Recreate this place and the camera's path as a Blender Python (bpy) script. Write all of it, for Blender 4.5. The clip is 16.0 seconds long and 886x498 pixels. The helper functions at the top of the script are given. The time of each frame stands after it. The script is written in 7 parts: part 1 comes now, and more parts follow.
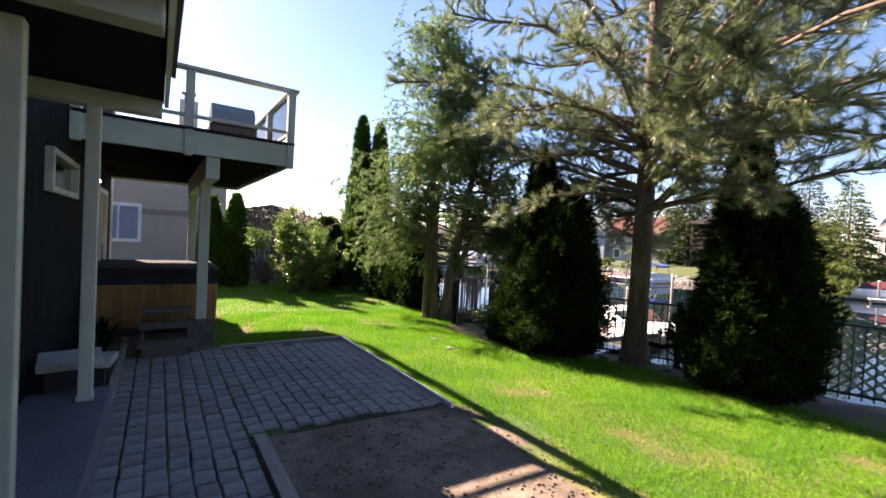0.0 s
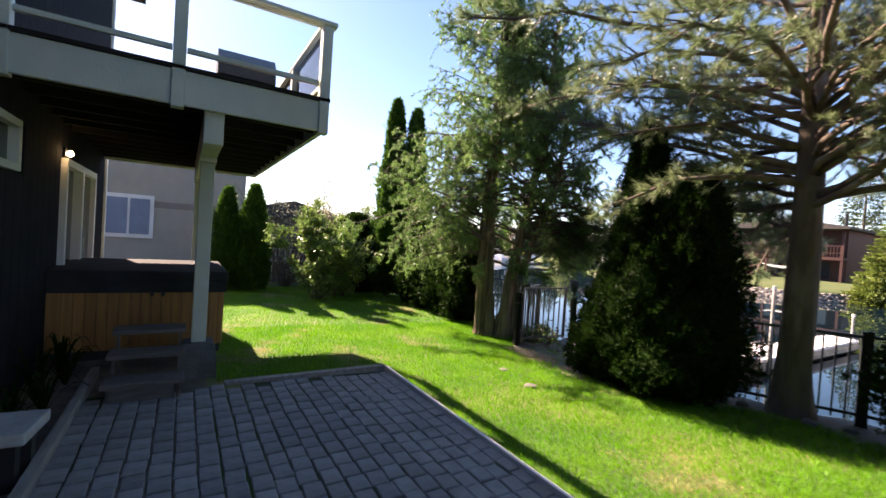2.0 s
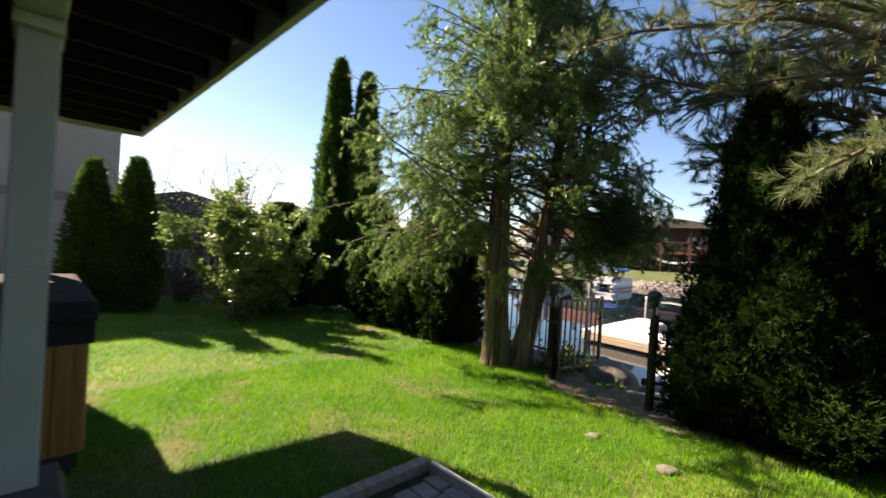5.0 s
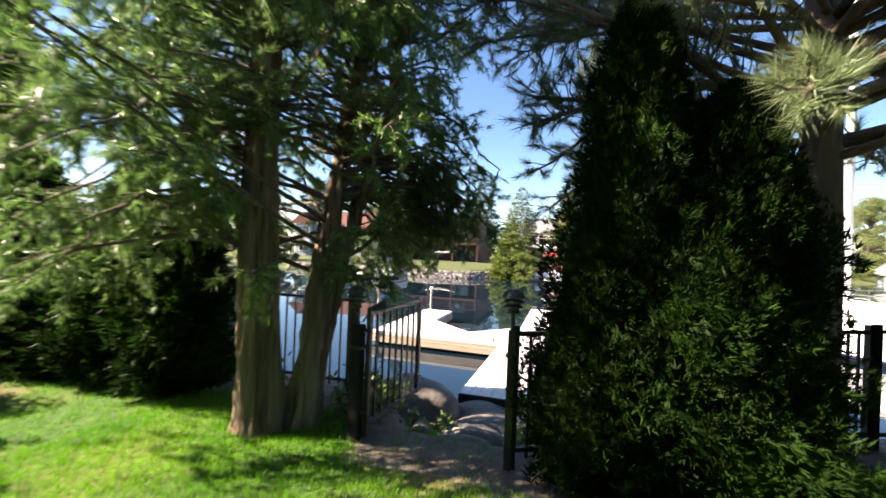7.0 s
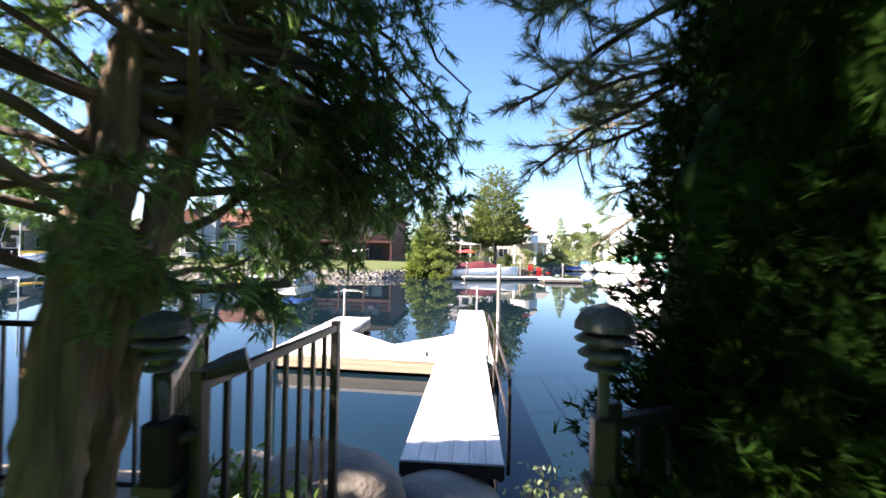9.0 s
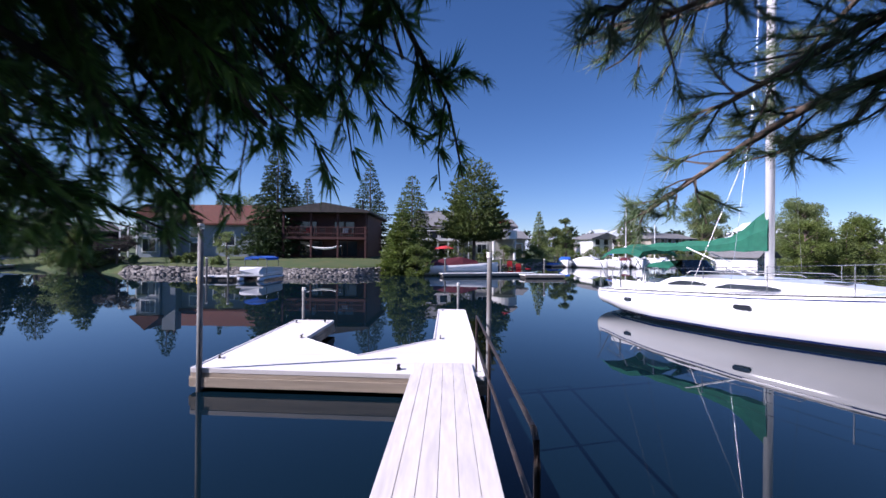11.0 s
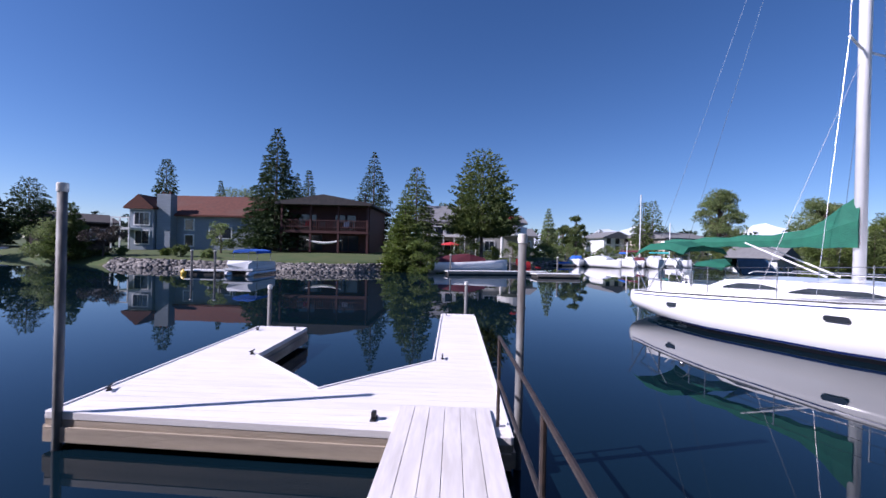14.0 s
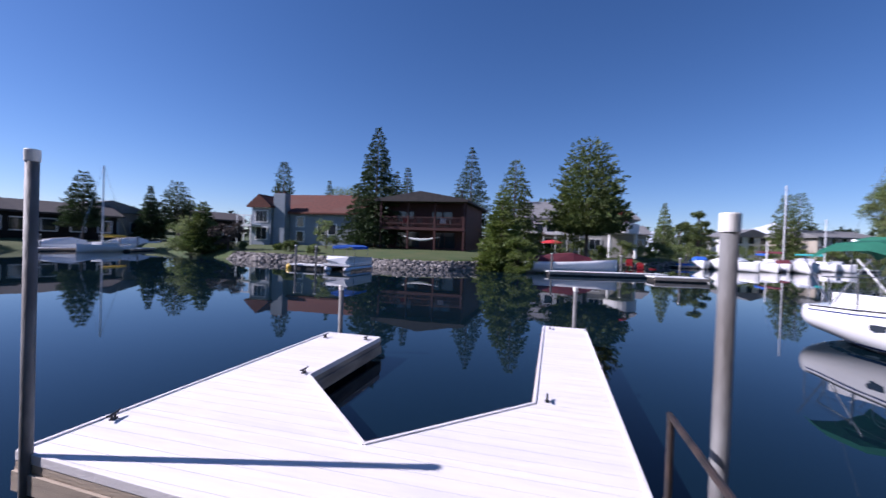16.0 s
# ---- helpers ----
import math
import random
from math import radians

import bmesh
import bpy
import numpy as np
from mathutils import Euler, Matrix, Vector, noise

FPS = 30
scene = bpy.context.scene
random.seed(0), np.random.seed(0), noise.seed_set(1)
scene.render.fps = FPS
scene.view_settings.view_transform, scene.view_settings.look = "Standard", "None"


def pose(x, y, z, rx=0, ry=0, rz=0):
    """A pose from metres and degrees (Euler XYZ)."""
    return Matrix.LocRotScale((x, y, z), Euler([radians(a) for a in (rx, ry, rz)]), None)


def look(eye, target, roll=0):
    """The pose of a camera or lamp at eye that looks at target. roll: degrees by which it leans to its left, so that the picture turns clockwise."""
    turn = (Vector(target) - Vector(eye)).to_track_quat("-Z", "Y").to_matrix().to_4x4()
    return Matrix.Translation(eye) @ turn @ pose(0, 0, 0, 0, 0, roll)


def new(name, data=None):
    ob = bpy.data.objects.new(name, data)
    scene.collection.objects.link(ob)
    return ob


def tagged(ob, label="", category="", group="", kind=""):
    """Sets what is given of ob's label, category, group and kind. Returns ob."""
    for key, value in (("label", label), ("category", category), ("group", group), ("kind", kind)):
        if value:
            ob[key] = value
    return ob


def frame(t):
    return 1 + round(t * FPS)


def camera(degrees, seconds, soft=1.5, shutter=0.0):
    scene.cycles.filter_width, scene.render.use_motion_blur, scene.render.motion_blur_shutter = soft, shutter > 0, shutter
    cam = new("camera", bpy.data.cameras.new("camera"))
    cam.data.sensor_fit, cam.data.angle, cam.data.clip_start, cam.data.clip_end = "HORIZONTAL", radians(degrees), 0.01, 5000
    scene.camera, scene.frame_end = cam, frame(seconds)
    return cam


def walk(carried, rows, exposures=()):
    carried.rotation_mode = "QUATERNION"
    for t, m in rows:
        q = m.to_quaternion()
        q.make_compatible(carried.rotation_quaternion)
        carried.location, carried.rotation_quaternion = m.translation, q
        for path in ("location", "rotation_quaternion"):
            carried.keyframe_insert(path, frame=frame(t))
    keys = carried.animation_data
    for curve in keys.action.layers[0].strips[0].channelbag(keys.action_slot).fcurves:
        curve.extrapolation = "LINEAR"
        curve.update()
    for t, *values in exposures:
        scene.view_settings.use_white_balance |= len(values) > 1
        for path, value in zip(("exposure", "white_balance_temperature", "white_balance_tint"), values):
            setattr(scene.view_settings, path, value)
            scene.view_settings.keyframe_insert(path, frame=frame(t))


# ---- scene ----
cam = camera(92.7, 16.0, shutter=0.5)
PATH = [
    (0, (0.004, -0.003, 1.523), (1.122, 1.655, 1.478), 3.0),
    (0.5, (0.199, 0.382, 1.497), (1.291, 2.057, 1.447), 3.2),
    (1, (0.335, 0.802, 1.481), (1.412, 2.487, 1.43), 3.4),
    (1.5, (0.369, 1.286, 1.457), (1.43, 2.98, 1.409), 3.7),
    (2, (0.356, 1.787, 1.444), (1.401, 3.492, 1.401), 3.8),
    (2.5, (0.35, 2.248, 1.43), (1.386, 3.959, 1.388), 3.9),
    (3, (0.312, 2.693, 1.412), (1.347, 4.403, 1.372), 4.0),
    (5.5, (0.735, 4.737, 1.299), (2.304, 5.977, 1.29), 3.3),
    (6, (1.214, 5.097, 1.275), (2.945, 6.099, 1.272), 3.0),
    (6.5, (1.709, 5.381, 1.258), (3.549, 6.166, 1.261), 2.7),
    (7, (2.219, 5.599, 1.241), (4.144, 6.142, 1.247), 2.4),
    (7.5, (2.692, 5.793, 1.224), (4.652, 6.194, 1.232), 2.2),
    (8, (3.129, 5.97, 1.213), (5.116, 6.195, 1.224), 2.0),
    (8.5, (3.555, 6.11, 1.175), (5.549, 6.269, 1.191), 1.6),
    (9, (4.019, 6.238, 1.124), (6.015, 6.368, 1.138), 1.2),
    (11.5, (5.902, 6.302, 0.889), (7.902, 6.317, 0.895), 0.6),
    (12, (6.246, 6.294, 0.827), (8.246, 6.313, 0.832), 0.7),
    (12.5, (6.615, 6.3, 0.787), (8.615, 6.325, 0.789), 0.9),
    (13, (6.957, 6.314, 0.755), (8.957, 6.344, 0.756), 1.1),
    (13.5, (7.316, 6.308, 0.761), (9.316, 6.345, 0.76), 1.3),
    (14, (7.702, 6.307, 0.799), (9.701, 6.357, 0.795), 1.4),
    (14.5, (8.086, 6.347, 0.795), (10.085, 6.405, 0.785), 1.6),
    (15, (8.505, 6.395, 0.774), (10.503, 6.472, 0.761), 1.8),
    (15.5, (8.887, 6.434, 0.774), (10.869, 6.702, 0.755), 1.9),
    (16, (9.252, 6.416, 0.773), (11.187, 6.921, 0.745), 2.0),
]

# ---- light ----
EXPO = [(0, 2.35, 8300, 31), (3.2, 2.4, 8500, 26), (5.3, 1.93, 9000, 22), (7, 2.38, 7900, 21), (8.3, 2.65, 7700, 20), (9.2, 2.65, 7300, 20), (11.3, 0.56, 5700, 29), (16, 0.52, 5700, 29)]
walk(cam, [(t, look(eye, target, roll)) for t, eye, target, roll in PATH], EXPO)
SUN_EL, SUN_AZ = 36.7, -15.5
world = bpy.data.worlds.new("sky")
scene.world = world
world.use_nodes = True
wn = world.node_tree.nodes
sky = wn.new("ShaderNodeTexSky")
sky.sky_type, sky.sun_disc = "NISHITA", False
sky.sun_elevation, sky.sun_rotation = radians(SUN_EL), radians(SUN_AZ)
sky.altitude, sky.air_density, sky.dust_density, sky.ozone_density = 1900, 1.0, 1.0, 2.6
wn["Background"].inputs[1].default_value = 0.072
rich = wn.new("ShaderNodeHueSaturation")
rich.inputs["Saturation"].default_value = 1.18
world.node_tree.links.new(sky.outputs[0], rich.inputs["Color"])
world.node_tree.links.new(rich.outputs[0], wn["Background"].inputs[0])
sun = new("sun", bpy.data.lights.new("sun", "SUN"))
sun.data.energy, sun.data.angle, sun.data.color = 5.0, radians(0.53), (1.0, 0.94, 0.85)
sun.matrix_world = look((80 * math.sin(radians(SUN_AZ)), 80 * math.cos(radians(SUN_AZ)), 80 * math.tan(radians(SUN_EL))), (0, 0, 0))


# ---- materials ----
def mat(name, a, b=None, scale=6.0, rough=0.7, bump=0.0, bump_scale=40.0, metal=0.0, stretch=(1, 1, 1), spec=0.5, vary=0.0, leaf=0.0, coat=0.0, dirt=None, dirt_scale=1.3, island=False):
    """Two-tone noise surface with fine relief, a broader stain, and a per-piece shift of tone."""
    m = bpy.data.materials.new(name)
    m.use_nodes = True
    n, l = m.node_tree.nodes, m.node_tree.links
    p = n["Principled BSDF"]
    p.inputs["Roughness"].default_value, p.inputs["Metallic"].default_value = rough, metal
    p.inputs["Specular IOR Level"].default_value, p.inputs["Coat Weight"].default_value = spec, coat
    b = b or tuple(c * 0.8 for c in a)
    tc = n.new("ShaderNodeTexCoord")
    mp = n.new("ShaderNodeMapping")
    mp.inputs["Scale"].default_value = stretch
    l.new(tc.outputs["Object"], mp.inputs[0])
    no = n.new("ShaderNodeTexNoise")
    no.inputs["Scale"].default_value, no.inputs["Detail"].default_value = scale, 6
    l.new(mp.outputs[0], no.inputs["Vector"])
    mx = n.new("ShaderNodeMix")
    mx.data_type = "RGBA"
    mx.inputs[6].default_value, mx.inputs[7].default_value = (*a, 1), (*b, 1)
    cr = n.new("ShaderNodeValToRGB")
    cr.color_ramp.elements[0].position, cr.color_ramp.elements[1].position = 0.35, 0.68
    l.new(no.outputs[0], cr.inputs[0])
    l.new(cr.outputs[0], mx.inputs[0])
    col = mx.outputs[2]
    if dirt:
        n2 = n.new("ShaderNodeTexNoise")
        n2.inputs["Scale"].default_value, n2.inputs["Detail"].default_value = dirt_scale, 4
        l.new(mp.outputs[0], n2.inputs["Vector"])
        r2 = n.new("ShaderNodeValToRGB")
        r2.color_ramp.elements[0].position, r2.color_ramp.elements[1].position = 0.48, 0.7
        l.new(n2.outputs[0], r2.inputs[0])
        m2 = n.new("ShaderNodeMix")
        m2.data_type = "RGBA"
        l.new(r2.outputs[0], m2.inputs[0])
        l.new(col, m2.inputs[6])
        m2.inputs[7].default_value = (*dirt, 1)
        col = m2.outputs[2]
    if vary:
        hs = n.new("ShaderNodeHueSaturation")
        mr = n.new("ShaderNodeMapRange")
        mr.inputs[3].default_value, mr.inputs[4].default_value = 1 - vary, 1 + vary
        if island:
            l.new(n.new("ShaderNodeNewGeometry").outputs["Random Per Island"], mr.inputs[0])
        else:
            l.new(n.new("ShaderNodeObjectInfo").outputs["Random"], mr.inputs[0])
        l.new(mr.outputs[0], hs.inputs["Value"])
        l.new(col, hs.inputs["Color"])
        col = hs.outputs[0]
    l.new(col, p.inputs["Base Color"])
    if bump:
        bn = n.new("ShaderNodeTexNoise")
        bn.inputs["Scale"].default_value, bn.inputs["Detail"].default_value = bump_scale, 8
        l.new(mp.outputs[0], bn.inputs["Vector"])
        bp = n.new("ShaderNodeBump")
        bp.inputs["Strength"].default_value, bp.inputs["Distance"].default_value = bump, 0.02
        l.new(bn.outputs[0], bp.inputs["Height"])
        l.new(bp.outputs[0], p.inputs["Normal"])
    if leaf:
        tr = n.new("ShaderNodeBsdfTranslucent")
        ms = n.new("ShaderNodeMixShader")
        ms.inputs[0].default_value = leaf
        l.new(col, tr.inputs[0])
        l.new(p.outputs[0], ms.inputs[1])
        l.new(tr.outputs[0], ms.inputs[2])
        l.new(ms.outputs[0], n["Material Output"].inputs[0])
    return m


def glass(name, tint=(0.9, 0.95, 0.95)):
    m = bpy.data.materials.new(name)
    m.use_nodes = True
    n, l = m.node_tree.nodes, m.node_tree.links
    tr, gl, ms, fr = n.new("ShaderNodeBsdfTransparent"), n.new("ShaderNodeBsdfGlossy"), n.new("ShaderNodeMixShader"), n.new("ShaderNodeFresnel")
    tr.inputs[0].default_value, gl.inputs["Roughness"].default_value, fr.inputs[0].default_value = (*tint, 1), 0.02, 1.45
    l.new(fr.outputs[0], ms.inputs[0])
    l.new(tr.outputs[0], ms.inputs[1])
    l.new(gl.outputs[0], ms.inputs[2])
    l.new(ms.outputs[0], n["Material Output"].inputs[0])
    return m


def water_mat():
    m = bpy.data.materials.new("lagoon_water")
    m.use_nodes = True
    n, l = m.node_tree.nodes, m.node_tree.links
    p = n["Principled BSDF"]
    p.inputs["Base Color"].default_value = (0.0028, 0.0105, 0.017, 1)
    p.inputs["Roughness"].default_value, p.inputs["IOR"].default_value = 0.015, 1.333
    tc, mp, no, bp = n.new("ShaderNodeTexCoord"), n.new("ShaderNodeMapping"), n.new("ShaderNodeTexNoise"), n.new("ShaderNodeBump")
    mp.inputs["Scale"].default_value = (0.9, 0.35, 1)
    no.inputs["Scale"].default_value, no.inputs["Detail"].default_value = 1.4, 3
    l.new(tc.outputs["Object"], mp.inputs[0])
    l.new(mp.outputs[0], no.inputs["Vector"])
    l.new(no.outputs[0], bp.inputs["Height"])
    bp.inputs["Strength"].default_value, bp.inputs["Distance"].default_value = 0.02, 0.05
    l.new(bp.outputs[0], p.inputs["Normal"])
    return m


M = dict(
    grass=mat("lawn_soil", (0.03, 0.08, 0.010), (0.05, 0.10, 0.015), 9, 0.9, 0.6, 60, dirt=(0.16, 0.15, 0.05), dirt_scale=0.9),
    blade=mat("grass_blade", (0.075, 0.28, 0.008), (0.14, 0.36, 0.014), 1.5, 0.55, leaf=0.45, vary=0.35, island=True, spec=0.3),
    straw=mat("dry_grass", (0.42, 0.36, 0.15), (0.30, 0.28, 0.10), 5, 0.7, leaf=0.35, vary=0.3, island=True),
    bank=mat("far_bank_grass", (0.035, 0.07, 0.012), (0.075, 0.085, 0.022), 0.7, 0.95, 0.5, 12, dirt=(0.06, 0.08, 0.02), dirt_scale=0.25),
    soil=mat("bare_soil", (0.13, 0.10, 0.075), (0.22, 0.18, 0.14), 7, 0.95, 0.9, 25, dirt=(0.08, 0.06, 0.045)),
    moss=mat("mossy_joint", (0.02, 0.05, 0.008), (0.03, 0.026, 0.018), 5, 0.95, 0.6, 40),
    paver=mat("grey_paver", (0.27, 0.262, 0.25), (0.20, 0.196, 0.19), 14, 0.85, 0.5, 90, vary=0.16, dirt=(0.18, 0.175, 0.16), dirt_scale=2),
    concrete=mat("concrete", (0.40, 0.40, 0.38), (0.30, 0.30, 0.29), 5, 0.9, 0.4, 50, dirt=(0.22, 0.22, 0.2)),
    # stained concrete, its tone lowered to hold the shade below the deck
    pier=mat("shade_dark_concrete", (0.10, 0.105, 0.10), (0.065, 0.07, 0.065), 7, 0.9, 0.5, 40, dirt=(0.05, 0.055, 0.045), dirt_scale=5),
    slab=mat("blue_grey_porch_paint", (0.12, 0.13, 0.16), (0.09, 0.10, 0.125), 4, 0.6, 0.2, 60),
    siding=mat("charcoal_siding", (0.012, 0.013, 0.016), (0.018, 0.019, 0.023), 3, 0.9, 0.15, 40, spec=0.08),
    sage=mat("sage_trim_paint", (0.46, 0.50, 0.43), (0.40, 0.44, 0.38), 3, 0.55, 0.15, 60, dirt=(0.36, 0.39, 0.33)),
    soffit=mat("dark_soffit", (0.012, 0.012, 0.013), (0.018, 0.018, 0.018), 4, 0.9, spec=0.1),
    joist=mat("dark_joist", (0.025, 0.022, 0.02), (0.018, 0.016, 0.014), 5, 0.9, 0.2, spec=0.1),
    white=mat("white_paint", (0.78, 0.78, 0.76), (0.72, 0.72, 0.70), 3, 0.5, dirt=(0.62, 0.61, 0.58)),
    dock=mat("bleached_dock_board", (0.78, 0.75, 0.735), (0.73, 0.70, 0.685), 3, 0.75, 0.25, 60, stretch=(8, 1, 1), vary=0.03, dirt=(0.70, 0.67, 0.65)),
    gang=mat("bleached_gangway_board", (0.74, 0.70, 0.68), (0.64, 0.60, 0.58), 3, 0.75, 0.25, 60, stretch=(1, 8, 1), vary=0.05, dirt=(0.58, 0.54, 0.51)),
    fascia=mat("weathered_dock_fascia", (0.46, 0.38, 0.29), (0.36, 0.30, 0.23), 4, 0.85, 0.4, 50, stretch=(1, 0.3, 4), dirt=(0.25, 0.21, 0.17)),
    float=mat("dark_dock_float", (0.02, 0.02, 0.02), (0.04, 0.035, 0.03), 5, 0.8),
    iron=mat("black_iron", (0.018, 0.018, 0.02), (0.03, 0.03, 0.03), 20, 0.45, 0.1, metal=0.3),
    rail=mat("brown_iron_rail", (0.03, 0.027, 0.026), (0.075, 0.05, 0.04), 12, 0.55, 0.2, metal=0.4),
    pile=mat("galvanised_pile", (0.20, 0.20, 0.195), (0.13, 0.125, 0.12), 9, 0.65, 0.3, 30, metal=0.1, stretch=(1, 1, 0.4), dirt=(0.09, 0.08, 0.07), dirt_scale=3),
    rust=mat("rusty_pile", (0.20, 0.09, 0.05), (0.12, 0.07, 0.05), 8, 0.8, 0.4),
    cap=mat("white_pile_cap", (0.8, 0.78, 0.72), (0.7, 0.68, 0.62), 8, 0.6),
    lantern=mat("verdigris_lantern", (0.10, 0.115, 0.10), (0.045, 0.045, 0.04), 15, 0.6, 0.2, metal=0.4),
    rock=mat("grey_boulder", (0.17, 0.155, 0.14), (0.11, 0.10, 0.092), 4, 0.95, 1.0, 14, dirt=(0.22, 0.19, 0.16), vary=0.15),
    riprap=mat("riprap_stone", (0.22, 0.205, 0.19), (0.13, 0.12, 0.115), 2, 0.9, 0.5, 10, vary=0.45, island=True),
    bark=mat("pine_bark", (0.15, 0.11, 0.085), (0.075, 0.055, 0.042), 6, 0.95, 1.0, 16, stretch=(1, 1, 0.3), dirt=(0.22, 0.17, 0.14), dirt_scale=5),
    cbark=mat("cedar_bark", (0.24, 0.165, 0.10), (0.022, 0.016, 0.012), 17, 0.95, 1.0, 24, stretch=(1, 1, 0.07), dirt=(0.30, 0.23, 0.15), dirt_scale=9),
    twig=mat("twig_bark", (0.12, 0.09, 0.066), (0.07, 0.055, 0.045), 9, 0.9, 0.3),
    needle=mat("pine_needle", (0.12, 0.185, 0.075), (0.20, 0.25, 0.13), 1.2, 0.4, leaf=0.4, vary=0.4, island=True, spec=0.5),
    # near-black green: backlit shade is put into this leaf colour
    thuja_shaded=mat("shaded_arborvitae_leaf", (0.007, 0.022, 0.004), (0.016, 0.044, 0.006), 2.0, 0.6, leaf=0.35, vary=0.45, island=True, spec=0.08),
    column=mat("columnar_evergreen_leaf", (0.035, 0.095, 0.012), (0.06, 0.14, 0.02), 2.0, 0.6, leaf=0.4, vary=0.4, island=True, spec=0.15),
    cedar=mat("cedar_leaf", (0.085, 0.19, 0.04), (0.17, 0.29, 0.09), 1.3, 0.4, leaf=0.5, vary=0.4, island=True, spec=0.5),
    shrub=mat("shrub_leaf", (0.10, 0.19, 0.035), (0.17, 0.25, 0.07), 2.5, 0.4, leaf=0.4, vary=0.4, island=True, spec=0.6),
    blossom=mat("pale_bud_leaf", (0.42, 0.40, 0.28), (0.32, 0.33, 0.18), 2.0, 0.6, leaf=0.4, vary=0.3, island=True),
    spruce=mat("far_spruce_leaf", (0.03, 0.056, 0.018), (0.055, 0.085, 0.026), 0.4, 0.7, leaf=0.25, vary=0.4, island=True),
    fpine=mat("far_pine_leaf", (0.085, 0.125, 0.03), (0.14, 0.17, 0.042), 0.4, 0.7, leaf=0.3, vary=0.4, island=True),
    decid=mat("spring_leaf", (0.16, 0.22, 0.07), (0.22, 0.26, 0.10), 0.6, 0.6, leaf=0.4, vary=0.35, island=True),
    cypress=mat("yellow_green_leaf", (0.11, 0.16, 0.028), (0.16, 0.20, 0.04), 0.5, 0.6, leaf=0.35, vary=0.4, island=True),
    tubwood=mat("cedar_tub_panel", (0.34, 0.145, 0.036), (0.25, 0.10, 0.025), 4, 0.5, 0.2, 30, stretch=(6, 6, 0.5), vary=0.12),
    cover=mat("grey_vinyl_cover", (0.035, 0.035, 0.037), (0.025, 0.025, 0.027), 3, 0.8, 0.1, spec=0.05),
    step=mat("weathered_step_wood", (0.13, 0.115, 0.105), (0.085, 0.075, 0.068), 5, 0.85, 0.4, stretch=(1, 6, 6)),
    timber=mat("grey_landscape_timber", (0.34, 0.31, 0.27), (0.22, 0.2, 0.17), 4, 0.9, 0.5, stretch=(6, 1, 6)),
    beige=mat("beige_stucco", (0.36, 0.33, 0.28), (0.33, 0.30, 0.26), 3, 0.9, 0.3, 80),
    band=mat("brown_trim_band", (0.22, 0.19, 0.17), (0.2, 0.17, 0.15), 3, 0.8),
    pane=mat("window_pane", (0.02, 0.025, 0.03), (0.03, 0.035, 0.045), 1, 0.06, spec=0.8),
    blind=mat("blue_grey_blind", (0.20, 0.25, 0.34), (0.16, 0.2, 0.28), 3, 0.7),
    fencewood=mat("brown_fence_board", (0.17, 0.12, 0.09), (0.11, 0.08, 0.06), 4, 0.9, 0.4, stretch=(6, 6, 0.5), vary=0.2),
    lattice=mat("pale_lattice", (0.5, 0.52, 0.46), (0.42, 0.44, 0.38), 6, 0.8),
    plastic=mat("black_plastic", (0.02, 0.02, 0.02), (0.03, 0.03, 0.03), 8, 0.5),
    gel=mat("white_gelcoat", (0.80, 0.80, 0.79), (0.76, 0.76, 0.75), 1, 0.18, coat=0.4),
    navy=mat("navy_stripe", (0.01, 0.025, 0.12), (0.012, 0.03, 0.14), 2, 0.25),
    keel=mat("dark_bottom_paint", (0.01, 0.012, 0.02), (0.015, 0.015, 0.02), 2, 0.6),
    canvas=mat("green_canvas", (0.005, 0.10, 0.06), (0.008, 0.13, 0.075), 5, 0.8, 0.3, 30),
    alloy=mat("white_mast_paint", (0.82, 0.82, 0.81), (0.77, 0.77, 0.76), 2, 0.35),
    steel=mat("stainless_tube", (0.6, 0.6, 0.6), (0.5, 0.5, 0.5), 2, 0.25, metal=0.9),
    rope=mat("pale_rope", (0.7, 0.7, 0.68), (0.6, 0.6, 0.58), 20, 0.9),
    redwall=mat("redwood_siding", (0.065, 0.017, 0.014), (0.05, 0.013, 0.011), 1.5, 0.7, stretch=(1, 1, 6), dirt=(0.05, 0.016, 0.013), dirt_scale=0.3),
    redroof=mat("red_brown_shingle", (0.115, 0.036, 0.022), (0.085, 0.028, 0.018), 3, 0.9, 0.4, 8, dirt=(0.10, 0.045, 0.032), dirt_scale=0.4),
    darkroof=mat("dark_shingle", (0.05, 0.045, 0.045), (0.07, 0.06, 0.055), 3, 0.9, 0.4, 8),
    greyroof=mat("grey_shingle", (0.20, 0.20, 0.20), (0.15, 0.15, 0.15), 3, 0.9, 0.4, 8),
    bluewall=mat("blue_grey_siding", (0.24, 0.28, 0.32), (0.20, 0.24, 0.28), 1.2, 0.75, stretch=(1, 1, 8), dirt=(0.21, 0.25, 0.28), dirt_scale=0.3),
    greywall=mat("grey_stucco", (0.40, 0.39, 0.37), (0.34, 0.33, 0.32), 1.2, 0.85, 0.2, 20),
    tanwall=mat("tan_stucco", (0.42, 0.37, 0.30), (0.36, 0.32, 0.26), 1.2, 0.85, 0.2, 20),
    redcloth=mat("red_cloth", (0.5, 0.03, 0.035), (0.42, 0.025, 0.03), 4, 0.8),
    bluecloth=mat("blue_canvas", (0.02, 0.12, 0.5), (0.02, 0.1, 0.42), 4, 0.8),
    maroon=mat("maroon_canvas", (0.13, 0.02, 0.03), (0.10, 0.018, 0.025), 3, 0.8, 0.2),
    yellow=mat("yellow_plastic", (0.7, 0.45, 0.03), (0.6, 0.38, 0.03), 5, 0.5),
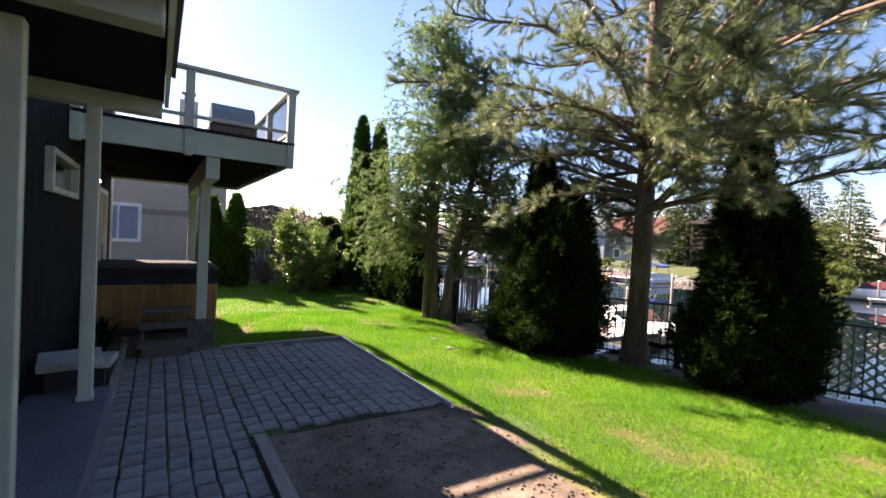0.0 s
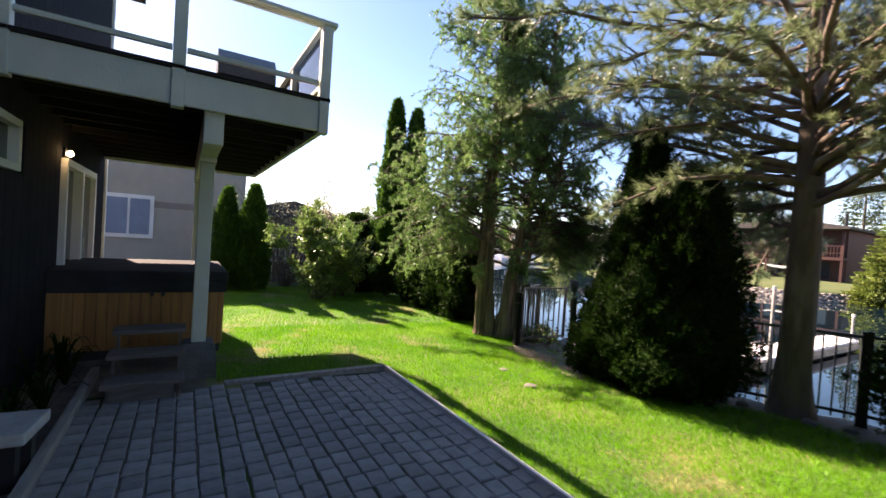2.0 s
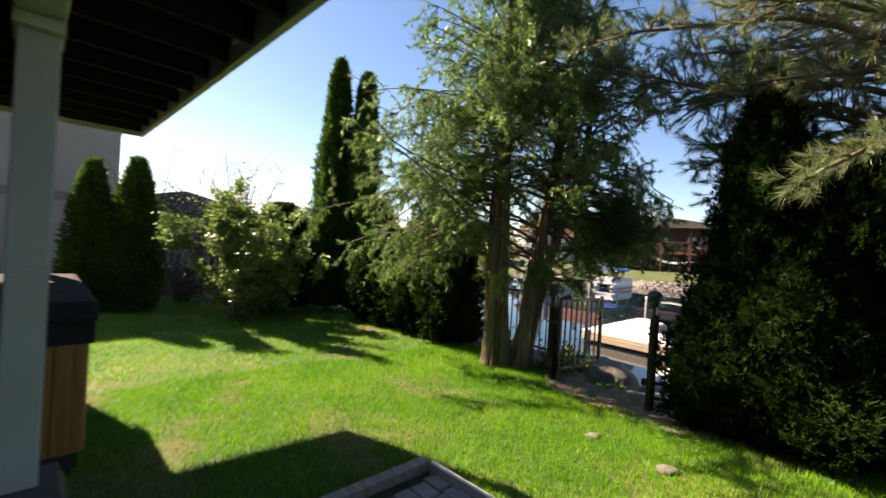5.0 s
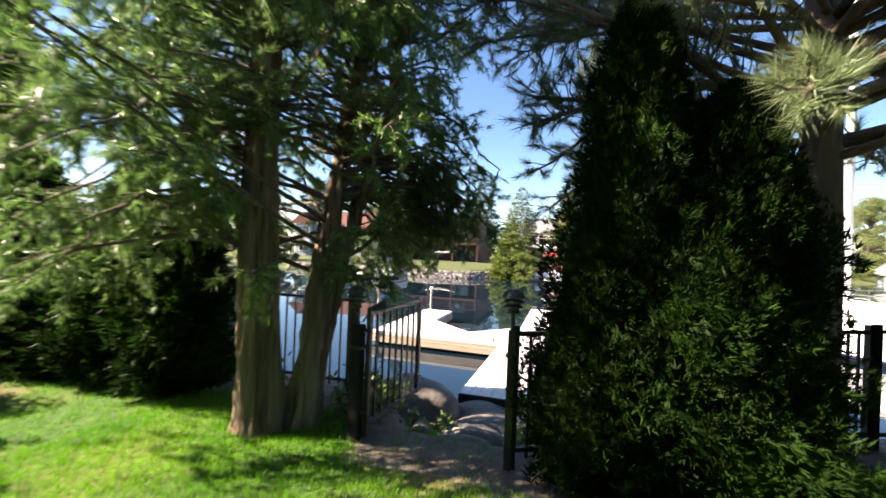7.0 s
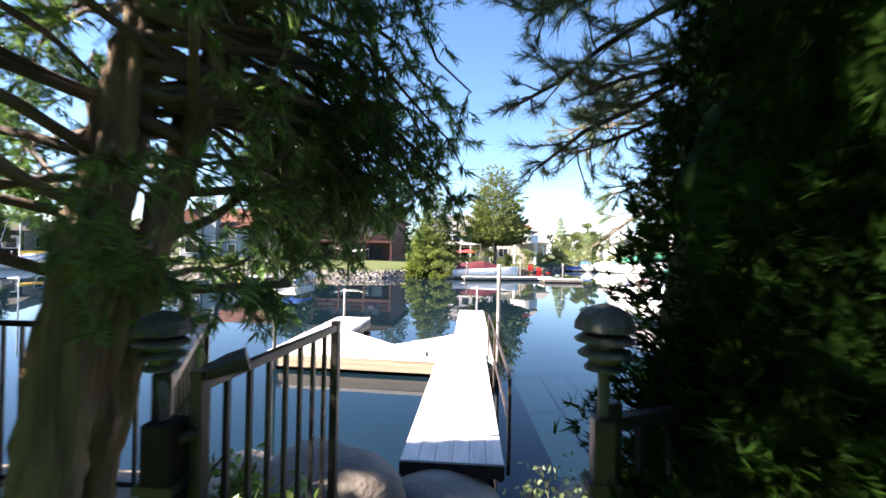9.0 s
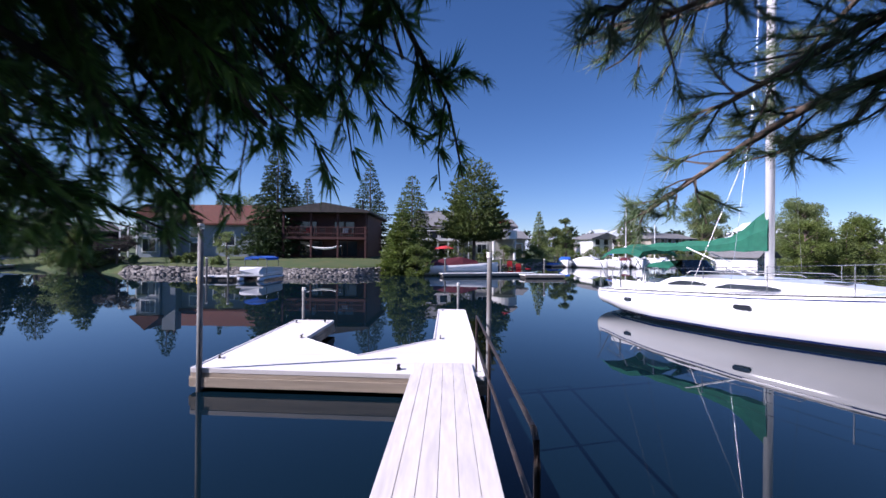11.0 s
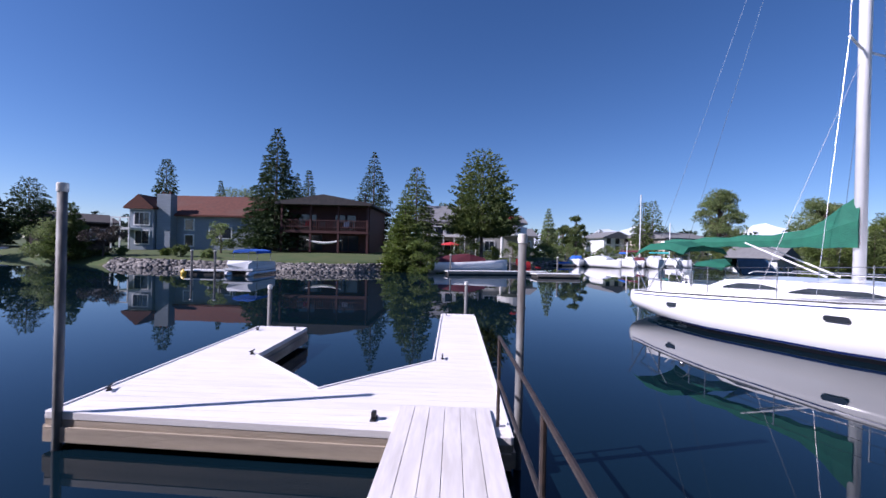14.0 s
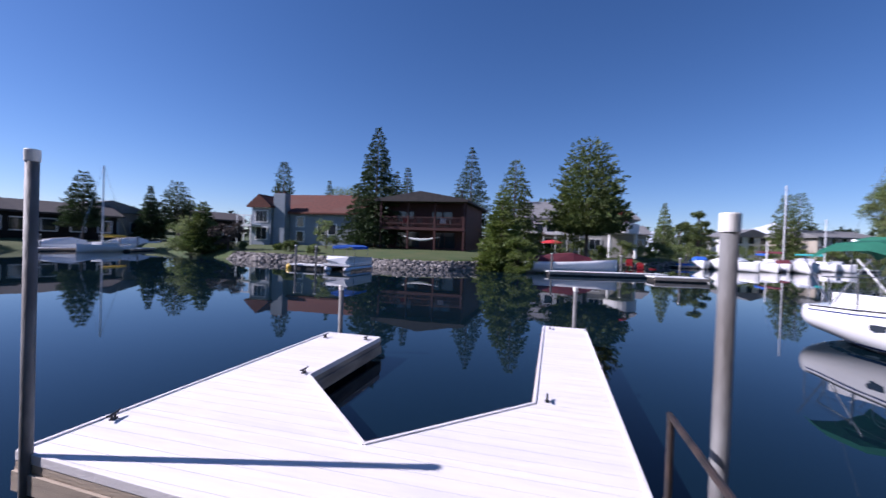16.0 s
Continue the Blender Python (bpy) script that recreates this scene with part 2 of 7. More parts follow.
    teal=mat("teal_hull", (0.03, 0.35, 0.33), (0.03, 0.3, 0.3), 5, 0.4),
    snow=mat("snowy_ridge", (0.75, 0.78, 0.82), (0.5, 0.55, 0.62), 0.01, 0.9, dirt=(0.3, 0.36, 0.45), dirt_scale=0.006),
    haze_wood=mat("far_forest", (0.03, 0.05, 0.028), (0.05, 0.07, 0.035), 0.06, 0.95, vary=0.35, island=True),
    clear=glass("rail_glass", (0.93, 0.97, 0.97)),
    vinyl=glass("clear_vinyl", (0.75, 0.8, 0.8)),
    dwater=water_mat(),
)


# ---- mesh helpers ----
def thing(name, x=0, y=0, z=0, rz=0, label="", category="", group="", kind="", like=None):
    ob = new(name)
    ob.empty_display_size = 0.1
    ob.matrix_world = pose(x, y, z, 0, 0, rz)
    return tagged(ob, label, category, group, kind)


def link(name, me, material, parent=None, label=""):
    me.materials.clear()
    me.materials.append(material)
    ob = new(name, me)
    if parent:
        ob.parent = parent
    if label:
        ob["label"] = label
    return ob


def part(name, bm, material, parent=None, label="", smooth=False):
    me = bpy.data.meshes.new(name)
    bmesh.ops.recalc_face_normals(bm, faces=bm.faces)
    bm.to_mesh(me)
    bm.free()
    if smooth:
        me.polygons.foreach_set("use_smooth", [True] * len(me.polygons))
    return link(name, me, material, parent, label)


def raw(name, verts, faces, material, parent=None, label="", smooth=False):
    me = bpy.data.meshes.new(name)
    v = np.asarray(verts, dtype=np.float32)
    f = np.asarray(faces, dtype=np.int32)
    me.vertices.add(len(v))
    me.vertices.foreach_set("co", v.ravel())
    me.loops.add(f.size)
    me.loops.foreach_set("vertex_index", f.ravel())
    me.polygons.add(len(f))
    me.polygons.foreach_set("loop_start", np.arange(len(f), dtype=np.int32) * f.shape[1])
    if smooth:
        me.polygons.foreach_set("use_smooth", np.ones(len(f), dtype=bool))
    me.update(calc_edges=True)
    return link(name, me, material, parent, label)


def B():
    return bmesh.new()


def box(bm, x0, x1, y0, y1, z0, z1, m=None, bevel=0.0):
    r = bmesh.ops.create_cube(bm, size=1)
    mm = Matrix.Translation(((x0 + x1) / 2, (y0 + y1) / 2, (z0 + z1) / 2)) @ Matrix.Diagonal((x1 - x0, y1 - y0, z1 - z0, 1))
    vs = r["verts"]
    bmesh.ops.transform(bm, matrix=(m @ mm) if m else mm, verts=vs)
    if bevel:
        es = list({e for v in vs for e in v.link_edges})
        bmesh.ops.bevel(bm, geom=es, offset=bevel, segments=2, affect="EDGES", profile=0.6)
    return bm


def bx(*a, **k):
    return box(B(), *a, **k)


def tube(bm, pts, radii, seg=8, cap=True):
    """A round, tapered tube along points."""
    pts = [Vector(p) for p in pts]
    if not hasattr(radii, "__len__"):
        radii = [radii] * len(pts)
    rings, ref = [], Vector((0.31, 0.17, 0.93))
    for i, p in enumerate(pts):
        d = (pts[min(i + 1, len(pts) - 1)] - pts[max(i - 1, 0)]).normalized()
        if abs(d.dot(ref)) > 0.97:
            ref = Vector((0.9, 0.3, 0.1))
        u = d.cross(ref).normalized()
        w = d.cross(u)
        rings.append([bm.verts.new(p + (u * math.cos(a) + w * math.sin(a)) * radii[i]) for a in (2 * math.pi * k / seg for k in range(seg))])
    for a, b in zip(rings, rings[1:]):
        for k in range(seg):
            bm.faces.new((a[k], a[(k + 1) % seg], b[(k + 1) % seg], b[k]))
    if cap:
        bm.faces.new(rings[0][::-1])
        bm.faces.new(rings[-1])
    return bm


def tb(pts, radii, seg=8):
    return tube(B(), pts, radii, seg)


def lathe(bm, prof, seg=16, at=(0, 0, 0)):
    rings = [[bm.verts.new((at[0] + r * math.cos(2 * math.pi * k / seg), at[1] + r * math.sin(2 * math.pi * k / seg), at[2] + z)) for k in range(seg)] for r, z in prof]
    for a, b in zip(rings, rings[1:]):
        for k in range(seg):
            bm.faces.new((a[k], a[(k + 1) % seg], b[(k + 1) % seg], b[k]))
    bm.faces.new(rings[0][::-1])
    bm.faces.new(rings[-1])
    return bm


def prism(bm, poly, z0, z1, m=None):
    """A flat polygon (x, y) raised from z0 to z1."""
    a = [bm.verts.new((x, y, z0)) for x, y in poly]
    b = [bm.verts.new((x, y, z1)) for x, y in poly]
    k = len(poly)
    bm.faces.new(a[::-1])
    bm.faces.new(b)
    for i in range(k):
        bm.faces.new((a[i], a[(i + 1) % k], b[(i + 1) % k], b[i]))
    if m:
        bmesh.ops.transform(bm, matrix=m, verts=a + b)
    return bm


def loft(bm, rings, close=True):
    rs = [[bm.verts.new(p) for p in r] for r in rings]
    n = len(rs[0])
    for a, b in zip(rs, rs[1:]):
        for k in range(n if close else n - 1):
            bm.faces.new((a[k], a[(k + 1) % n], b[(k + 1) % n], b[k]))
    if close:
        bm.faces.new(rs[0][::-1])
        bm.faces.new(rs[-1])
    return bm


RNG = np.random.default_rng(7)


def unit(v):
    return v / np.maximum(np.linalg.norm(v, axis=-1, keepdims=True), 1e-9)


def leaves(P, D, L, W, rng, face=None, tri=True):
    """Diamond leaves: base points P, directions D, lengths L, widths W. Gives verts and quads."""
    n = len(P)
    r = rng.normal(size=(n, 3)) if face is None else face
    S = unit(np.cross(D, r)) * np.asarray(W).reshape(-1, 1) * 0.5
    E = D * np.asarray(L).reshape(-1, 1)
    if tri:
        v = np.stack([P + E * 0.12 + S, P + E * 0.12 - S, P + E], 1)
        return v.reshape(-1, 3), np.arange(n * 3).reshape(n, 3)
    v = np.empty((n, 4, 3))
    v[:, 0], v[:, 1], v[:, 2], v[:, 3] = P, P + E * 0.45 + S, P + E, P + E * 0.45 - S
    f = np.arange(n * 4).reshape(n, 4)
    return v.reshape(-1, 3), f


def sprays(P, D, size, rng, lobes=5, spread=0.8, width=0.28):
    """Flat fans of narrow leaves at P along D: scale-leaf sprays and needle tufts."""
    n = len(P)
    side = unit(np.cross(D, rng.normal(size=(n, 3))))
    Pv, Dv, Lv = [], [], []
    for k in range(lobes):
        a = (k / max(lobes - 1, 1) - 0.5) * 2 * spread
        d = D * math.cos(a) + side * math.sin(a) + rng.normal(size=(n, 3)) * 0.12
        Pv.append(P + D * (size * 0.12 * (1 - abs(a))).reshape(-1, 1) * 1.0)
        Dv.append(unit(d))
        Lv.append(size * (1 - 0.35 * abs(a) / max(spread, 0.01)) * rng.uniform(0.8, 1.15, n))
    P2, D2, L2 = np.concatenate(Pv), np.concatenate(Dv), np.concatenate(Lv)
    return leaves(P2, D2, L2, L2 * width, rng)


def tufts(P, D, size, rng, count=22, width=0.012, cone=1.0):
    """Bottle-brush needle tufts: thin needles round D."""
    n = len(P)
    Dr = np.repeat(D, count, 0)
    r = unit(rng.normal(size=(n * count, 3)))
    perp = unit(r - Dr * (r * Dr).sum(1, keepdims=True))
    a = rng.uniform(0.15, cone, (n * count, 1))
    d = Dr * np.cos(a) + perp * np.sin(a)
    L = np.repeat(size, count) * rng.uniform(0.7, 1.1, n * count)
    base = np.repeat(P, count, 0) + Dr * (rng.uniform(-0.6, 0.15, (n * count, 1)) * np.repeat(size, count)[:, None])
    S = unit(np.cross(d, rng.normal(size=d.shape))) * width * 0.5
    v = np.empty((n * count, 3, 3))
    v[:, 0], v[:, 1], v[:, 2] = base + S, base - S, base + d * L[:, None]
    return v.reshape(-1, 3), np.arange(n * count * 3).reshape(-1, 3)


# ---- ground and water ----
WATER = -0.97
EDGE_Y = (-60, -1, 1.3, 3.2, 4.3, 5.9, 6.9, 7.5, 16, 40, 80)
EDGE_X = (9, 7.6, 6.9, 6.4, 5.9, 5.2, 5.2, 6.15, 6.15, 8, 8)
FAR_Y = (-120, -60, -36, -12, -2, 4, 8, 10.5, 13, 16, 22, 27, 34, 41, 60)
FAR_X = (120, 84, 74, 70, 53, 46, 41, 39, 35.6, 34.6, 35.2, 35, 37, 41, 46)


def yard(x, y):
    return -0.03 - 0.025 * np.clip(x, 0, 6) - 0.008 * np.clip(y, 0, 14)


def ground_z(x, y):
    x, y = np.asarray(x, float), np.asarray(y, float)
    s = x - np.interp(y, EDGE_Y, EDGE_X)
    near = np.where(s < 0.25, yard(x, y), np.maximum(yard(x, y) - (s - 0.25) * 0.52, -2.6))
    d = np.maximum(np.maximum(x - np.interp(y, FAR_Y, FAR_X), y - 47), -100 - y)
    far = np.interp(d, (-5, 0, 1.3, 4, 14, 60), (-2.6, -1.02, -0.35, -0.2, 0.15, 0.5))
    return np.maximum(near, far)


gx = np.concatenate([np.linspace(-600, -12, 12), np.arange(-10, 9, 0.2), np.arange(9, 28, 1.0), np.arange(28, 50, 0.5), np.arange(50, 130, 4), np.linspace(140, 1500, 14)])
gy = np.concatenate([np.linspace(-1500, -130, 12), np.arange(-120, -12, 4), np.arange(-12, 16, 0.2), np.arange(16, 48, 0.8), np.arange(50, 120, 5), np.linspace(140, 1500, 12)])
GX, GY = np.meshgrid(gx, gy, indexing="ij")
GZ = ground_z(GX, GY)
bumps = 0.02 * np.sin(GX * 2.3 + 1.3 * np.sin(GY * 1.7)) * np.sin(GY * 1.9 + GX * 0.6)
lawn_zone = (GX > 2.7) & (GX < 6) & (GY > -8) & (GY < 14)
GZ = GZ + np.where(lawn_zone, bumps * 0.6, 0)
idx = np.arange(GX.size).reshape(GX.shape)
quads = np.stack([idx[:-1, :-1], idx[1:, :-1], idx[1:, 1:], idx[:-1, 1:]], -1).reshape(-1, 4)
ground = raw("ground", np.stack([GX, GY, GZ], -1).reshape(-1, 3), quads, M["grass"], smooth=True)
tagged(ground, "green lawn running down to a lagoon and grassy far banks", "ground", kind="structure")
for m in (M["bank"], M["soil"]):
    ground.data.materials.append(m)
cx, cy = GX[:-1, :-1].ravel() + 0.1, GY[:-1, :-1].ravel() + 0.1
ce = cx - np.interp(cy, EDGE_Y, EDGE_X)
wob = 0.25 * np.sin(cy * 2.1) + 0.15 * np.sin(cy * 5.3 + 1)
mi = np.where((cx > 20) | (cy > 20) | (cy < -20), 1, np.where((ce > -0.55 + wob * 0.6) | ((cx > 0.6) & (cx < 2.6 + wob * 0.8) & (cy < 3.45) & (cy > -1)) | (cx < 0.5), 2, 0))
ground.data.polygons.foreach_set("material_index", mi.astype(np.int32))

wm = bx(5.0, 700, -700, 200, WATER - 0.01, WATER)
water = tagged(part("water", wm, M["dwater"]), "calm dark blue lagoon water with mirror reflections", "water", kind="structure")


# ---- house ----
def house_wall():
    t = thing("wall_house", -0.8, 3, 0, label="charcoal vertical-board house wall facing the yard", category="wall", kind="structure")
    y = -5.0
    holes = [(4.98, 6.42, 1.76, 2.16), (7.95, 9.75, -0.02, 2.07)]
    while y < 10.6:
        y1 = min(y + 0.2, 10.6)
        spans = [(-0.15, 5.2)]
        for a, b, z0, z1 in holes:
            if y1 > a + 0.01 and y < b - 0.01:
                spans = [s for s in ((-0.15, z0), (z1, 5.2)) if s[1] - s[0] > 0.01]
        for z0, z1 in spans:
            part("board", bx(-0.05, 0, y + 0.003 - 3, y1 - 0.003 - 3, z0, z1), M["siding"], t)
        y = y1
    bm = B()
    for a, b, z0, z1 in [(-5, 4.98, -0.15, 5.2), (6.42, 7.95, -0.15, 5.2), (9.75, 10.58, -0.15, 5.2), (4.98, 6.42, -0.15, 1.76), (4.98, 6.42, 2.16, 5.2), (7.95, 9.75, 2.07, 5.2)]:
        box(bm, -0.22, -0.055, a - 3, b - 3, z0, z1)
    part("sheathing", bm, M["soffit"], t)
    part("corner_trim", bx(-0.1, 0.03, 7.6, 7.72, -0.12, 5.2), M["white"], t, "white corner board")
    part("back_wall", bx(-5, -4.8, -8, 7.5, -0.15, 5.2), M["soffit"], t)
    part("end_wall", bx(-4.8, -0.22, 7.4, 7.58, -0.15, 5.2), M["siding"], t)
    part("end_wall", bx(-4.8, -0.22, -8, -7.8, -0.15, 5.2), M["siding"], t)
    return t


house_wall()
# added wall and roof behind the camera, never in view, to cut sky fill
t = thing("wall_sky_block", 1.2, -6.4, 0, label="added unseen charcoal board wall closing the yard and blocking southern sky light", category="wall", kind="structure")
for k in range(26):
    part("board", bx(-2.2 + k * 0.2 + 0.003, -2.0 + k * 0.2 - 0.003, -0.05, 0, -0.3, 5.2), M["siding"], t)
part("sheathing", bx(-2.2, 3.0, -0.25, -0.055, -0.3, 5.2), M["soffit"], t)
part("end_wall", bx(2.75, 3.0, -5, -0.26, -0.3, 5.2), M["siding"], t)
part("roof", bx(-2.2, 3.5, -5.2, 0.5, 5.21, 5.45), M["darkroof"], t)
t = tagged(part("house_floor", bx(-5.6, -0.9, -4.8, 10.3, -0.12, 0.0), M["concrete"]), "plain interior floor slab", "floor", kind="structure")
t = thing("house_roof", -2.5, 3, 5.2, label="dark shingled low roof over the house", category="roof", kind="structure")
part("roof_slab", bx(-3.4, 2.1, -8.5, 8.0, 0, 0.25), M["darkroof"], t)

t = thing("window_house", -0.8, 5.7, 1.96, label="small high window with pale wooden frame", category="window", kind="structure")
for a in [(-0.72, 0.72, 0.14, 0.2), (-0.72, 0.72, -0.2, -0.14), (-0.72, -0.64, -0.14, 0.14), (0.64, 0.72, -0.14, 0.14)]:
    part("window_frame", bx(-0.06, 0.03, a[0], a[1], a[2], a[3], bevel=0.006), M["sage"], t)
part("pane", bx(-0.045, -0.035, -0.64, 0.64, -0.14, 0.14), M["pane"], t)

t = thing("sliding_door", -0.8, 8.85, 0.0, label="white-framed sliding glass door, partly open", category="door", kind="structure")
for a in [(-0.9, 0.9, 1.99, 2.07), (-0.9, -0.83, 0.03, 1.99), (0.83, 0.9, 0.03, 1.99), (-0.04, 0.04, 0.03, 1.99), (-0.9, 0.9, -0.02, 0.03)]:
    part("door_frame", bx(-0.1, 0.03, *a, bevel=0.005), M["white"], t)
part("pane", bx(-0.08, -0.07, -0.83, -0.04, 0.03, 1.99), M["pane"], t)
part("pane", bx(-0.04, -0.03, 0.04, 0.83, 0.03, 1.99), M["pane"], t)
part("handle", bx(0.03, 0.05, 0.06, 0.08, 0.9, 1.15, bevel=0.004), M["steel"], t)

t = thing("wall_sconce", -0.8, 7.86, 2.12, label="small lit wall lamp beside the sliding door", category="lamp")
part("bracket", bx(0, 0.03, -0.03, 0.03, -0.05, 0.05, bevel=0.005), M["iron"], t)
m = bpy.data.materials.new("warm_bulb")
m.use_nodes = True
m.node_tree.nodes["Principled BSDF"].inputs["Emission Color"].default_value = (1, 0.75, 0.4, 1)
m.node_tree.nodes["Principled BSDF"].inputs["Emission Strength"].default_value = 6
part("bulb", lathe(B(), [(0.01, -0.035), (0.03, -0.02), (0.034, 0), (0.025, 0.02), (0.01, 0.03)], 10, (0.06, 0, -0.01)), m, t, smooth=True)

# porch
tagged(part("porch_slab", bx(-0.78, -0.27, -2.5, 4.3, -0.1, 0.2, bevel=0.012), M["slab"]), "blue-grey painted concrete porch slab", "porch slab", kind="structure")
t = thing("porch_roof", -0.4, 3, 2.36, label="low porch roof with dark soffit on sage beams", category="porch roof", kind="structure")
for y in (-0.82, 0.95, -2.8):
    part("beam", bx(-0.4, 0.40, y, y + 0.14, 0, 0.12, bevel=0.008), M["sage"], t)
part("soffit", bx(-0.4, 0.41, -5.5, 1.1, 0.125, 0.16), M["soffit"], t)
part("fascia", bx(0.412, 0.44, -5.5, 1.1, 0.1, 0.34), M["white"], t, "bluish white eave board")
bm = B()
prism(bm, [(-0.4, 0.62), (0.48, 0.35), (0.48, 0.38), (-0.4, 0.66)], -5.5, 1.12, Matrix(((1, 0, 0, 0), (0, 0, 1, 0), (0, 1, 0, 0), (0, 0, 0, 1))))
part("roofing", bm, M["darkroof"], t)
part("gable_end", bx(-0.4, 0.40, 1.06, 1.1, 0.162, 0.35), M["siding"], t)
for y in (2.5, 4.0):
    t = thing("porch_column", -0.53 if y < 3 else -0.41, y + 0.02, 0.2, label="square sage-painted porch column", category="column", group="porch columns")
    part("shaft", bx(-0.042, 0.042, -0.042, 0.042, 0.0, 2.16, bevel=0.006), M["sage"], t)
    part("foot", bx(-0.05, 0.05, -0.05, 0.05, 0.0, 0.04, bevel=0.005), M["sage"], t)

# raised deck
DX0, DX1, DY0, DY1 = -0.78, 1.43, 5.76, 10.4
t = thing("raised_deck", 0.3, 7.7, 2.37, label="raised timber deck with sage rim boards and glass railing", category="deck")
for n, a in [("rim_board", (DX0, DX1, DY0, DY0 + 0.045)), ("rim_board", (DX1 - 0.045, DX1, DY0 + 0.05, DY1)), ("rim_board", (DX0, DX1 - 0.05, DY1 - 0.045, DY1))]:
    part(n, bx(a[0] - 0.3, a[1] - 0.3, a[2] - 7.7, a[3] - 7.7, 0, 0.27, bevel=0.004), M["sage"], t)
# joists and decking are near-black: the underside's shade is in their colour
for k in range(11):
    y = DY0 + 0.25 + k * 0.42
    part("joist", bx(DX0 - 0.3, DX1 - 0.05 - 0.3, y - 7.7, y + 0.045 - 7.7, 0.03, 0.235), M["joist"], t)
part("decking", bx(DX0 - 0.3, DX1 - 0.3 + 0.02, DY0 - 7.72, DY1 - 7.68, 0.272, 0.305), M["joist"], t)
part("girder", bx(0.45 - 0.3, 0.6 - 0.3, 5.82 - 7.7, 9.5 - 7.7, -0.26, 0.028, bevel=0.01), M["sage"], t)
posts = [(1.40, 5.79), (0.26, 5.79), (-0.74, 5.79), (1.40, 7.1), (1.40, 8.4), (1.40, 9.4), (1.40, 10.35)]
for x, y in posts:
    part("rail_post", bx(x - 0.345, x - 0.255, y - 7.75, y - 7.65, -0.02 if y < 6 else 0.1, 0.96, bevel=0.006), M["sage"], t)
part("top_rail", bx(DX0 - 0.3, 1.48 - 0.3, 5.72 - 7.7, 5.85 - 7.7, 0.965, 1.0, bevel=0.006), M["sage"], t)
part("top_rail", bx(1.35 - 0.3, 1.48 - 0.3, 5.855 - 7.7, 10.42 - 7.7, 0.965, 1.0, bevel=0.006), M["sage"], t)
for x0, x1 in ((-0.69, 0.21), (0.31, 1.35)):
    part("bottom_rail", bx(x0 - 0.3, x1 - 0.3, 5.77 - 7.7, 5.81 - 7.7, 0.42, 0.46, bevel=0.004), M["sage"], t)
    g = part("glass_panel", bx(x0 - 0.3, x1 - 0.3, 5.786 - 7.7, 5.794 - 7.7, 0.462, 0.963), M["clear"], t)
    g.visible_shadow = False
for y0, y1 in ((5.84, 7.05), (7.15, 8.35), (8.45, 9.35), (9.45, 10.3)):
    part("bottom_rail", bx(1.38 - 0.3, 1.42 - 0.3, y0 - 7.7, y1 - 7.7, 0.42, 0.46, bevel=0.004), M["sage"], t)
    g = part("glass_panel", bx(1.396 - 0.3, 1.404 - 0.3, y0 - 7.7, y1 - 7.7, 0.462, 0.963), M["clear"], t)
    g.visible_shadow = False
for x, y in ((0.525, 6.74), (0.525, 9.3)):
    gz = float(ground_z(x, y))
    t = thing("deck_post", x, y, gz, label="sage square deck post on a concrete pier", category="post", group="deck posts")
    part("shaft", bx(-0.065, 0.065, -0.065, 0.065, 0.34, 2.108 - gz, bevel=0.008), M["sage"], t)
    bm = B()
    loft(bm, [[(-a, -a, z), (a, -a, z), (a, a, z), (-a, a, z)] for a, z in ((0.17, -0.02), (0.16, 0.25), (0.13, 0.345))])
    # pier concrete carries the deck's shade in its colour
    part("pier", bm, M["pier"], t, "concrete pier block coloured dark for the shade under the deck")
    part("post_cap", bx(-0.075, 0.075, -0.12, 0.12, 2.06 - gz, 2.107 - gz), M["sage"], t)

# barbecue on the deck
t = thing("barbecue", 0.85, 7.0, 2.675, label="covered black barbecue standing on the raised deck", category="barbecue")
part("cart", bx(-0.3, 0.3, -0.22, 0.22, 0.06, 0.32, bevel=0.02), M["plastic"], t)
bm = B()
loft(bm, [[(x, -0.24, 0.33), (x, 0.24, 0.33), (x, 0.22, 0.5), (x, 0.08, 0.62), (x, -0.1, 0.62), (x, -0.23, 0.5)] for x in (-0.28, -0.2, 0.2, 0.28)])
part("hood", bm, M["plastic"], t)
for x in (-0.26, 0.26):
    for y in (-0.19, 0.19):
        part("leg", bx(x - 0.02, x + 0.02, y - 0.02, y + 0.02, 0, 0.06), M["steel"], t)

# hot tub
t = thing("hot_tub", -0.02, 8.3, float(ground_z(0, 8)) + 0.02, label="square hot tub with cedar panels and grey vinyl cover", category="hot tub")
tw, tl = 0.82, 0.85
part("base", bx(-tw + 0.03, tw - 0.03, -tl + 0.03, tl - 0.03, 0, 0.12), M["plastic"], t)
for k in range(16):
    x = -tw + 0.06 + k * (2 * tw - 0.12) / 16
    part("panel_board", bx(x + 0.002, x + (2 * tw - 0.12) / 16 - 0.002, -tl, -tl + 0.03, 0.1, 0.8, bevel=0.003), M["tubwood"], t)
    y = -tl + 0.06 + k * (2 * tl - 0.12) / 16
    part("panel_board", bx(tw - 0.03, tw, y + 0.002, y + (2 * tl - 0.12) / 16 - 0.002, 0.1, 0.8, bevel=0.003), M["tubwood"], t)
for x, y in ((tw - 0.04, -tl + 0.03), (-tw + 0.04, -tl + 0.03), (tw - 0.04, tl - 0.03)):
    part("corner_post", bx(x - 0.035, x + 0.035, y - 0.035, y + 0.035, 0.1, 0.8, bevel=0.02), M["tubwood"], t)
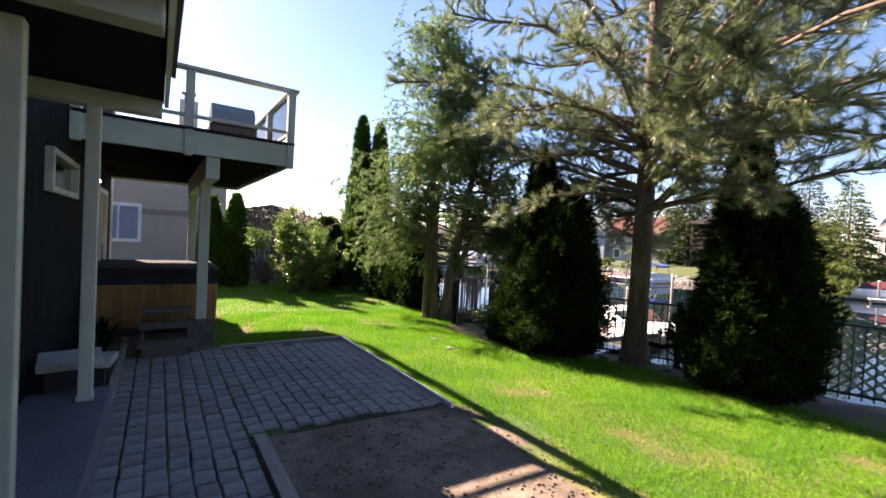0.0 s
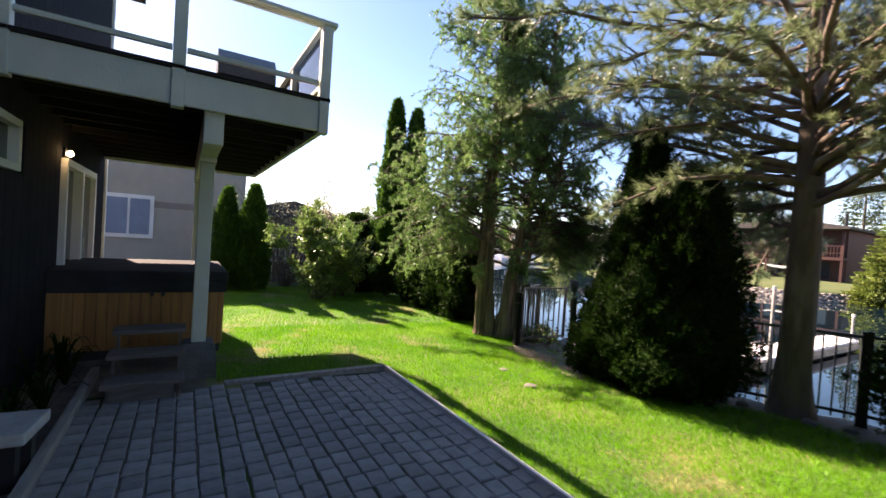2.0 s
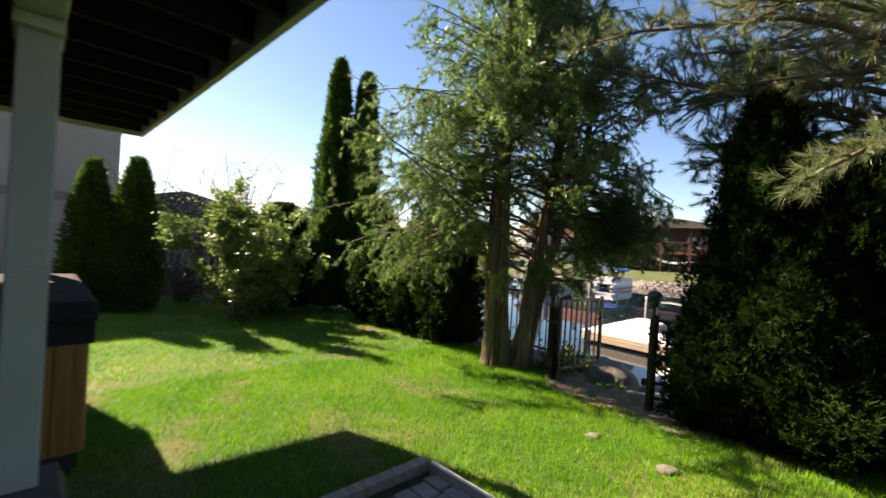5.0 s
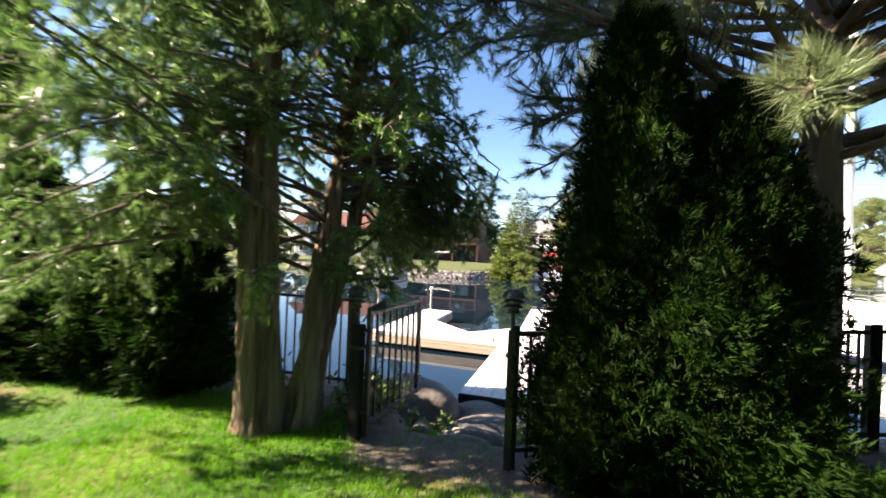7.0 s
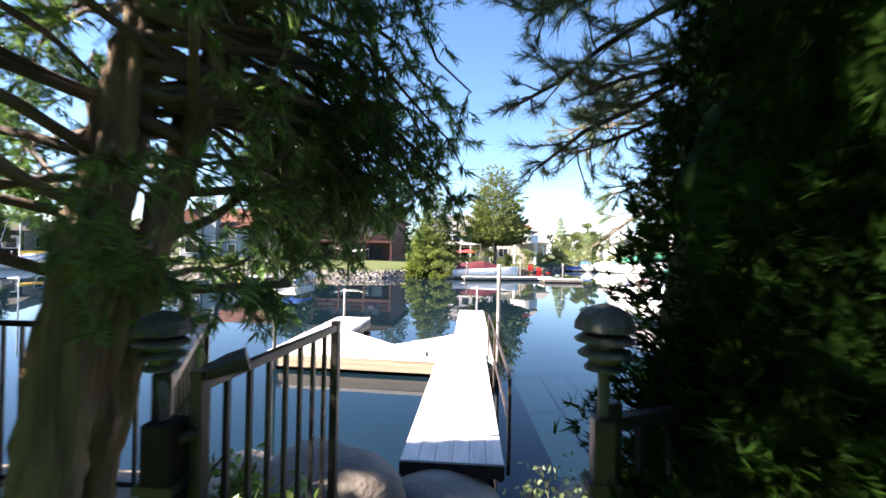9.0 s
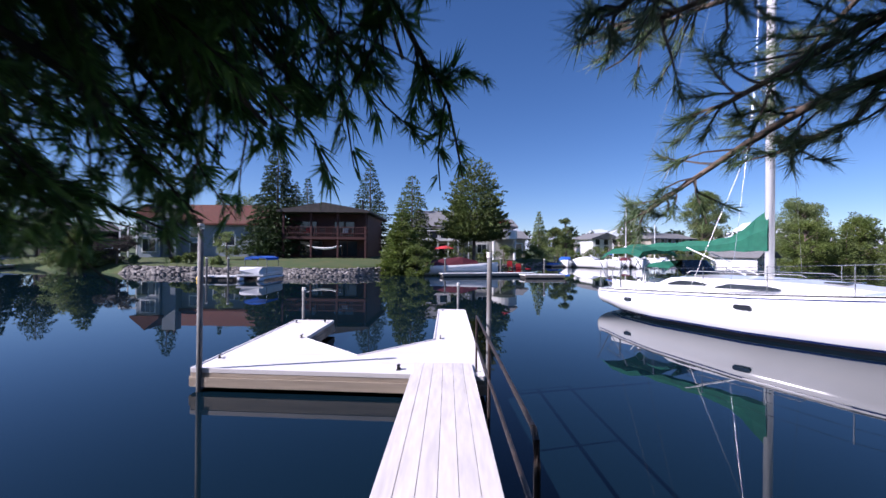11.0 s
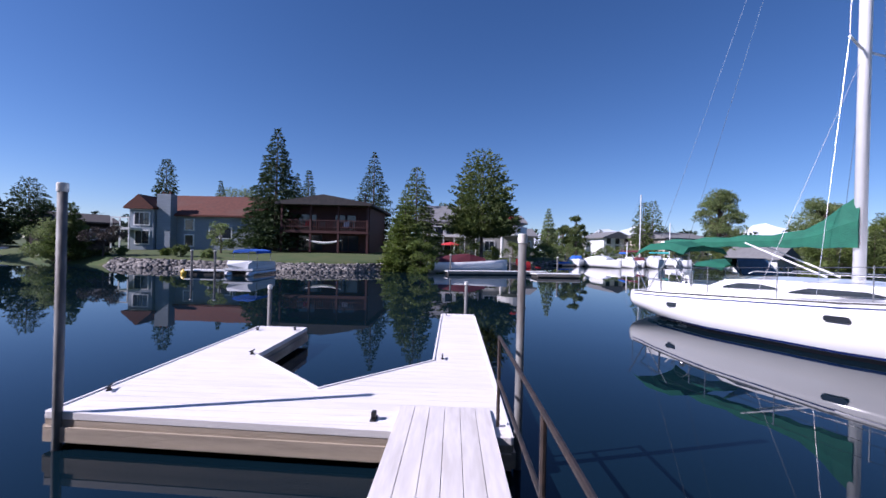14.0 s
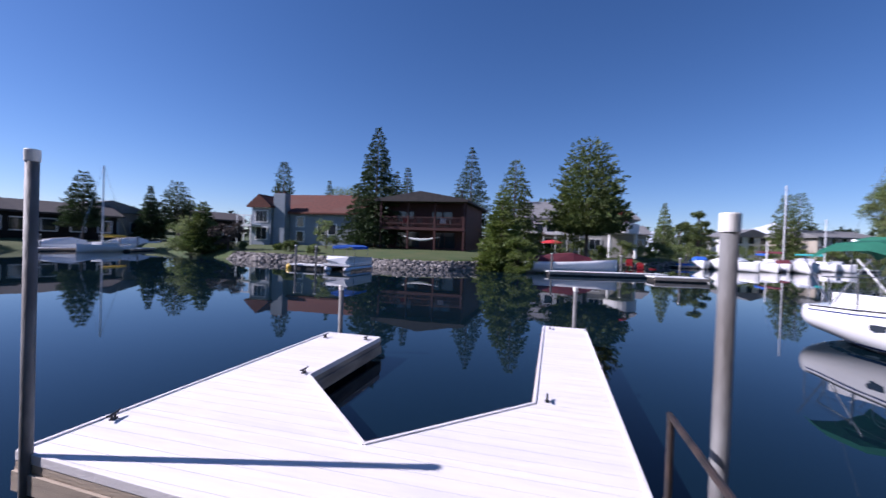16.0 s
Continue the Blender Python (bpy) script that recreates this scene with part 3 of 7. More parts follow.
part("shell", bx(-tw + 0.04, tw - 0.04, -tl + 0.04, tl - 0.04, 0.12, 0.84, bevel=0.02), M["plastic"], t)
part("cover", bx(-tw - 0.03, tw + 0.03, -tl - 0.03, tl + 0.03, 0.84, 0.96, bevel=0.03), M["cover"], t)
part("cover_skirt", bx(-tw - 0.015, tw + 0.015, -tl - 0.012, -tl, 0.72, 0.85), M["cover"], t)
for x in (0.1, 0.2):
    part("control_knob", tb([(x, -tl, 0.7), (x, -tl - 0.02, 0.7)], 0.022, 10), M["plastic"], t)

# steps of the tub
t = thing("tub_steps", 0.12, 6.5, float(ground_z(0, 6.8)) + 0.015, label="grey weathered wooden steps beside the hot tub", category="steps")
for k, (y, z) in enumerate(((-0.5, 0.17), (-0.2, 0.33), (0.1, 0.48))):
    part("tread", bx(-0.29, 0.29, y, y + 0.27, z - 0.04, z, bevel=0.008), M["step"], t)
for x in (-0.255, 0.235):
    for y, z in ((-0.44, 0.13), (-0.14, 0.29), (0.16, 0.44)):
        part("leg", bx(x, x + 0.022, y, y + 0.035, 0, z), M["step"], t)
    part("stringer", bx(x + 0.023, x + 0.04, -0.47, 0.34, 0.04, 0.1), M["step"], t)
part("base_board", bx(-0.24, 0.22, -0.455, -0.442, 0, 0.12), M["step"], t)

# stone bench tops by the porch
for x, y, z, s, r in ((-0.55, 4.45, 0.5, 0.42, 8), (-0.5, 5.0, 0.34, 0.36, -6)):
    gz = float(ground_z(x, y))
    t = thing("garden_bench", x, y, gz, r, label="low bench with pale stone top beside the porch", category="bench", group="benches by the porch")
    part("top", bx(-0.2, 0.2, -s / 2, s / 2, z - 0.07, z, bevel=0.015), M["concrete"], t)
    part("support", bx(-0.15, 0.15, -s / 2 + 0.05, -s / 2 + 0.11, 0, z - 0.07), M["plastic"], t)
    part("support", bx(-0.15, 0.15, s / 2 - 0.11, s / 2 - 0.05, 0, z - 0.07), M["plastic"], t)

# edging of bed, soil and patio
def timber(name, x0, x1, y0, y1, h, label, material=M["timber"]):
    gz = float(ground_z((x0 + x1) / 2, (y0 + y1) / 2))
    o = part(name, bx(-(x1 - x0) / 2, (x1 - x0) / 2, -(y1 - y0) / 2, (y1 - y0) / 2, -0.06, h, bevel=0.006), material)
    o.matrix_world = pose((x0 + x1) / 2, (y0 + y1) / 2, gz)
    return tagged(o, label, "edging", kind="structure")


timber("edging_bed", -0.34, -0.28, 4.2, 6.9, 0.09, "dark timber edging of the house bed")
timber("edging_soil", 0.64, 0.73, 0.4, 3.36, 0.045, "weathered board laid along the bare soil")
timber("edging_patio", 0.75, 2.44, 6.3, 6.38, 0.05, "weathered timber along the patio's end")
timber("edging_lawn", 2.42, 2.455, 3.3, 6.29, 0.06, "thin pale edging strip between patio and lawn", M["cap"])

# ---- dock ----
DZ = -0.67
def dock():
    t = thing("floating_dock", 12, 7.7, WATER, label="bleached U-shaped floating dock with weathered fascia", category="dock")
    def zz(z):
        return z - WATER
    Y0, Y1 = 5.82, 9.72
    def spans(x):
        if x <= 11.2:
            return [(Y0, max(Y0 + 0.03, Y0 + (x - 11.0) / 0.2 * (Y1 - Y0)))]
        if x <= 11.99:
            return [(Y0, Y1)]
        if x <= 13.21:
            k = (x - 11.99) / 1.22
            return [(Y0, 7.66 - 1.13 * k), (7.66 + 1.19 * k, Y1)]
        return ([(Y0, 6.53)] if x <= 17.1 else []) + ([(8.87, Y1)] if x <= 15.1 else [])
    w, x = 0.14, 11.0
    while x < 17.09:
        x1 = min(x + w, 17.1)
        cut = [x, x1]
        for c in (11.2, 11.99, 13.21, 15.1):
            if x < c < x1:
                x1 = c
        a, b = spans(x + 1e-4), spans(x1 - 1e-4)
        for (a0, a1), (b0, b1) in zip(a, b):
            bm = B()
            g = 0.0035
            prism(bm, [(x + g - 12, a0 - 7.7), (x1 - 12, b0 - 7.7), (x1 - 12, b1 - 7.7), (x + g - 12, a1 - 7.7)], zz(DZ) - 0.03, zz(DZ))
            part("plank", bm, M["dock"], t)
        x = x1
    outline = [(11.0, Y0), (17.1, Y0), (17.1, 6.53), (13.21, 6.53), (11.99, 7.66), (13.21, 8.87), (15.1, 8.87), (15.1, Y1), (11.2, Y1)]
    for (ax, ay), (bx_, by) in zip(outline, outline[1:] + outline[:1]):
        d = Vector((bx_ - ax, by - ay))
        m = Matrix.Translation((ax - 12, ay - 7.7, 0)) @ Matrix.Rotation(math.atan2(d.y, d.x), 4, "Z")
        part("trim_edge", box(B(), 0, d.length, -0.018, 0.012, zz(DZ) - 0.05, zz(DZ) + 0.012, m, bevel=0.005), M["dock"], t)
        part("fascia", box(B(), 0, d.length, -0.014, 0.02, zz(DZ) - 0.105, zz(DZ) - 0.052, m), M["fascia"], t)
        part("fascia", box(B(), 0, d.length, -0.035, 0.0, zz(DZ) - 0.235, zz(DZ) - 0.11, m), M["fascia"], t)
    for a in ((11.27, 11.9, 5.9, 9.6), (13.0, 16.9, 5.9, 6.4), (13.0, 14.95, 9.0, 9.6), (11.9, 12.6, 5.9, 6.8), (11.9, 12.6, 8.6, 9.6)):
        part("float", bx(a[0] - 12, a[1] - 12, a[2] - 7.7, a[3] - 7.7, -0.12, zz(DZ) - 0.032), M["float"], t)
    return t


dock()


def cleat(x, y, z, rz):
    t = thing("dock_cleat", x, y, z, rz, label="small dark metal mooring cleat on the dock", category="cleat", group="dock cleats")
    part("base", bx(-0.03, 0.03, -0.018, 0.018, 0, 0.012, bevel=0.003), M["iron"], t)
    part("horn", tb([(-0.075, 0, 0.05), (-0.04, 0, 0.042), (0.04, 0, 0.042), (0.075, 0, 0.05)], [0.007, 0.011, 0.011, 0.007], 8), M["iron"], t)
    for a in (-0.02, 0.02):
        part("stem", tb([(a, 0, 0.01), (a, 0, 0.042)], 0.008, 6), M["iron"], t)


for a in ((11.75, 9.64, 20), (13.25, 8.95, 0), (14.8, 9.6, 0), (14.9, 9.0, 0), (13.3, 6.42, 0), (14.6, 5.8, 0), (16.9, 6.42, 0), (16.95, 5.82, 0)):
    cleat(a[0], a[1], DZ + 0.0, a[2])


def piling(x, y, z0, z1, r, label, rusty=False):
    t = thing("mooring_pile", x, y, z0, label=label, category="pile", group="dock piles")
    h = z1 - z0
    part("shaft", tb([(0, 0, 0.55 if rusty else 0), (0, 0, h - 0.06)], r, 18), M["pile"], t, smooth=True)
    if rusty:
        part("lower_shaft", tb([(0, 0, 0), (0, 0, 0.56)], r * 1.0, 18), M["rust"], t, "rusty lower shaft", smooth=True)
    part("cap", lathe(B(), [(r * 1.14, h - 0.075), (r * 1.16, h - 0.07), (r * 1.16, h - 0.005), (r * 1.05, h)], 18), M["cap"], t, "pale plastic cap")


piling(11.17, 9.6, -2.55, 1.27, 0.036, "grey steel pile with white cap beside the dock")
piling(11.14, 5.75, -2.55, 0.93, 0.033, "weathered grey pile with white cap, rusty below", True)
piling(15.25, 9.6, -2.55, 0.06, 0.036, "short grey pile at the dock's finger end")
piling(17.25, 6.0, -2.55, 0.06, 0.036, "short grey pile at the dock's finger end")

t = thing("dock_bracket", 11.28, 6.95, DZ, label="black dock bracket beside the gangway", category="bracket")
part("foot", bx(-0.06, 0.06, -0.025, 0.025, 0, 0.012), M["iron"], t)
part("stub", bx(-0.03, 0.03, -0.02, 0.02, 0.012, 0.07, bevel=0.008), M["iron"], t)

# gangway
GZ0, GZ1 = -0.50, -0.645
def gang_z(x):
    return GZ0 + (GZ1 - GZ0) * (x - 7.3) / 4.25
t = thing("gangway", 9.4, 6.35, gang_z(9.4), label="bleached plank gangway sloping down to the dock", category="gangway")
t.matrix_world = pose(9.4, 6.35, gang_z(9.4), 0, math.degrees(math.atan2(GZ0 - GZ1, 4.25)), 0)
for k in range(6):
    y = -0.405 + k * 0.135
    part("plank", bx(-2.1, 2.15, y + 0.002, y + 0.133, -0.028, 0, bevel=0.003), M["gang"], t)
for y in (-0.40, 0.36):
    part("stringer", bx(-2.1, 2.0, y, y + 0.04, -0.13, -0.03), M["iron"], t)
part("end_plate", bx(-2.13, -2.1, -0.405, 0.405, -0.1, -0.002), M["iron"], t)
t2 = thing("gangway_rail", 9.55, 5.9, gang_z(9.55), label="rusty brown iron handrail along the gangway", category="handrail")
t2.matrix_world = pose(9.5, 5.905, gang_z(9.5) - 0.06, 0, 1.2, 0)
for a in (0.0, 1.72):
    part("upright", tb([(a, 0, -0.04), (a, 0, 0.74)], 0.015, 8), M["rail"], t2)
for z in (0.38, 0.74):
    part("bar", tb([(-2.03, 0, z), (1.74, 0, z)], 0.014, 8), M["rail"], t2)
part("end_loop", tb([(-2.03, 0, 0.74), (-2.09, 0, 0.71), (-2.11, 0, 0.6), (-2.11, 0, 0.0), (-2.08, 0, -0.04)], 0.016, 8), M["rail"], t2)


# ---- fence, gate, lanterns, rocks ----
def fence_run(a, b, h=0.95, gap=0.105, label="black iron picket fence along the lagoon bank", top=None):
    ax, ay = a
    bx_, by = b
    L = math.hypot(bx_ - ax, by - ay)
    za, zb = float(ground_z(ax, ay)), float(ground_z(bx_, by))
    z = min(za, zb)
    tz = top if top is not None else max(za, zb) + h
    t = thing("iron_fence", ax, ay, z, math.degrees(math.atan2(by - ay, bx_ - ax)), label=label, category="fence", group="fence panels")
    H = tz - z
    for zz in (0.12, H - 0.02):
        part("rail", bx(0, L, -0.014, 0.014, zz - 0.012, zz + 0.018), M["iron"], t)
    for x in (0.0, L):
        part("post", bx(x - 0.024, x + 0.024, -0.024, 0.024, -0.05, H + 0.04, bevel=0.004), M["iron"], t)
    me = None
    n = int(L / gap)
    for k in range(1, n):
        if me is None:
            o = part("picket", bx(-0.008, 0.008, -0.008, 0.008, 0.06, H - 0.03), M["iron"], t)
            me = o.data
        else:
            o = new("picket", me)
            o.parent = t
        o.location.x = k * L / n
    return t


fence_run((5.12, 5.88), (5.9, 4.3), 0.92)
fence_run((5.9, 4.25), (6.42, 3.2), 0.95)
fence_run((6.42, 3.15), (6.72, 2.05), 0.95)
fence_run((5.14, 7.08), (6.15, 7.62), 0.95, 0.09)
for y in (7.66, 9.66, 11.66, 13.66):
    fence_run((6.15, y), (6.15, y + 1.96), 0.95)
t2 = fence_run((6.74, 2.0), (7.4, 0.0), 0.95, label="black iron fence backed with pale lattice")
t3 = fence_run((7.4, -0.05), (7.7, -2.2), 0.95, label="black iron fence backed with pale lattice")
for fence, L in ((t2, 2.1), (t3, 2.17)):
    bm = B()
    for s in (1, -1):
        k = -1.0
        while k < L + 0.2:
            x0, x1, z0, z1 = k, k + s * 0.8, 0.1, 0.9
            if min(x0, x1) >= -0.02 and max(x0, x1) <= L + 0.02:
                m = Matrix.Translation((x0, 0.02 + s * 0.005, z0)) @ Matrix.Rotation(-math.atan2(z1 - z0, x1 - x0), 4, "Y")
                box(bm, 0, math.hypot(x1 - x0, z1 - z0), -0.004, 0.004, -0.016, 0.016, m)
            k += 0.13
    part("lattice", bm, M["lattice"], fence, "pale criss-cross lattice")

GATE_A = -5.5
gz = float(ground_z(5.11, 6.9))
t = thing("iron_gate", 5.13, 6.965, gz + 0.1, GATE_A, label="black iron garden gate standing open towards the dock", category="gate")
GH = 0.76 - gz - 0.1
for z in (0.03, GH - 0.015):
    part("gate_rail", bx(0.0, 0.9, -0.014, 0.014, z - 0.012, z + 0.016), M["iron"], t)
part("gate_stile", bx(-0.02, 0.02, -0.018, 0.018, -0.06, GH + 0.03, bevel=0.004), M["iron"], t)
part("gate_stile", bx(0.88, 0.92, -0.018, 0.018, 0, GH + 0.02, bevel=0.004), M["iron"], t)
for k in range(1, 8):
    part("picket", bx(k * 0.111 - 0.008, k * 0.111 + 0.008, -0.008, 0.008, 0.04, GH - 0.03), M["iron"], t)
for z in (0.12, GH - 0.14):
    part("hinge", tb([(-0.05, 0.02, z), (-0.02, 0.0, z), (0.0, 0.0, z)], 0.014, 6), M["iron"], t)


def lamp_post(x, y, top, lean, label, w, material, kind_label):
    gz = float(ground_z(x, y))
    t = thing("gate_lamp", x, y, gz, label=label, category="lamp", group="gate lamps")
    h = top - gz
    part("post", bx(-w, w, -w, w, -0.03, h - 0.06, bevel=w * 0.22), material, t, kind_label)
    part("bracket", bx(-w - 0.005, w + 0.005, -w - 0.012, w + 0.012, h - 0.24, h - 0.215), M["iron"], t)
    part("neck", tb([(0, 0, h - 0.06), (lean * 0.4, lean * 0.5, h + 0.02), (lean, lean, h + 0.07)], 0.014, 8), M["lantern"], t)
    for z, r in ((0.06, 0.048), (0.095, 0.064), (0.13, 0.072)):
        part("louvre", lathe(B(), [(r, h + z), (r * 1.0, h + z + 0.006), (r * 0.8, h + z + 0.016), (r * 0.5, h + z + 0.024)], 14, (lean, lean, 0)), M["lantern"], t)
    part("globe", lathe(B(), [(0.035, h + 0.07), (0.045, h + 0.1), (0.04, h + 0.17)], 12, (lean, lean, 0)), M["lantern"], t)
    part("cap", lathe(B(), [(0.074, h + 0.16), (0.072, h + 0.175), (0.06, h + 0.198), (0.035, h + 0.216), (0.005, h + 0.224)], 16, (lean, lean, 0)), M["lantern"], t)


lamp_post(5.1, 5.9, 0.78, 0.0, "tiered pagoda garden lamp on the black gate post", 0.026, M["iron"], "black iron post")
lamp_post(5.1, 7.04, 0.72, 0.055, "leaning tiered pagoda garden lamp on the gate post", 0.042, M["joist"], "dark square timber post")
t = thing("spot_lamp", 5.1, 7.04, 0.74, label="small black spotlight clamped to the gate post", category="lamp")
t.matrix_world = pose(5.13, 6.95, 0.72)
part("housing", tb([(0, 0, 0.06), (0.03, -0.05, 0.08), (0.05, -0.09, 0.09)], [0.022, 0.03, 0.034], 10), M["plastic"], t)
part("arm", tb([(-0.03, 0.06, -0.04), (-0.01, 0.02, 0.03), (0, 0, 0.06)], 0.007, 6), M["plastic"], t)


def boulder(x, y, z, sx, sy, sz, seed, label, name="boulder", material=None):
    bm = B()
    bmesh.ops.create_icosphere(bm, subdivisions=3, radius=1)
    off = Vector((seed * 3.7, seed * 1.9, seed * 7.1))
    for v in bm.verts:
        k = 1 + 0.22 * noise.noise(v.co * 1.1 + off) + 0.10 * noise.noise(v.co * 3.0 + off)
        v.co = Vector((v.co.x * sx * k, v.co.y * sy * k, v.co.z * sz * k))
    o = part(name, bm, material or M["rock"], smooth=True)
    o.matrix_world = pose(x, y, z, 0, 0, seed * 47)
    return tagged(o, label, "rock", group="bank rocks")


boulder(6.85, 7.2, -0.7, 0.55, 0.55, 0.46, 1, "large rounded grey boulder on the bank")
boulder(6.55, 6.2, -0.72, 0.55, 0.5, 0.25, 2, "broad flat grey stone before the gangway")
boulder(7.05, 6.35, -0.78, 0.45, 0.55, 0.26, 3, "flat grey stone under the gangway's end")
boulder(5.95, 6.35, -0.55, 0.32, 0.38, 0.2, 4, "flat grey stepping stone below the gate")
boulder(5.85, 6.75, -0.5, 0.18, 0.2, 0.16, 5, "small grey stone beside the gate")
boulder(6.15, 6.85, -0.6, 0.16, 0.2, 0.16, 6, "small grey stone on the bank")
boulder(6.3, 5.55, -0.6, 0.3, 0.35, 0.25, 7, "grey stone beside the bank path")
boulder(5.5, 6.35, -0.36, 0.22, 0.3, 0.12, 8, "low grey stepping stone at the gate")
boulder(7.1, 8.1, -0.95, 0.5, 0.6, 0.4, 9, "grey boulder at the water's edge")
boulder(7.1, 9.4, -1.0, 0.5, 0.6, 0.4, 10, "grey boulder at the water's edge")
boulder(7.2, 5.2, -1.0, 0.5, 0.5, 0.4, 11, "grey boulder at the water's edge")
rs = np.random.default_rng(5)
for k in range(14):
    y = 1.6 + k * 0.3 + rs.uniform(-0.1, 0.1)
    x = float(np.interp(y, EDGE_Y, EDGE_X)) - 0.25 + rs.uniform(-0.15, 0.15)
    s = rs.uniform(0.04, 0.09)
    boulder(x, y, float(ground_z(x, y)) + s * 0.2, s, s * 1.2, s * 0.7, 20 + k, "small grey border stone under the trees", "border_stone")
for k, (x, y) in enumerate(((3.8, 5.3), (3.9, 5.9))):
    boulder(x, y, float(ground_z(x, y)) + 0.005, 0.08, 0.06, 0.03, 60 + k, "small flat stone in the lawn", "border_stone", M["rock"])


# ---- plants ----
def limb(start, d, length, r, rng, steps=6, sag=0.0, wander=0.12):
    pts, p, d = [Vector(start)], Vector(start), Vector(d).normalized()
    for k in range(steps):
        d = (d + Vector(rng.normal(size=3)) * wander + Vector((0, 0, -sag))).normalized()
        p = p + d * (length / steps)
        pts.append(p.copy())
    return pts


def trim(pts, bad):
    """Cuts a limb off where it would hang into an open way."""
    out = []
    for p in pts:
        if bad(p) and len(out) > 2:
            break
        out.append(p)
    return out


def at_frac(pts, f):
    k = min(int(f * (len(pts) - 1)), len(pts) - 2)
    u = f * (len(pts) - 1) - k
    return pts[k].lerp(pts[k + 1], u), (pts[k + 1] - pts[k]).normalized()


def merge(sets):
    V, F, o = [], [], 0
    for v, f in sets:
        V.append(v)
        F.append(f + o)
        o += len(v)
    return np.concatenate(V), np.concatenate(F)


def arborvitae(x, y, lobes, seed, label, count=9000, tip=0.5, size=0.12, name="arborvitae", group="arborvitae by the fence", belly=0.3, fan=5, leaf="thuja_shaded"):
    """Dense upright evergreen of one or more leaders (dx, dy, height, radius): lumpy outline, sprays standing out, shaded inside."""
    rng = np.random.default_rng(seed)
    gz = float(ground_z(x, y))
    t = thing(name, x, y, gz, label=label, category="evergreen", group=group)
    total = sum(h * r for _, _, h, r in lobes)
    sets, core = [], B()
    for dx, dy, h, r in lobes:
        part("trunk", tb([(dx * 0.4, dy * 0.4, -0.05), (dx, dy, h * 0.4), (dx, dy, h * 0.85)], [0.08, 0.06, 0.02], 8), M["bark"], t)
        ph = rng.uniform(0, 6.28, 6)

        def radius(z, a):
            u = z / h
            prof = np.where(u < belly, 0.72 + 0.28 * np.sin(u / belly * 1.57), np.power(np.clip((1 - u) / (1 - belly), 0, 1), tip))
            lump = 1 + 0.11 * np.sin(3 * a + ph[0] + 5 * u) + 0.10 * np.sin(5 * a + ph[1] - 9 * u) + 0.09 * np.sin(17 * u + ph[2] + 2 * a) + 0.10 * np.sin(9 * a + ph[3] + 23 * u) + 0.08 * np.sin(13 * a + ph[4] - 31 * u)
            return r * prof * lump

        n = int(count * h * r / total)
        z = 0.03 * h + np.power(rng.uniform(0, 1, n), 1.15) * 0.97 * h
        a = rng.uniform(0, 6.283, n)
        R = radius(z, a) * (1.04 - 0.3 * rng.uniform(0, 1, n) ** 1.5)
        out = np.stack([np.cos(a), np.sin(a), np.zeros(n)], 1)
        P = out * R[:, None] + np.array([dx, dy, 0])
        P[:, 2] = z
        clump = np.stack([np.sin(z * 9 + a * 4), np.cos(z * 7 - a * 5), np.sin(a * 6 + z * 4)], 1)
        D = unit(out * 0.75 + np.array([0, 0, 0.6]) + clump * 0.35 + rng.normal(size=(n, 3)) * 0.35)
        sets.append(sprays(P, D, size * rng.uniform(0.6, 1.3, n), rng, fan, 1.1, 0.22 if fan > 5 else 0.28))
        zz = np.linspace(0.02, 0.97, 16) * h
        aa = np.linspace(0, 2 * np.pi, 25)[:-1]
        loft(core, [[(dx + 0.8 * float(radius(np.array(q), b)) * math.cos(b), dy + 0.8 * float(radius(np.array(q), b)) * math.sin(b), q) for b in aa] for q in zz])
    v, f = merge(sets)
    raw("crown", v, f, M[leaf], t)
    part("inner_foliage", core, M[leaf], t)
    return t


# default leaf colour has shade painted in; the "column" one is the lit green
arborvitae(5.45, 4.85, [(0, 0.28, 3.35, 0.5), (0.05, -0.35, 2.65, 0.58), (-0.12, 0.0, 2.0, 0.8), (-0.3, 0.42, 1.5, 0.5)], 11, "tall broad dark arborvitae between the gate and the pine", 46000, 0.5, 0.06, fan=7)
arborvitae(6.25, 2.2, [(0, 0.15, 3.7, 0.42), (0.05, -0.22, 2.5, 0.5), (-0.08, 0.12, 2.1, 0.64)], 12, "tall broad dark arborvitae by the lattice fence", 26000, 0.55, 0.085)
arborvitae(5.35, 12.9, [(0, 0, 5.6, 0.45)], 13, "tall narrow columnar arborvitae in the hedge row", 12000, 0.5, 0.1, leaf="column")
arborvitae(5.75, 12.4, [(0, 0, 5.3, 0.45)], 14, "tall narrow columnar arborvitae in the hedge row", 9000, 0.5, 0.1, leaf="column")
arborvitae(5.55, 9.2, [(0, 0, 2.0, 0.5), (0.05, 0.75, 2.2, 0.5)], 15, "low dark spreading evergreen beside the cedar", 10000, 0.6, 0.1)
arborvitae(5.5, 11.2, [(0, 0, 2.4, 0.5), (0, -0.6, 1.8, 0.45)], 16, "low dark spreading evergreen in the hedge row", 6000, 0.6, 0.1)
arborvitae(4.7, 13.9, [(0, 0, 2.3, 0.9)], 17, "low dark spreading evergreen in the hedge row", 5000, 0.45, 0.12)
arborvitae(1.25, 13.6, [(0, 0, 2.55, 0.33)], 18, "slim green arborvitae beside the neighbouring fence", 6000, 0.5, 0.1, group="slim arborvitae", leaf="column")
arborvitae(1.85, 13.5, [(0, 0, 2.7, 0.37)], 19, "slim green arborvitae beside the neighbouring fence", 6000, 0.5, 0.1, group="slim arborvitae", leaf="column")


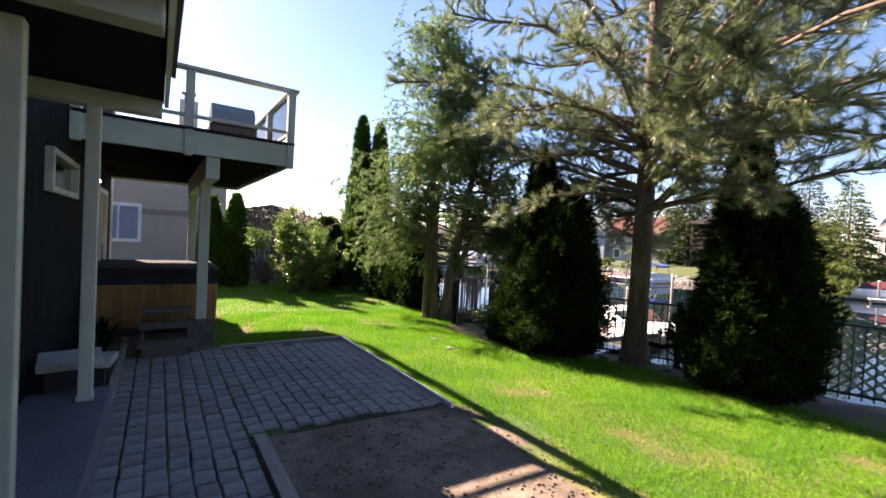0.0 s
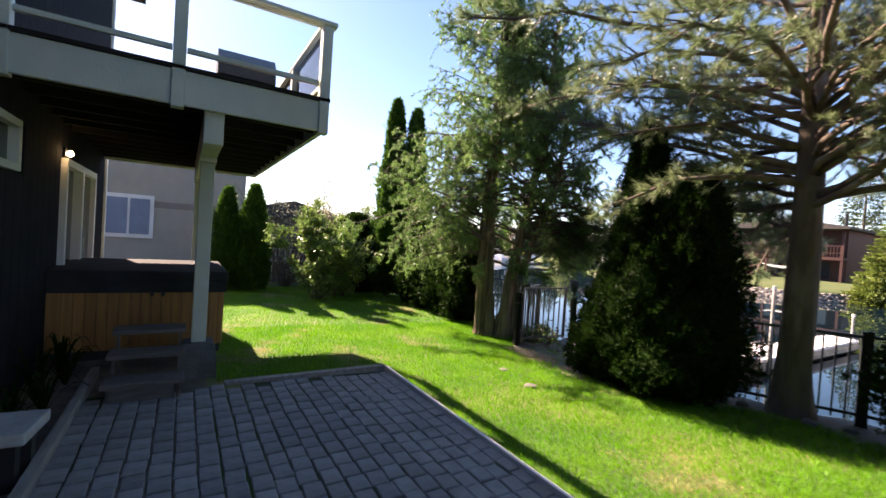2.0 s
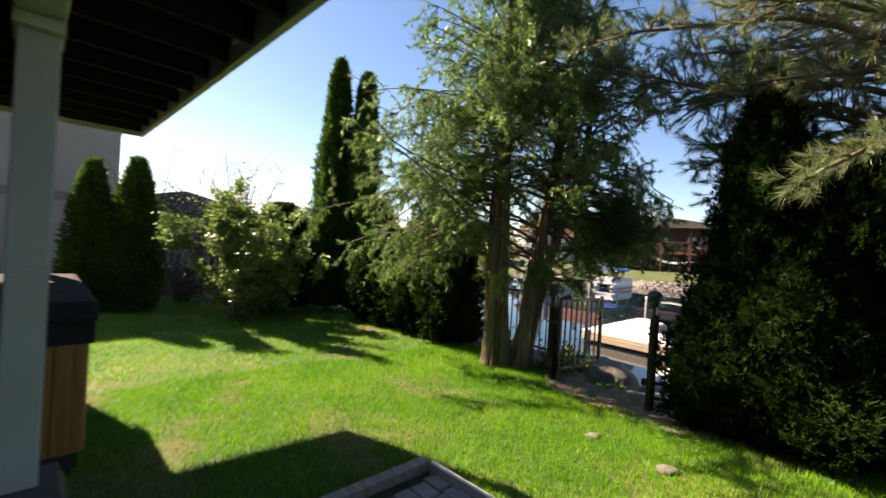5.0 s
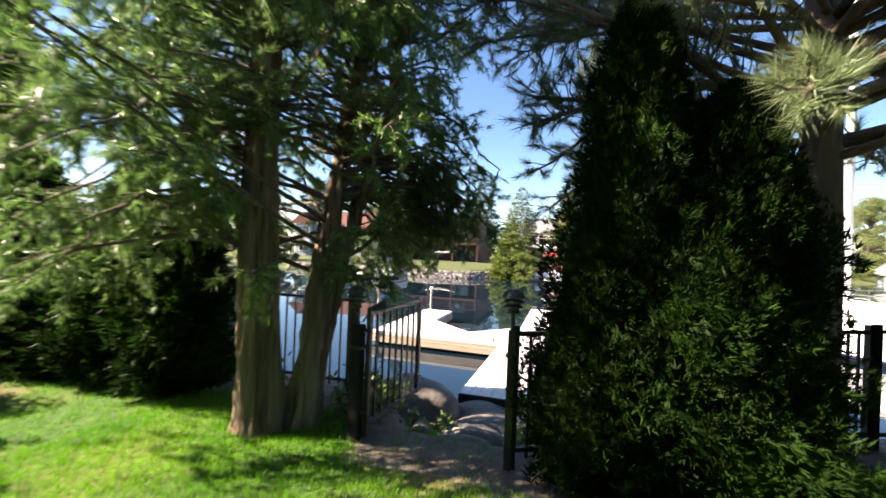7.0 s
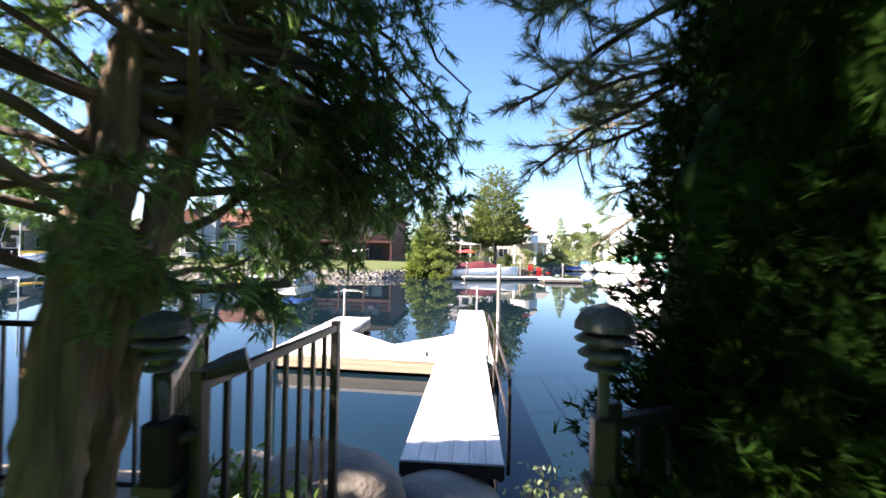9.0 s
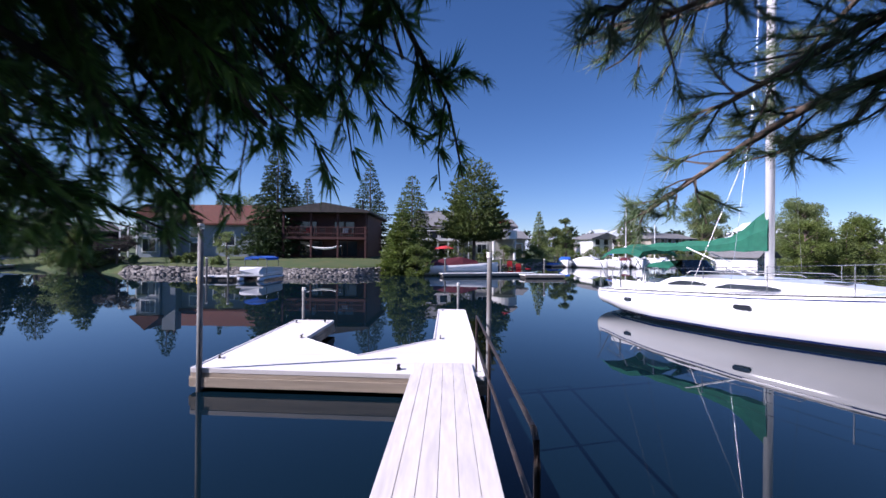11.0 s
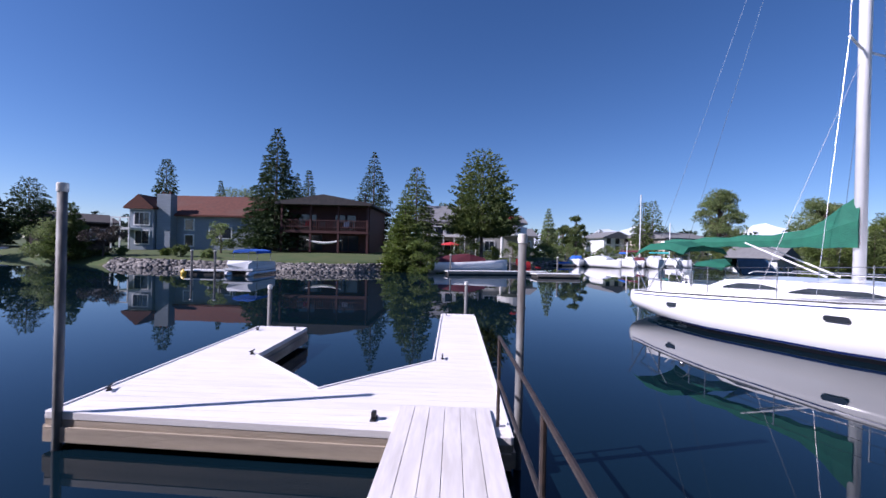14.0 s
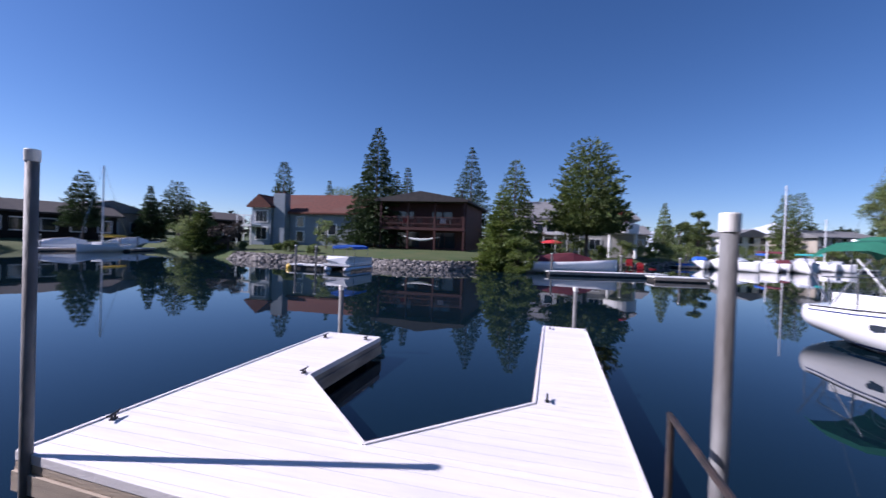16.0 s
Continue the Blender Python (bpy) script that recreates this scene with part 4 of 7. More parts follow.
def pine(x, y, h, seed):
    rng = np.random.default_rng(seed)
    gz = float(ground_z(x, y))
    t = thing("pine_tree", x, y, gz, label="big pine with scaly brown trunk and long drooping needle limbs", category="tree")
    trunk = [(0, 0, -0.1), (0, 0, 0.12), (0.01, 0.01, 0.5), (0.03, 0.0, 1.6), (0.05, 0.02, 3.0), (0.03, 0.0, 5.0), (0.0, 0.03, 7.5), (0, 0, h)]
    bm = tube(B(), trunk, [0.27, 0.2, 0.16, 0.145, 0.13, 0.105, 0.075, 0.02], 20)
    bmesh.ops.subdivide_edges(bm, edges=list(bm.edges), cuts=1, use_grid_fill=True)
    for v in bm.verts:
        k = noise.noise(Vector((v.co.x * 9, v.co.y * 9, v.co.z * 3.2))) * 0.022
        v.co.x += v.co.x * k * 5
        v.co.y += v.co.y * k * 5
    part("trunk", bm, M["bark"], t, smooth=True)
    bm, tw, P, D = B(), B(), [], []

    def bad(p):
        wx, wy, wz = p.x + x, p.y + y, p.z + gz
        return (wz < 1.7 and wx < 5.4) or (wx > 6.5 and wy > 6.1) or (wx > 7.15 and wy > 5.6) or (wx > 6.3 and wz < (1.45 if wy > 5.6 else 1.1))

    def dress(pts, length, reach):
        for s in range(int(18 + length * 15)):
            f = 1 - 0.8 * rng.uniform(0, 1) ** 1.25
            p, dd = at_frac(pts, min(f, 0.999))
            side = Vector(rng.normal(size=3))
            side.z = side.z * 0.5 + 0.15
            tl = rng.uniform(0.22, 0.7) * (1.15 - 0.5 * f) * reach
            q = limb(p, dd * 0.8 + side.normalized() * 0.8, tl, 0.01, rng, 4, -0.03, 0.2)
            q = trim(q, bad)
            tube(tw, q, [0.008, 0.007, 0.006, 0.005, 0.0035][:len(q)], 3)
            for g in (0.55, 0.82, 1.0):
                if g > 0.7 or rng.uniform() < 0.4:
                    pp, d2 = at_frac(q, min(g, 0.999))
                    P.append(pp)
                    D.append((d2 + Vector(rng.normal(size=3)) * 0.25).normalized())

    # long low limbs over the lawn and over the water
    for z0, tx, ty, tz in ((2.5, 4.1, 4.72, 1.9), (2.0, 8.4, 5.0, 1.2), (2.5, 8.2, 5.3, 2.3), (2.2, 7.3, 5.45, 1.9), (2.0, 7.6, 5.0, 1.65), (1.9, 7.9, 4.5, 1.5), (2.6, 7.4, 5.3, 2.45), (2.4, 6.9, 5.5, 2.2), (3.0, 2.9, 0.9, 3.2), (2.8, 3.9, 2.0, 2.6), (3.5, 3.6, 4.6, 3.2), (2.9, 4.9, 5.3, 2.9), (3.8, 1.9, 2.6, 3.9), (3.0, 3.4, 1.3, 2.9), (3.3, 3.0, 2.5, 3.3), (2.7, 4.2, 0.4, 2.6), (3.4, 2.7, 5.4, 3.7), (3.2, 4.4, 6.4, 3.4), (3.6, 7.6, 6.6, 3.3), (2.9, 9.0, 3.6, 2.4), (3.9, 2.6, 3.9, 4.0), (2.6, 4.6, 2.2, 2.5), (3.1, 5.6, 0.6, 3.0), (2.3, 7.6, 2.4, 2.2), (2.9, 3.6, 0.9, 2.55), (3.3, 3.4, 1.4, 3.05), (2.8, 4.1, 0.3, 2.7), (3.5, 4.4, -0.2, 3.3), (3.2, 3.0, 3.3, 2.9), (2.6, 7.0, 5.75, 1.75), (3.0, 6.9, 6.0, 2.1), (2.9, 5.9, 6.3, 3.1), (2.5, 6.1, 6.0, 2.4), (2.7, 6.5, 5.9, 2.5), (2.6, 3.9, 0.6, 2.3), (3.2, 3.7, 0.2, 3.1), (2.4, 4.9, 1.6, 2.1)):
        a, b = Vector((0.03, 0, z0)), Vector((tx - x, ty - y, tz - gz))
        L = (b - a).length
        pts = [a.lerp(b, i / 8) + Vector((0, 0, 0.10 * L * math.sin(math.pi * i / 8))) + Vector(rng.normal(size=3)) * 0.03 * (0 < i < 8) for i in range(9)]
        pts = trim(pts, bad)
        tube(bm, pts, [0.036 * (1 - 0.85 * i / 8) + 0.005 for i in range(len(pts))], 7)
        dress(pts, L * (0.35 if tx > 5.8 and ty > 5.7 else 0.7), 0.5 if tz < 2.0 and tx < 5 else 0.8)
        P.append(pts[-1])
        D.append((pts[-1] - pts[-2]).normalized())
    z = 2.25
    while z < h - 0.4:
        u = z / h
        for k in range(3 if u < 0.32 else 5):
            a = rng.uniform(0, 6.283)
            length = (3.7 * (1 - u) ** 0.55 + 0.3) * rng.uniform(0.7, 1.1)
            if z < 2.4:
                length *= 0.85
            rise = 0.10 + 0.4 * u
            d = Vector((math.cos(a), math.sin(a), rise))
            pts = limb((0, 0, z + rng.uniform(-0.15, 0.15)), d, length, 0.05, rng, 8, 0.015, 0.11)
            r0 = 0.034 * (1 - u) + 0.010
            pts = trim(pts, bad)
            tube(bm, pts, [r0 * (1 - 0.85 * i / 8) + 0.004 for i in range(len(pts))], 7)
            dress(pts, length, 1.0)
            pp, d2 = at_frac(pts, 0.999)
            P.append(pp)
            D.append(d2)
        z += rng.uniform(0.27, 0.42)
    part("limb", bm, M["bark"], t, smooth=True)
    part("twig", tw, M["twig"], t)
    P, D = np.array(P), np.array(D)
    wx, wy, wz = P[:, 0] + x, P[:, 1] + y, P[:, 2] + gz
    open_way = (wz < 1.75) & (wx < 5.3) | (wz < 1.15) & (wx < 8) | (wx > 6.5) & ((wy > 6.15) | (wy > 5.5) & ((wx > 7.2) | (wz < 1.4)))
    P, D = P[~open_way], D[~open_way]
    v, f = tufts(P, D, rng.uniform(0.10, 0.15, len(P)), rng, 34, 0.005, 1.0)
    raw("crown", v, f, M["needle"], t)
    return t


pine(6.15, 3.68, 9.5, 3)


def cedar(x, y, seed):
    """Three leaning trunks with hanging flat sprays."""
    rng = np.random.default_rng(seed)
    gz = float(ground_z(x, y))
    t = thing("cedar_tree", x, y, gz, label="multi-trunked cedar with shredding bark and hanging sprays", category="tree")
    stems = [
        ([(0, 0.1, -0.1), (0, 0.1, 0.1), (-0.02, 0.1, 0.5), (-0.05, 0.13, 1.3), (0.0, 0.18, 2.4), (0.1, 0.25, 4.0), (0.1, 0.2, 6.6)], [0.23, 0.185, 0.15, 0.135, 0.11, 0.08, 0.02]),
        ([(0.2, -0.15, -0.1), (0.2, -0.15, 0.1), (0.22, -0.16, 0.5), (0.33, -0.19, 1.3), (0.56, -0.24, 2.4), (0.8, -0.3, 3.8), (0.9, -0.3, 5.8)], [0.18, 0.13, 0.098, 0.082, 0.07, 0.05, 0.02]),
        ([(0.36, -0.1, -0.1), (0.37, -0.11, 0.15), (0.42, -0.16, 0.6), (0.52, -0.27, 1.3), (0.66, -0.38, 2.0), (0.95, -0.52, 2.9), (1.1, -0.5, 4.2)], [0.11, 0.085, 0.065, 0.058, 0.05, 0.035, 0.01]),
    ]
    bmL, tw, P, D = B(), B(), [], []

    def bad(p):
        wx, wy, wz = p.x + x, p.y + y, p.z + gz
        return wx > 6.98 or (wy < 6.85 and wz < 1.85 and wx < 6.2) or (wx >= 6.2 and wy < (6.15 if wz > (1.5 if wx < 6.7 else 1.12) else 6.55)) or (5.4 < wx < 6.3 and wy < 7.0 and wz < 1.75) or (wx >= 6.2 and wz < 0.95) or (wx < 5.0 and wy < 7.4 and wz < 1.75) or wz < 0.75

    def hang(q, length, start):
        for s in range(int(5 + length * 5)):
            f = rng.uniform(start, 1.0)
            pp, dd = at_frac(q, min(f, 0.999))
            side = Vector(rng.normal(size=3))
            side.z -= 0.35
            q2 = limb(pp, dd * 0.7 + side.normalized(), rng.uniform(0.2, 0.5), 0.006, rng, 3, 0.18, 0.15)
            q2 = trim(q2, bad)
            tube(tw, q2, [0.005, 0.004, 0.003, 0.002][:len(q2)], 4)
            for g in rng.uniform(0.05, 1, 11):
                p3, d3 = at_frac(q2, min(g, 0.999))
                P.append(p3)
                D.append((d3 * 0.6 + Vector(rng.normal(size=3)) * 0.5 + Vector((0, 0, -0.3))).normalized())

    for pts, rad in stems:
        zs = [p[2] for p in pts]
        zz = np.arange(zs[0], zs[-1], 0.09)
        fine = [tuple(float(np.interp(z, zs, [p[i] for p in pts])) for i in range(2)) + (float(z),) for z in zz]
        bm = tube(B(), fine, [float(np.interp(z, zs, rad)) for z in zz], 64)
        bm.normal_update()
        for v in bm.verts:
            q = v.co
            lump = noise.noise(Vector((q.x * 6, q.y * 6, q.z * 0.9))) * 0.02
            ridge = 0.5 - 2.0 * abs(noise.noise(Vector((q.x * 21, q.y * 21, q.z * 1.5 + 3))))
            flake = noise.noise(Vector((q.x * 40, q.y * 40, q.z * 7))) * 0.012
            v.co += v.normal * (lump + ridge * 0.045 + flake)
        part("trunk", bm, M["cbark"], t, smooth=True)
        pv = [Vector(p) for p in pts]
        top = pv[-1].z
        z = 1.15
        while z < top - 0.15:
            k = max(i for i in range(len(pv) - 1) if pv[i].z <= z)
            p = pv[k].lerp(pv[k + 1], (z - pv[k].z) / (pv[k + 1].z - pv[k].z))
            for _ in range(4 if z < 2.4 else 6 if z < 3.0 else 8):
                a = rng.uniform(0, 6.283)
                if math.sin(a) < 0.15 and rng.uniform() < (0.66 if z < 2.8 else 0.35):
                    continue
                u = z / 6.6
                length = (2.2 * (1 - u) ** 0.6 + 0.3) * rng.uniform(0.55, 1.1) * (1 - 0.05 * math.cos(a) + 0.38 * math.sin(a))
                d = Vector((math.cos(a), math.sin(a), 0.3 + 0.5 * u))
                q = limb(p, d, length, 0.02, rng, 7, 0.06, 0.12)
                r0 = 0.016 * (1 - u) + 0.006
                q = trim(q, bad)
                tube(bmL, q, [r0 * (1 - 0.85 * i / 7) + 0.003 for i in range(len(q))], 6)
                hang(q, length * (1.0 if z < 2.6 else 1.35), 0.45 if z < 3.0 else 0.2)
            z += rng.uniform(0.16, 0.26)
    # drooping limbs over the water
    for z0, tx, ty, tz in ((2.2, 7.1, 7.0, 1.55), (2.3, 7.0, 6.65, 1.8), (2.5, 7.2, 7.3, 1.95), (2.0, 6.8, 6.95, 1.35), (2.3, 7.1, 8.0, 1.7), (2.6, 7.1, 6.7, 2.2), (1.9, 6.95, 7.45, 1.2), (1.9, 7.1, 6.9, 1.5), (1.9, 6.6, 6.75, 1.25), (2.0, 6.75, 6.72, 1.4), (1.9, 6.55, 7.0, 1.1), (1.9, 6.8, 7.1, 1.2), (2.1, 6.7, 6.9, 1.45), (2.2, 6.9, 6.64, 1.55), (1.8, 6.5, 7.3, 1.0), (2.2, 6.5, 6.9, 1.5), (1.8, 6.6, 7.2, 1.05), (2.3, 6.95, 6.66, 1.75), (2.0, 6.85, 6.8, 1.3), (2.2, 7.0, 6.3, 1.65), (2.1, 6.9, 6.45, 1.55), (2.5, 7.1, 6.2, 1.85), (2.3, 6.7, 6.35, 1.8), (2.1, 7.15, 6.5, 1.62), (2.7, 6.6, 6.25, 2.1), (2.3, 6.5, 9.2, 2.0), (2.6, 6.7, 9.8, 2.4), (2.2, 6.3, 8.9, 1.8), (2.4, 6.9, 9.5, 2.2), (2.0, 7.0, 6.4, 1.25), (1.9, 6.95, 6.6, 1.2), (2.1, 6.9, 6.3, 1.4), (1.9, 7.0, 6.8, 1.15), (1.9, 6.95, 7.0, 1.1), (2.0, 7.0, 6.5, 1.45), (2.0, 7.0, 7.3, 1.15), (1.9, 6.95, 7.5, 1.15), (2.2, 7.0, 6.7, 1.35), (2.1, 7.0, 7.15, 1.3)):
        a, b = Vector((0.42, -0.3, z0)), Vector((tx - x, ty - y, tz - gz))
        L = (b - a).length
        q = [a.lerp(b, i / 7) + Vector((0, 0, 0.16 * L * math.sin(math.pi * i / 7))) + Vector(rng.normal(size=3)) * 0.03 * (0 < i < 7) for i in range(8)]
        q = [p for p in q if p.x + x < 6.92]
        tube(bmL, q, [0.018 * (1 - 0.85 * i / 7) + 0.003 for i in range(len(q))], 6)
        hang(q, 1.7, 0.45)
    # skirt of hanging limbs over the lawn's end
    for k in range(30):
        a = Vector((0.0, 0.15, rng.uniform(1.5, 3.4)))
        th, R = rng.uniform(1.5, 2.75), rng.uniform(0.9, 1.75)
        b = Vector((R * math.cos(th), 0.2 + R * math.sin(th), max(0.95, a.z - rng.uniform(0.3, 1.3)) - gz))
        q = [a.lerp(b, i / 7) + Vector((0, 0, 0.35 * math.sin(math.pi * i / 7))) + Vector(rng.normal(size=3)) * 0.03 * (0 < i < 7) for i in range(8)]
        tube(bmL, q, [0.014 * (1 - 0.85 * i / 7) + 0.003 for i in range(8)], 6)
        hang(q, 2.2, 0.12)
    part("limb", bmL, M["twig"], t, smooth=True)
    part("twig", tw, M["twig"], t)
    P, D = np.array(P), np.array(D)
    wx, wy, wz = P[:, 0] + x, P[:, 1] + y, P[:, 2] + gz
    open_way = (wy < 6.85) & (wz < 1.75) & (wx < 6.2) | (wx > 5.4) & (wx < 6.3) & (wy < 7.0) & (wz < 1.75) | (wx >= 6.2) & ((wy < np.where(wz > np.where(wx < 6.7, 1.45, 1.08), 6.1, 6.55)) | (wz < 0.93)) | (wx < 5.0) & (wy < 7.4) & (wz < 1.7) | (wx > 7.02)
    P, D = P[~open_way], D[~open_way]
    v, f = sprays(P, D, rng.uniform(0.065, 0.12, len(P)), rng, 10, 0.9, 0.095)
    raw("crown", v, f, M["cedar"], t)
    return t


cedar(5.05, 7.74, 21)


def leafy_shrub(x, y, h, r, seed, label, count=5000, size=0.06, material=None, stems=14, name="shrub", group=""):
    rng = np.random.default_rng(seed)
    gz = float(ground_z(x, y))
    t = thing(name, x, y, gz, label=label, category="shrub", group=group)
    bm, P, D = B(), [], []
    for k in range(stems):
        a = rng.uniform(0, 6.283)
        sp = rng.uniform(0.05, 1.0)
        q = limb((0.1 * math.cos(a), 0.1 * math.sin(a), -0.03), (math.cos(a) * sp * r / h * 1.5, math.sin(a) * sp * r / h * 1.5, 1), h * rng.uniform(0.75, 1.05), 0.01, rng, 8, 0.0, 0.1)
        tube(bm, q, [0.014 * (1 - i / 9) + 0.003 for i in range(9)], 5)
        for s in range(7):
            f = rng.uniform(0.15, 0.95)
            p, d = at_frac(q, f)
            q2 = limb(p, d * 0.6 + Vector(rng.normal(size=3)) * 0.7, r * rng.uniform(0.25, 0.6), 0.004, rng, 4, 0.0, 0.2)
            tube(bm, q2, [0.006, 0.005, 0.004, 0.003, 0.002], 4)
            for g in rng.uniform(0.1, 1, max(1, count // (stems * 7))):
                p3, d3 = at_frac(q2, min(g, 0.999))
                P.append(p3 + Vector(rng.normal(size=3)) * 0.05)
                D.append(Vector(rng.normal(size=3)).normalized())
    part("stem", bm, M["twig"], t)
    if count:
        P, D = np.array(P), np.array(D)
        v, f = leaves(P, D, size * rng.uniform(0.7, 1.3, len(P)), size * 0.5 * rng.uniform(0.8, 1.2, len(P)), rng, tri=False)
        raw("foliage", v, f, material or M["shrub"], t)
    return t


leafy_shrub(3.2, 12.2, 2.4, 0.95, 31, "tall leafy light green shrub at the lawn's end", 15000, 0.08)
leafy_shrub(3.9, 12.7, 1.9, 0.7, 32, "leafy light green shrub in the hedge row", 6500, 0.08)
leafy_shrub(2.9, 14.6, 3.3, 1.3, 33, "bare twiggy shrub behind the leafy shrub", 900, 0.05, M["blossom"], 30)
leafy_shrub(4.2, 15.0, 3.6, 1.5, 34, "pale budding shrub behind the leafy shrub", 4200, 0.06, M["blossom"], 30)
for k, (x, y) in enumerate(((5.6, 7.25), (5.85, 7.15), (6.0, 6.75), (6.1, 7.5), (5.75, 8.2), (5.95, 5.7))):
    leafy_shrub(x, y, 0.3, 0.16, 40 + k, "low leafy green plant between the bank stones", 260, 0.07, M["shrub"], 6, "ground_plant", "bank plants")


leafy_shrub(6.5, 5.6, 0.55, 0.3, 47, "pale green feathery shrub beside the bank path", 1500, 0.05, M["needle"], 12, "ground_plant", "bank plants")


def strap_plant(x, y, h, seed):
    """A tuft of arching strap leaves."""
    rng = np.random.default_rng(seed)
    t = thing("strap_leaf_plant", x, y, float(ground_z(x, y)), label="dark green strap-leaved plant in the house bed", category="plant", group="house bed plants")
    for k in range(16):
        a, reach = rng.uniform(0, 6.283), rng.uniform(0.12, 0.3)
        bm, w = B(), rng.uniform(0.010, 0.016)
        hk = h * rng.uniform(0.7, 1.1)
        rows = []
        for i in range(6):
            f = i / 5
            c = Vector((math.cos(a) * reach * f, math.sin(a) * reach * f, hk * math.sin(f * 2.2) - 0.01))
            sd = Vector((-math.sin(a), math.cos(a), 0)) * w * (1 - f ** 2 * 0.95)
            rows.append([c - sd, c + Vector((0, 0, -0.004)), c + sd])
        loft(bm, rows, close=False)
        # same shade-darkened leaf colour as the arborvitae
        part("leaf", bm, M["thuja_shaded"], t)


for k, (x, y, h) in enumerate(((-0.55, 5.35, 0.3), (-0.6, 5.7, 0.38), (-0.5, 6.05, 0.32), (-0.62, 6.4, 0.4), (-0.5, 6.75, 0.34), (-0.6, 7.1, 0.36))):
    strap_plant(x, y, h, 70 + k)


# ---- neighbouring plot ----
t = thing("neighbour_house", -1.5, 18, float(ground_z(0, 18)), label="beige stucco house next door with white-framed window", category="house")
part("wall", bx(-6, 3.6, 0, 0.25, -0.1, 4.5), M["beige"], t)
part("wall", bx(3.35, 3.6, 0.25, 8, -0.1, 4.5), M["beige"], t)
part("wall", bx(-6, 3.35, 7.75, 8, -0.1, 4.5), M["beige"], t)
part("wall", bx(-6, -5.75, 0.25, 7.75, -0.1, 4.5), M["beige"], t)
part("trim_band", bx(-6, 3.6, -0.03, 0, 2.0, 2.2), M["band"], t, "dull brown trim band")
bm = B()
loft(bm, [[(-6.5, y, 4.5), (4.1, y, 4.5), (4.1, y, 4.6), (-1.2, y, 5.3), (-6.5, y, 4.6)] for y in (-0.5, 8.5)])
part("roof", bm, M["darkroof"], t)
w = part("window", bx(-0.28, 1.0, -0.05, 0.0, 1.02, 2.36), M["white"], t, "white slider window frame")
part("pane", bx(-0.18, 0.33, -0.065, -0.052, 1.14, 2.24), M["blind"], w)
part("pane", bx(0.39, 0.9, -0.065, -0.052, 1.14, 2.24), M["blind"], w)
part("chimney", bx(2.1, 2.8, 4.0, 4.6, 4.4, 7.2), M["beige"], t)
part("chimney_cap", lathe(B(), [(0.18, 7.2), (0.18, 7.5), (0.28, 7.52), (0.28, 7.6), (0.12, 7.75)], 12, (2.45, 4.3, 0)), M["iron"], t)

t = thing("wooden_fence", 2.3, 15.6, float(ground_z(2.3, 15.6)), label="dark brown board fence with pale rail above", category="fence")
for k in range(24):
    part("board", bx(k * 0.15 - 1.4, k * 0.15 - 1.265, -0.012, 0.012, -0.05, 0.62), M["fencewood"], t)
for z in (0.64, 1.0):
    part("rail", bx(-1.4, 2.2, -0.03, 0.03, z, z + 0.05), M["lattice"], t)
for k in range(26):
    part("baluster", bx(k * 0.14 - 1.35, k * 0.14 - 1.31, -0.015, 0.015, 0.69, 1.0), M["lattice"], t)
t = thing("neighbour_cottage", 4.6, 26, 0.0, label="brown house with low dark roof beyond the fence", category="house")
part("wall", bx(-2.6, 4, 0, 7, -0.3, 2.1), M["fencewood"], t)
bm = B()
loft(bm, [[(-3.2, y, 2.1), (4.6, y, 2.1), (0.7, y, 3.0)] for y in (-0.6, 7.6)])
part("roof", bm, M["darkroof"], t)
for x in (-1.2, 1.4):
    part("window", bx(x, x + 1.2, -0.04, 0, 0.7, 1.8), M["pane"], t)


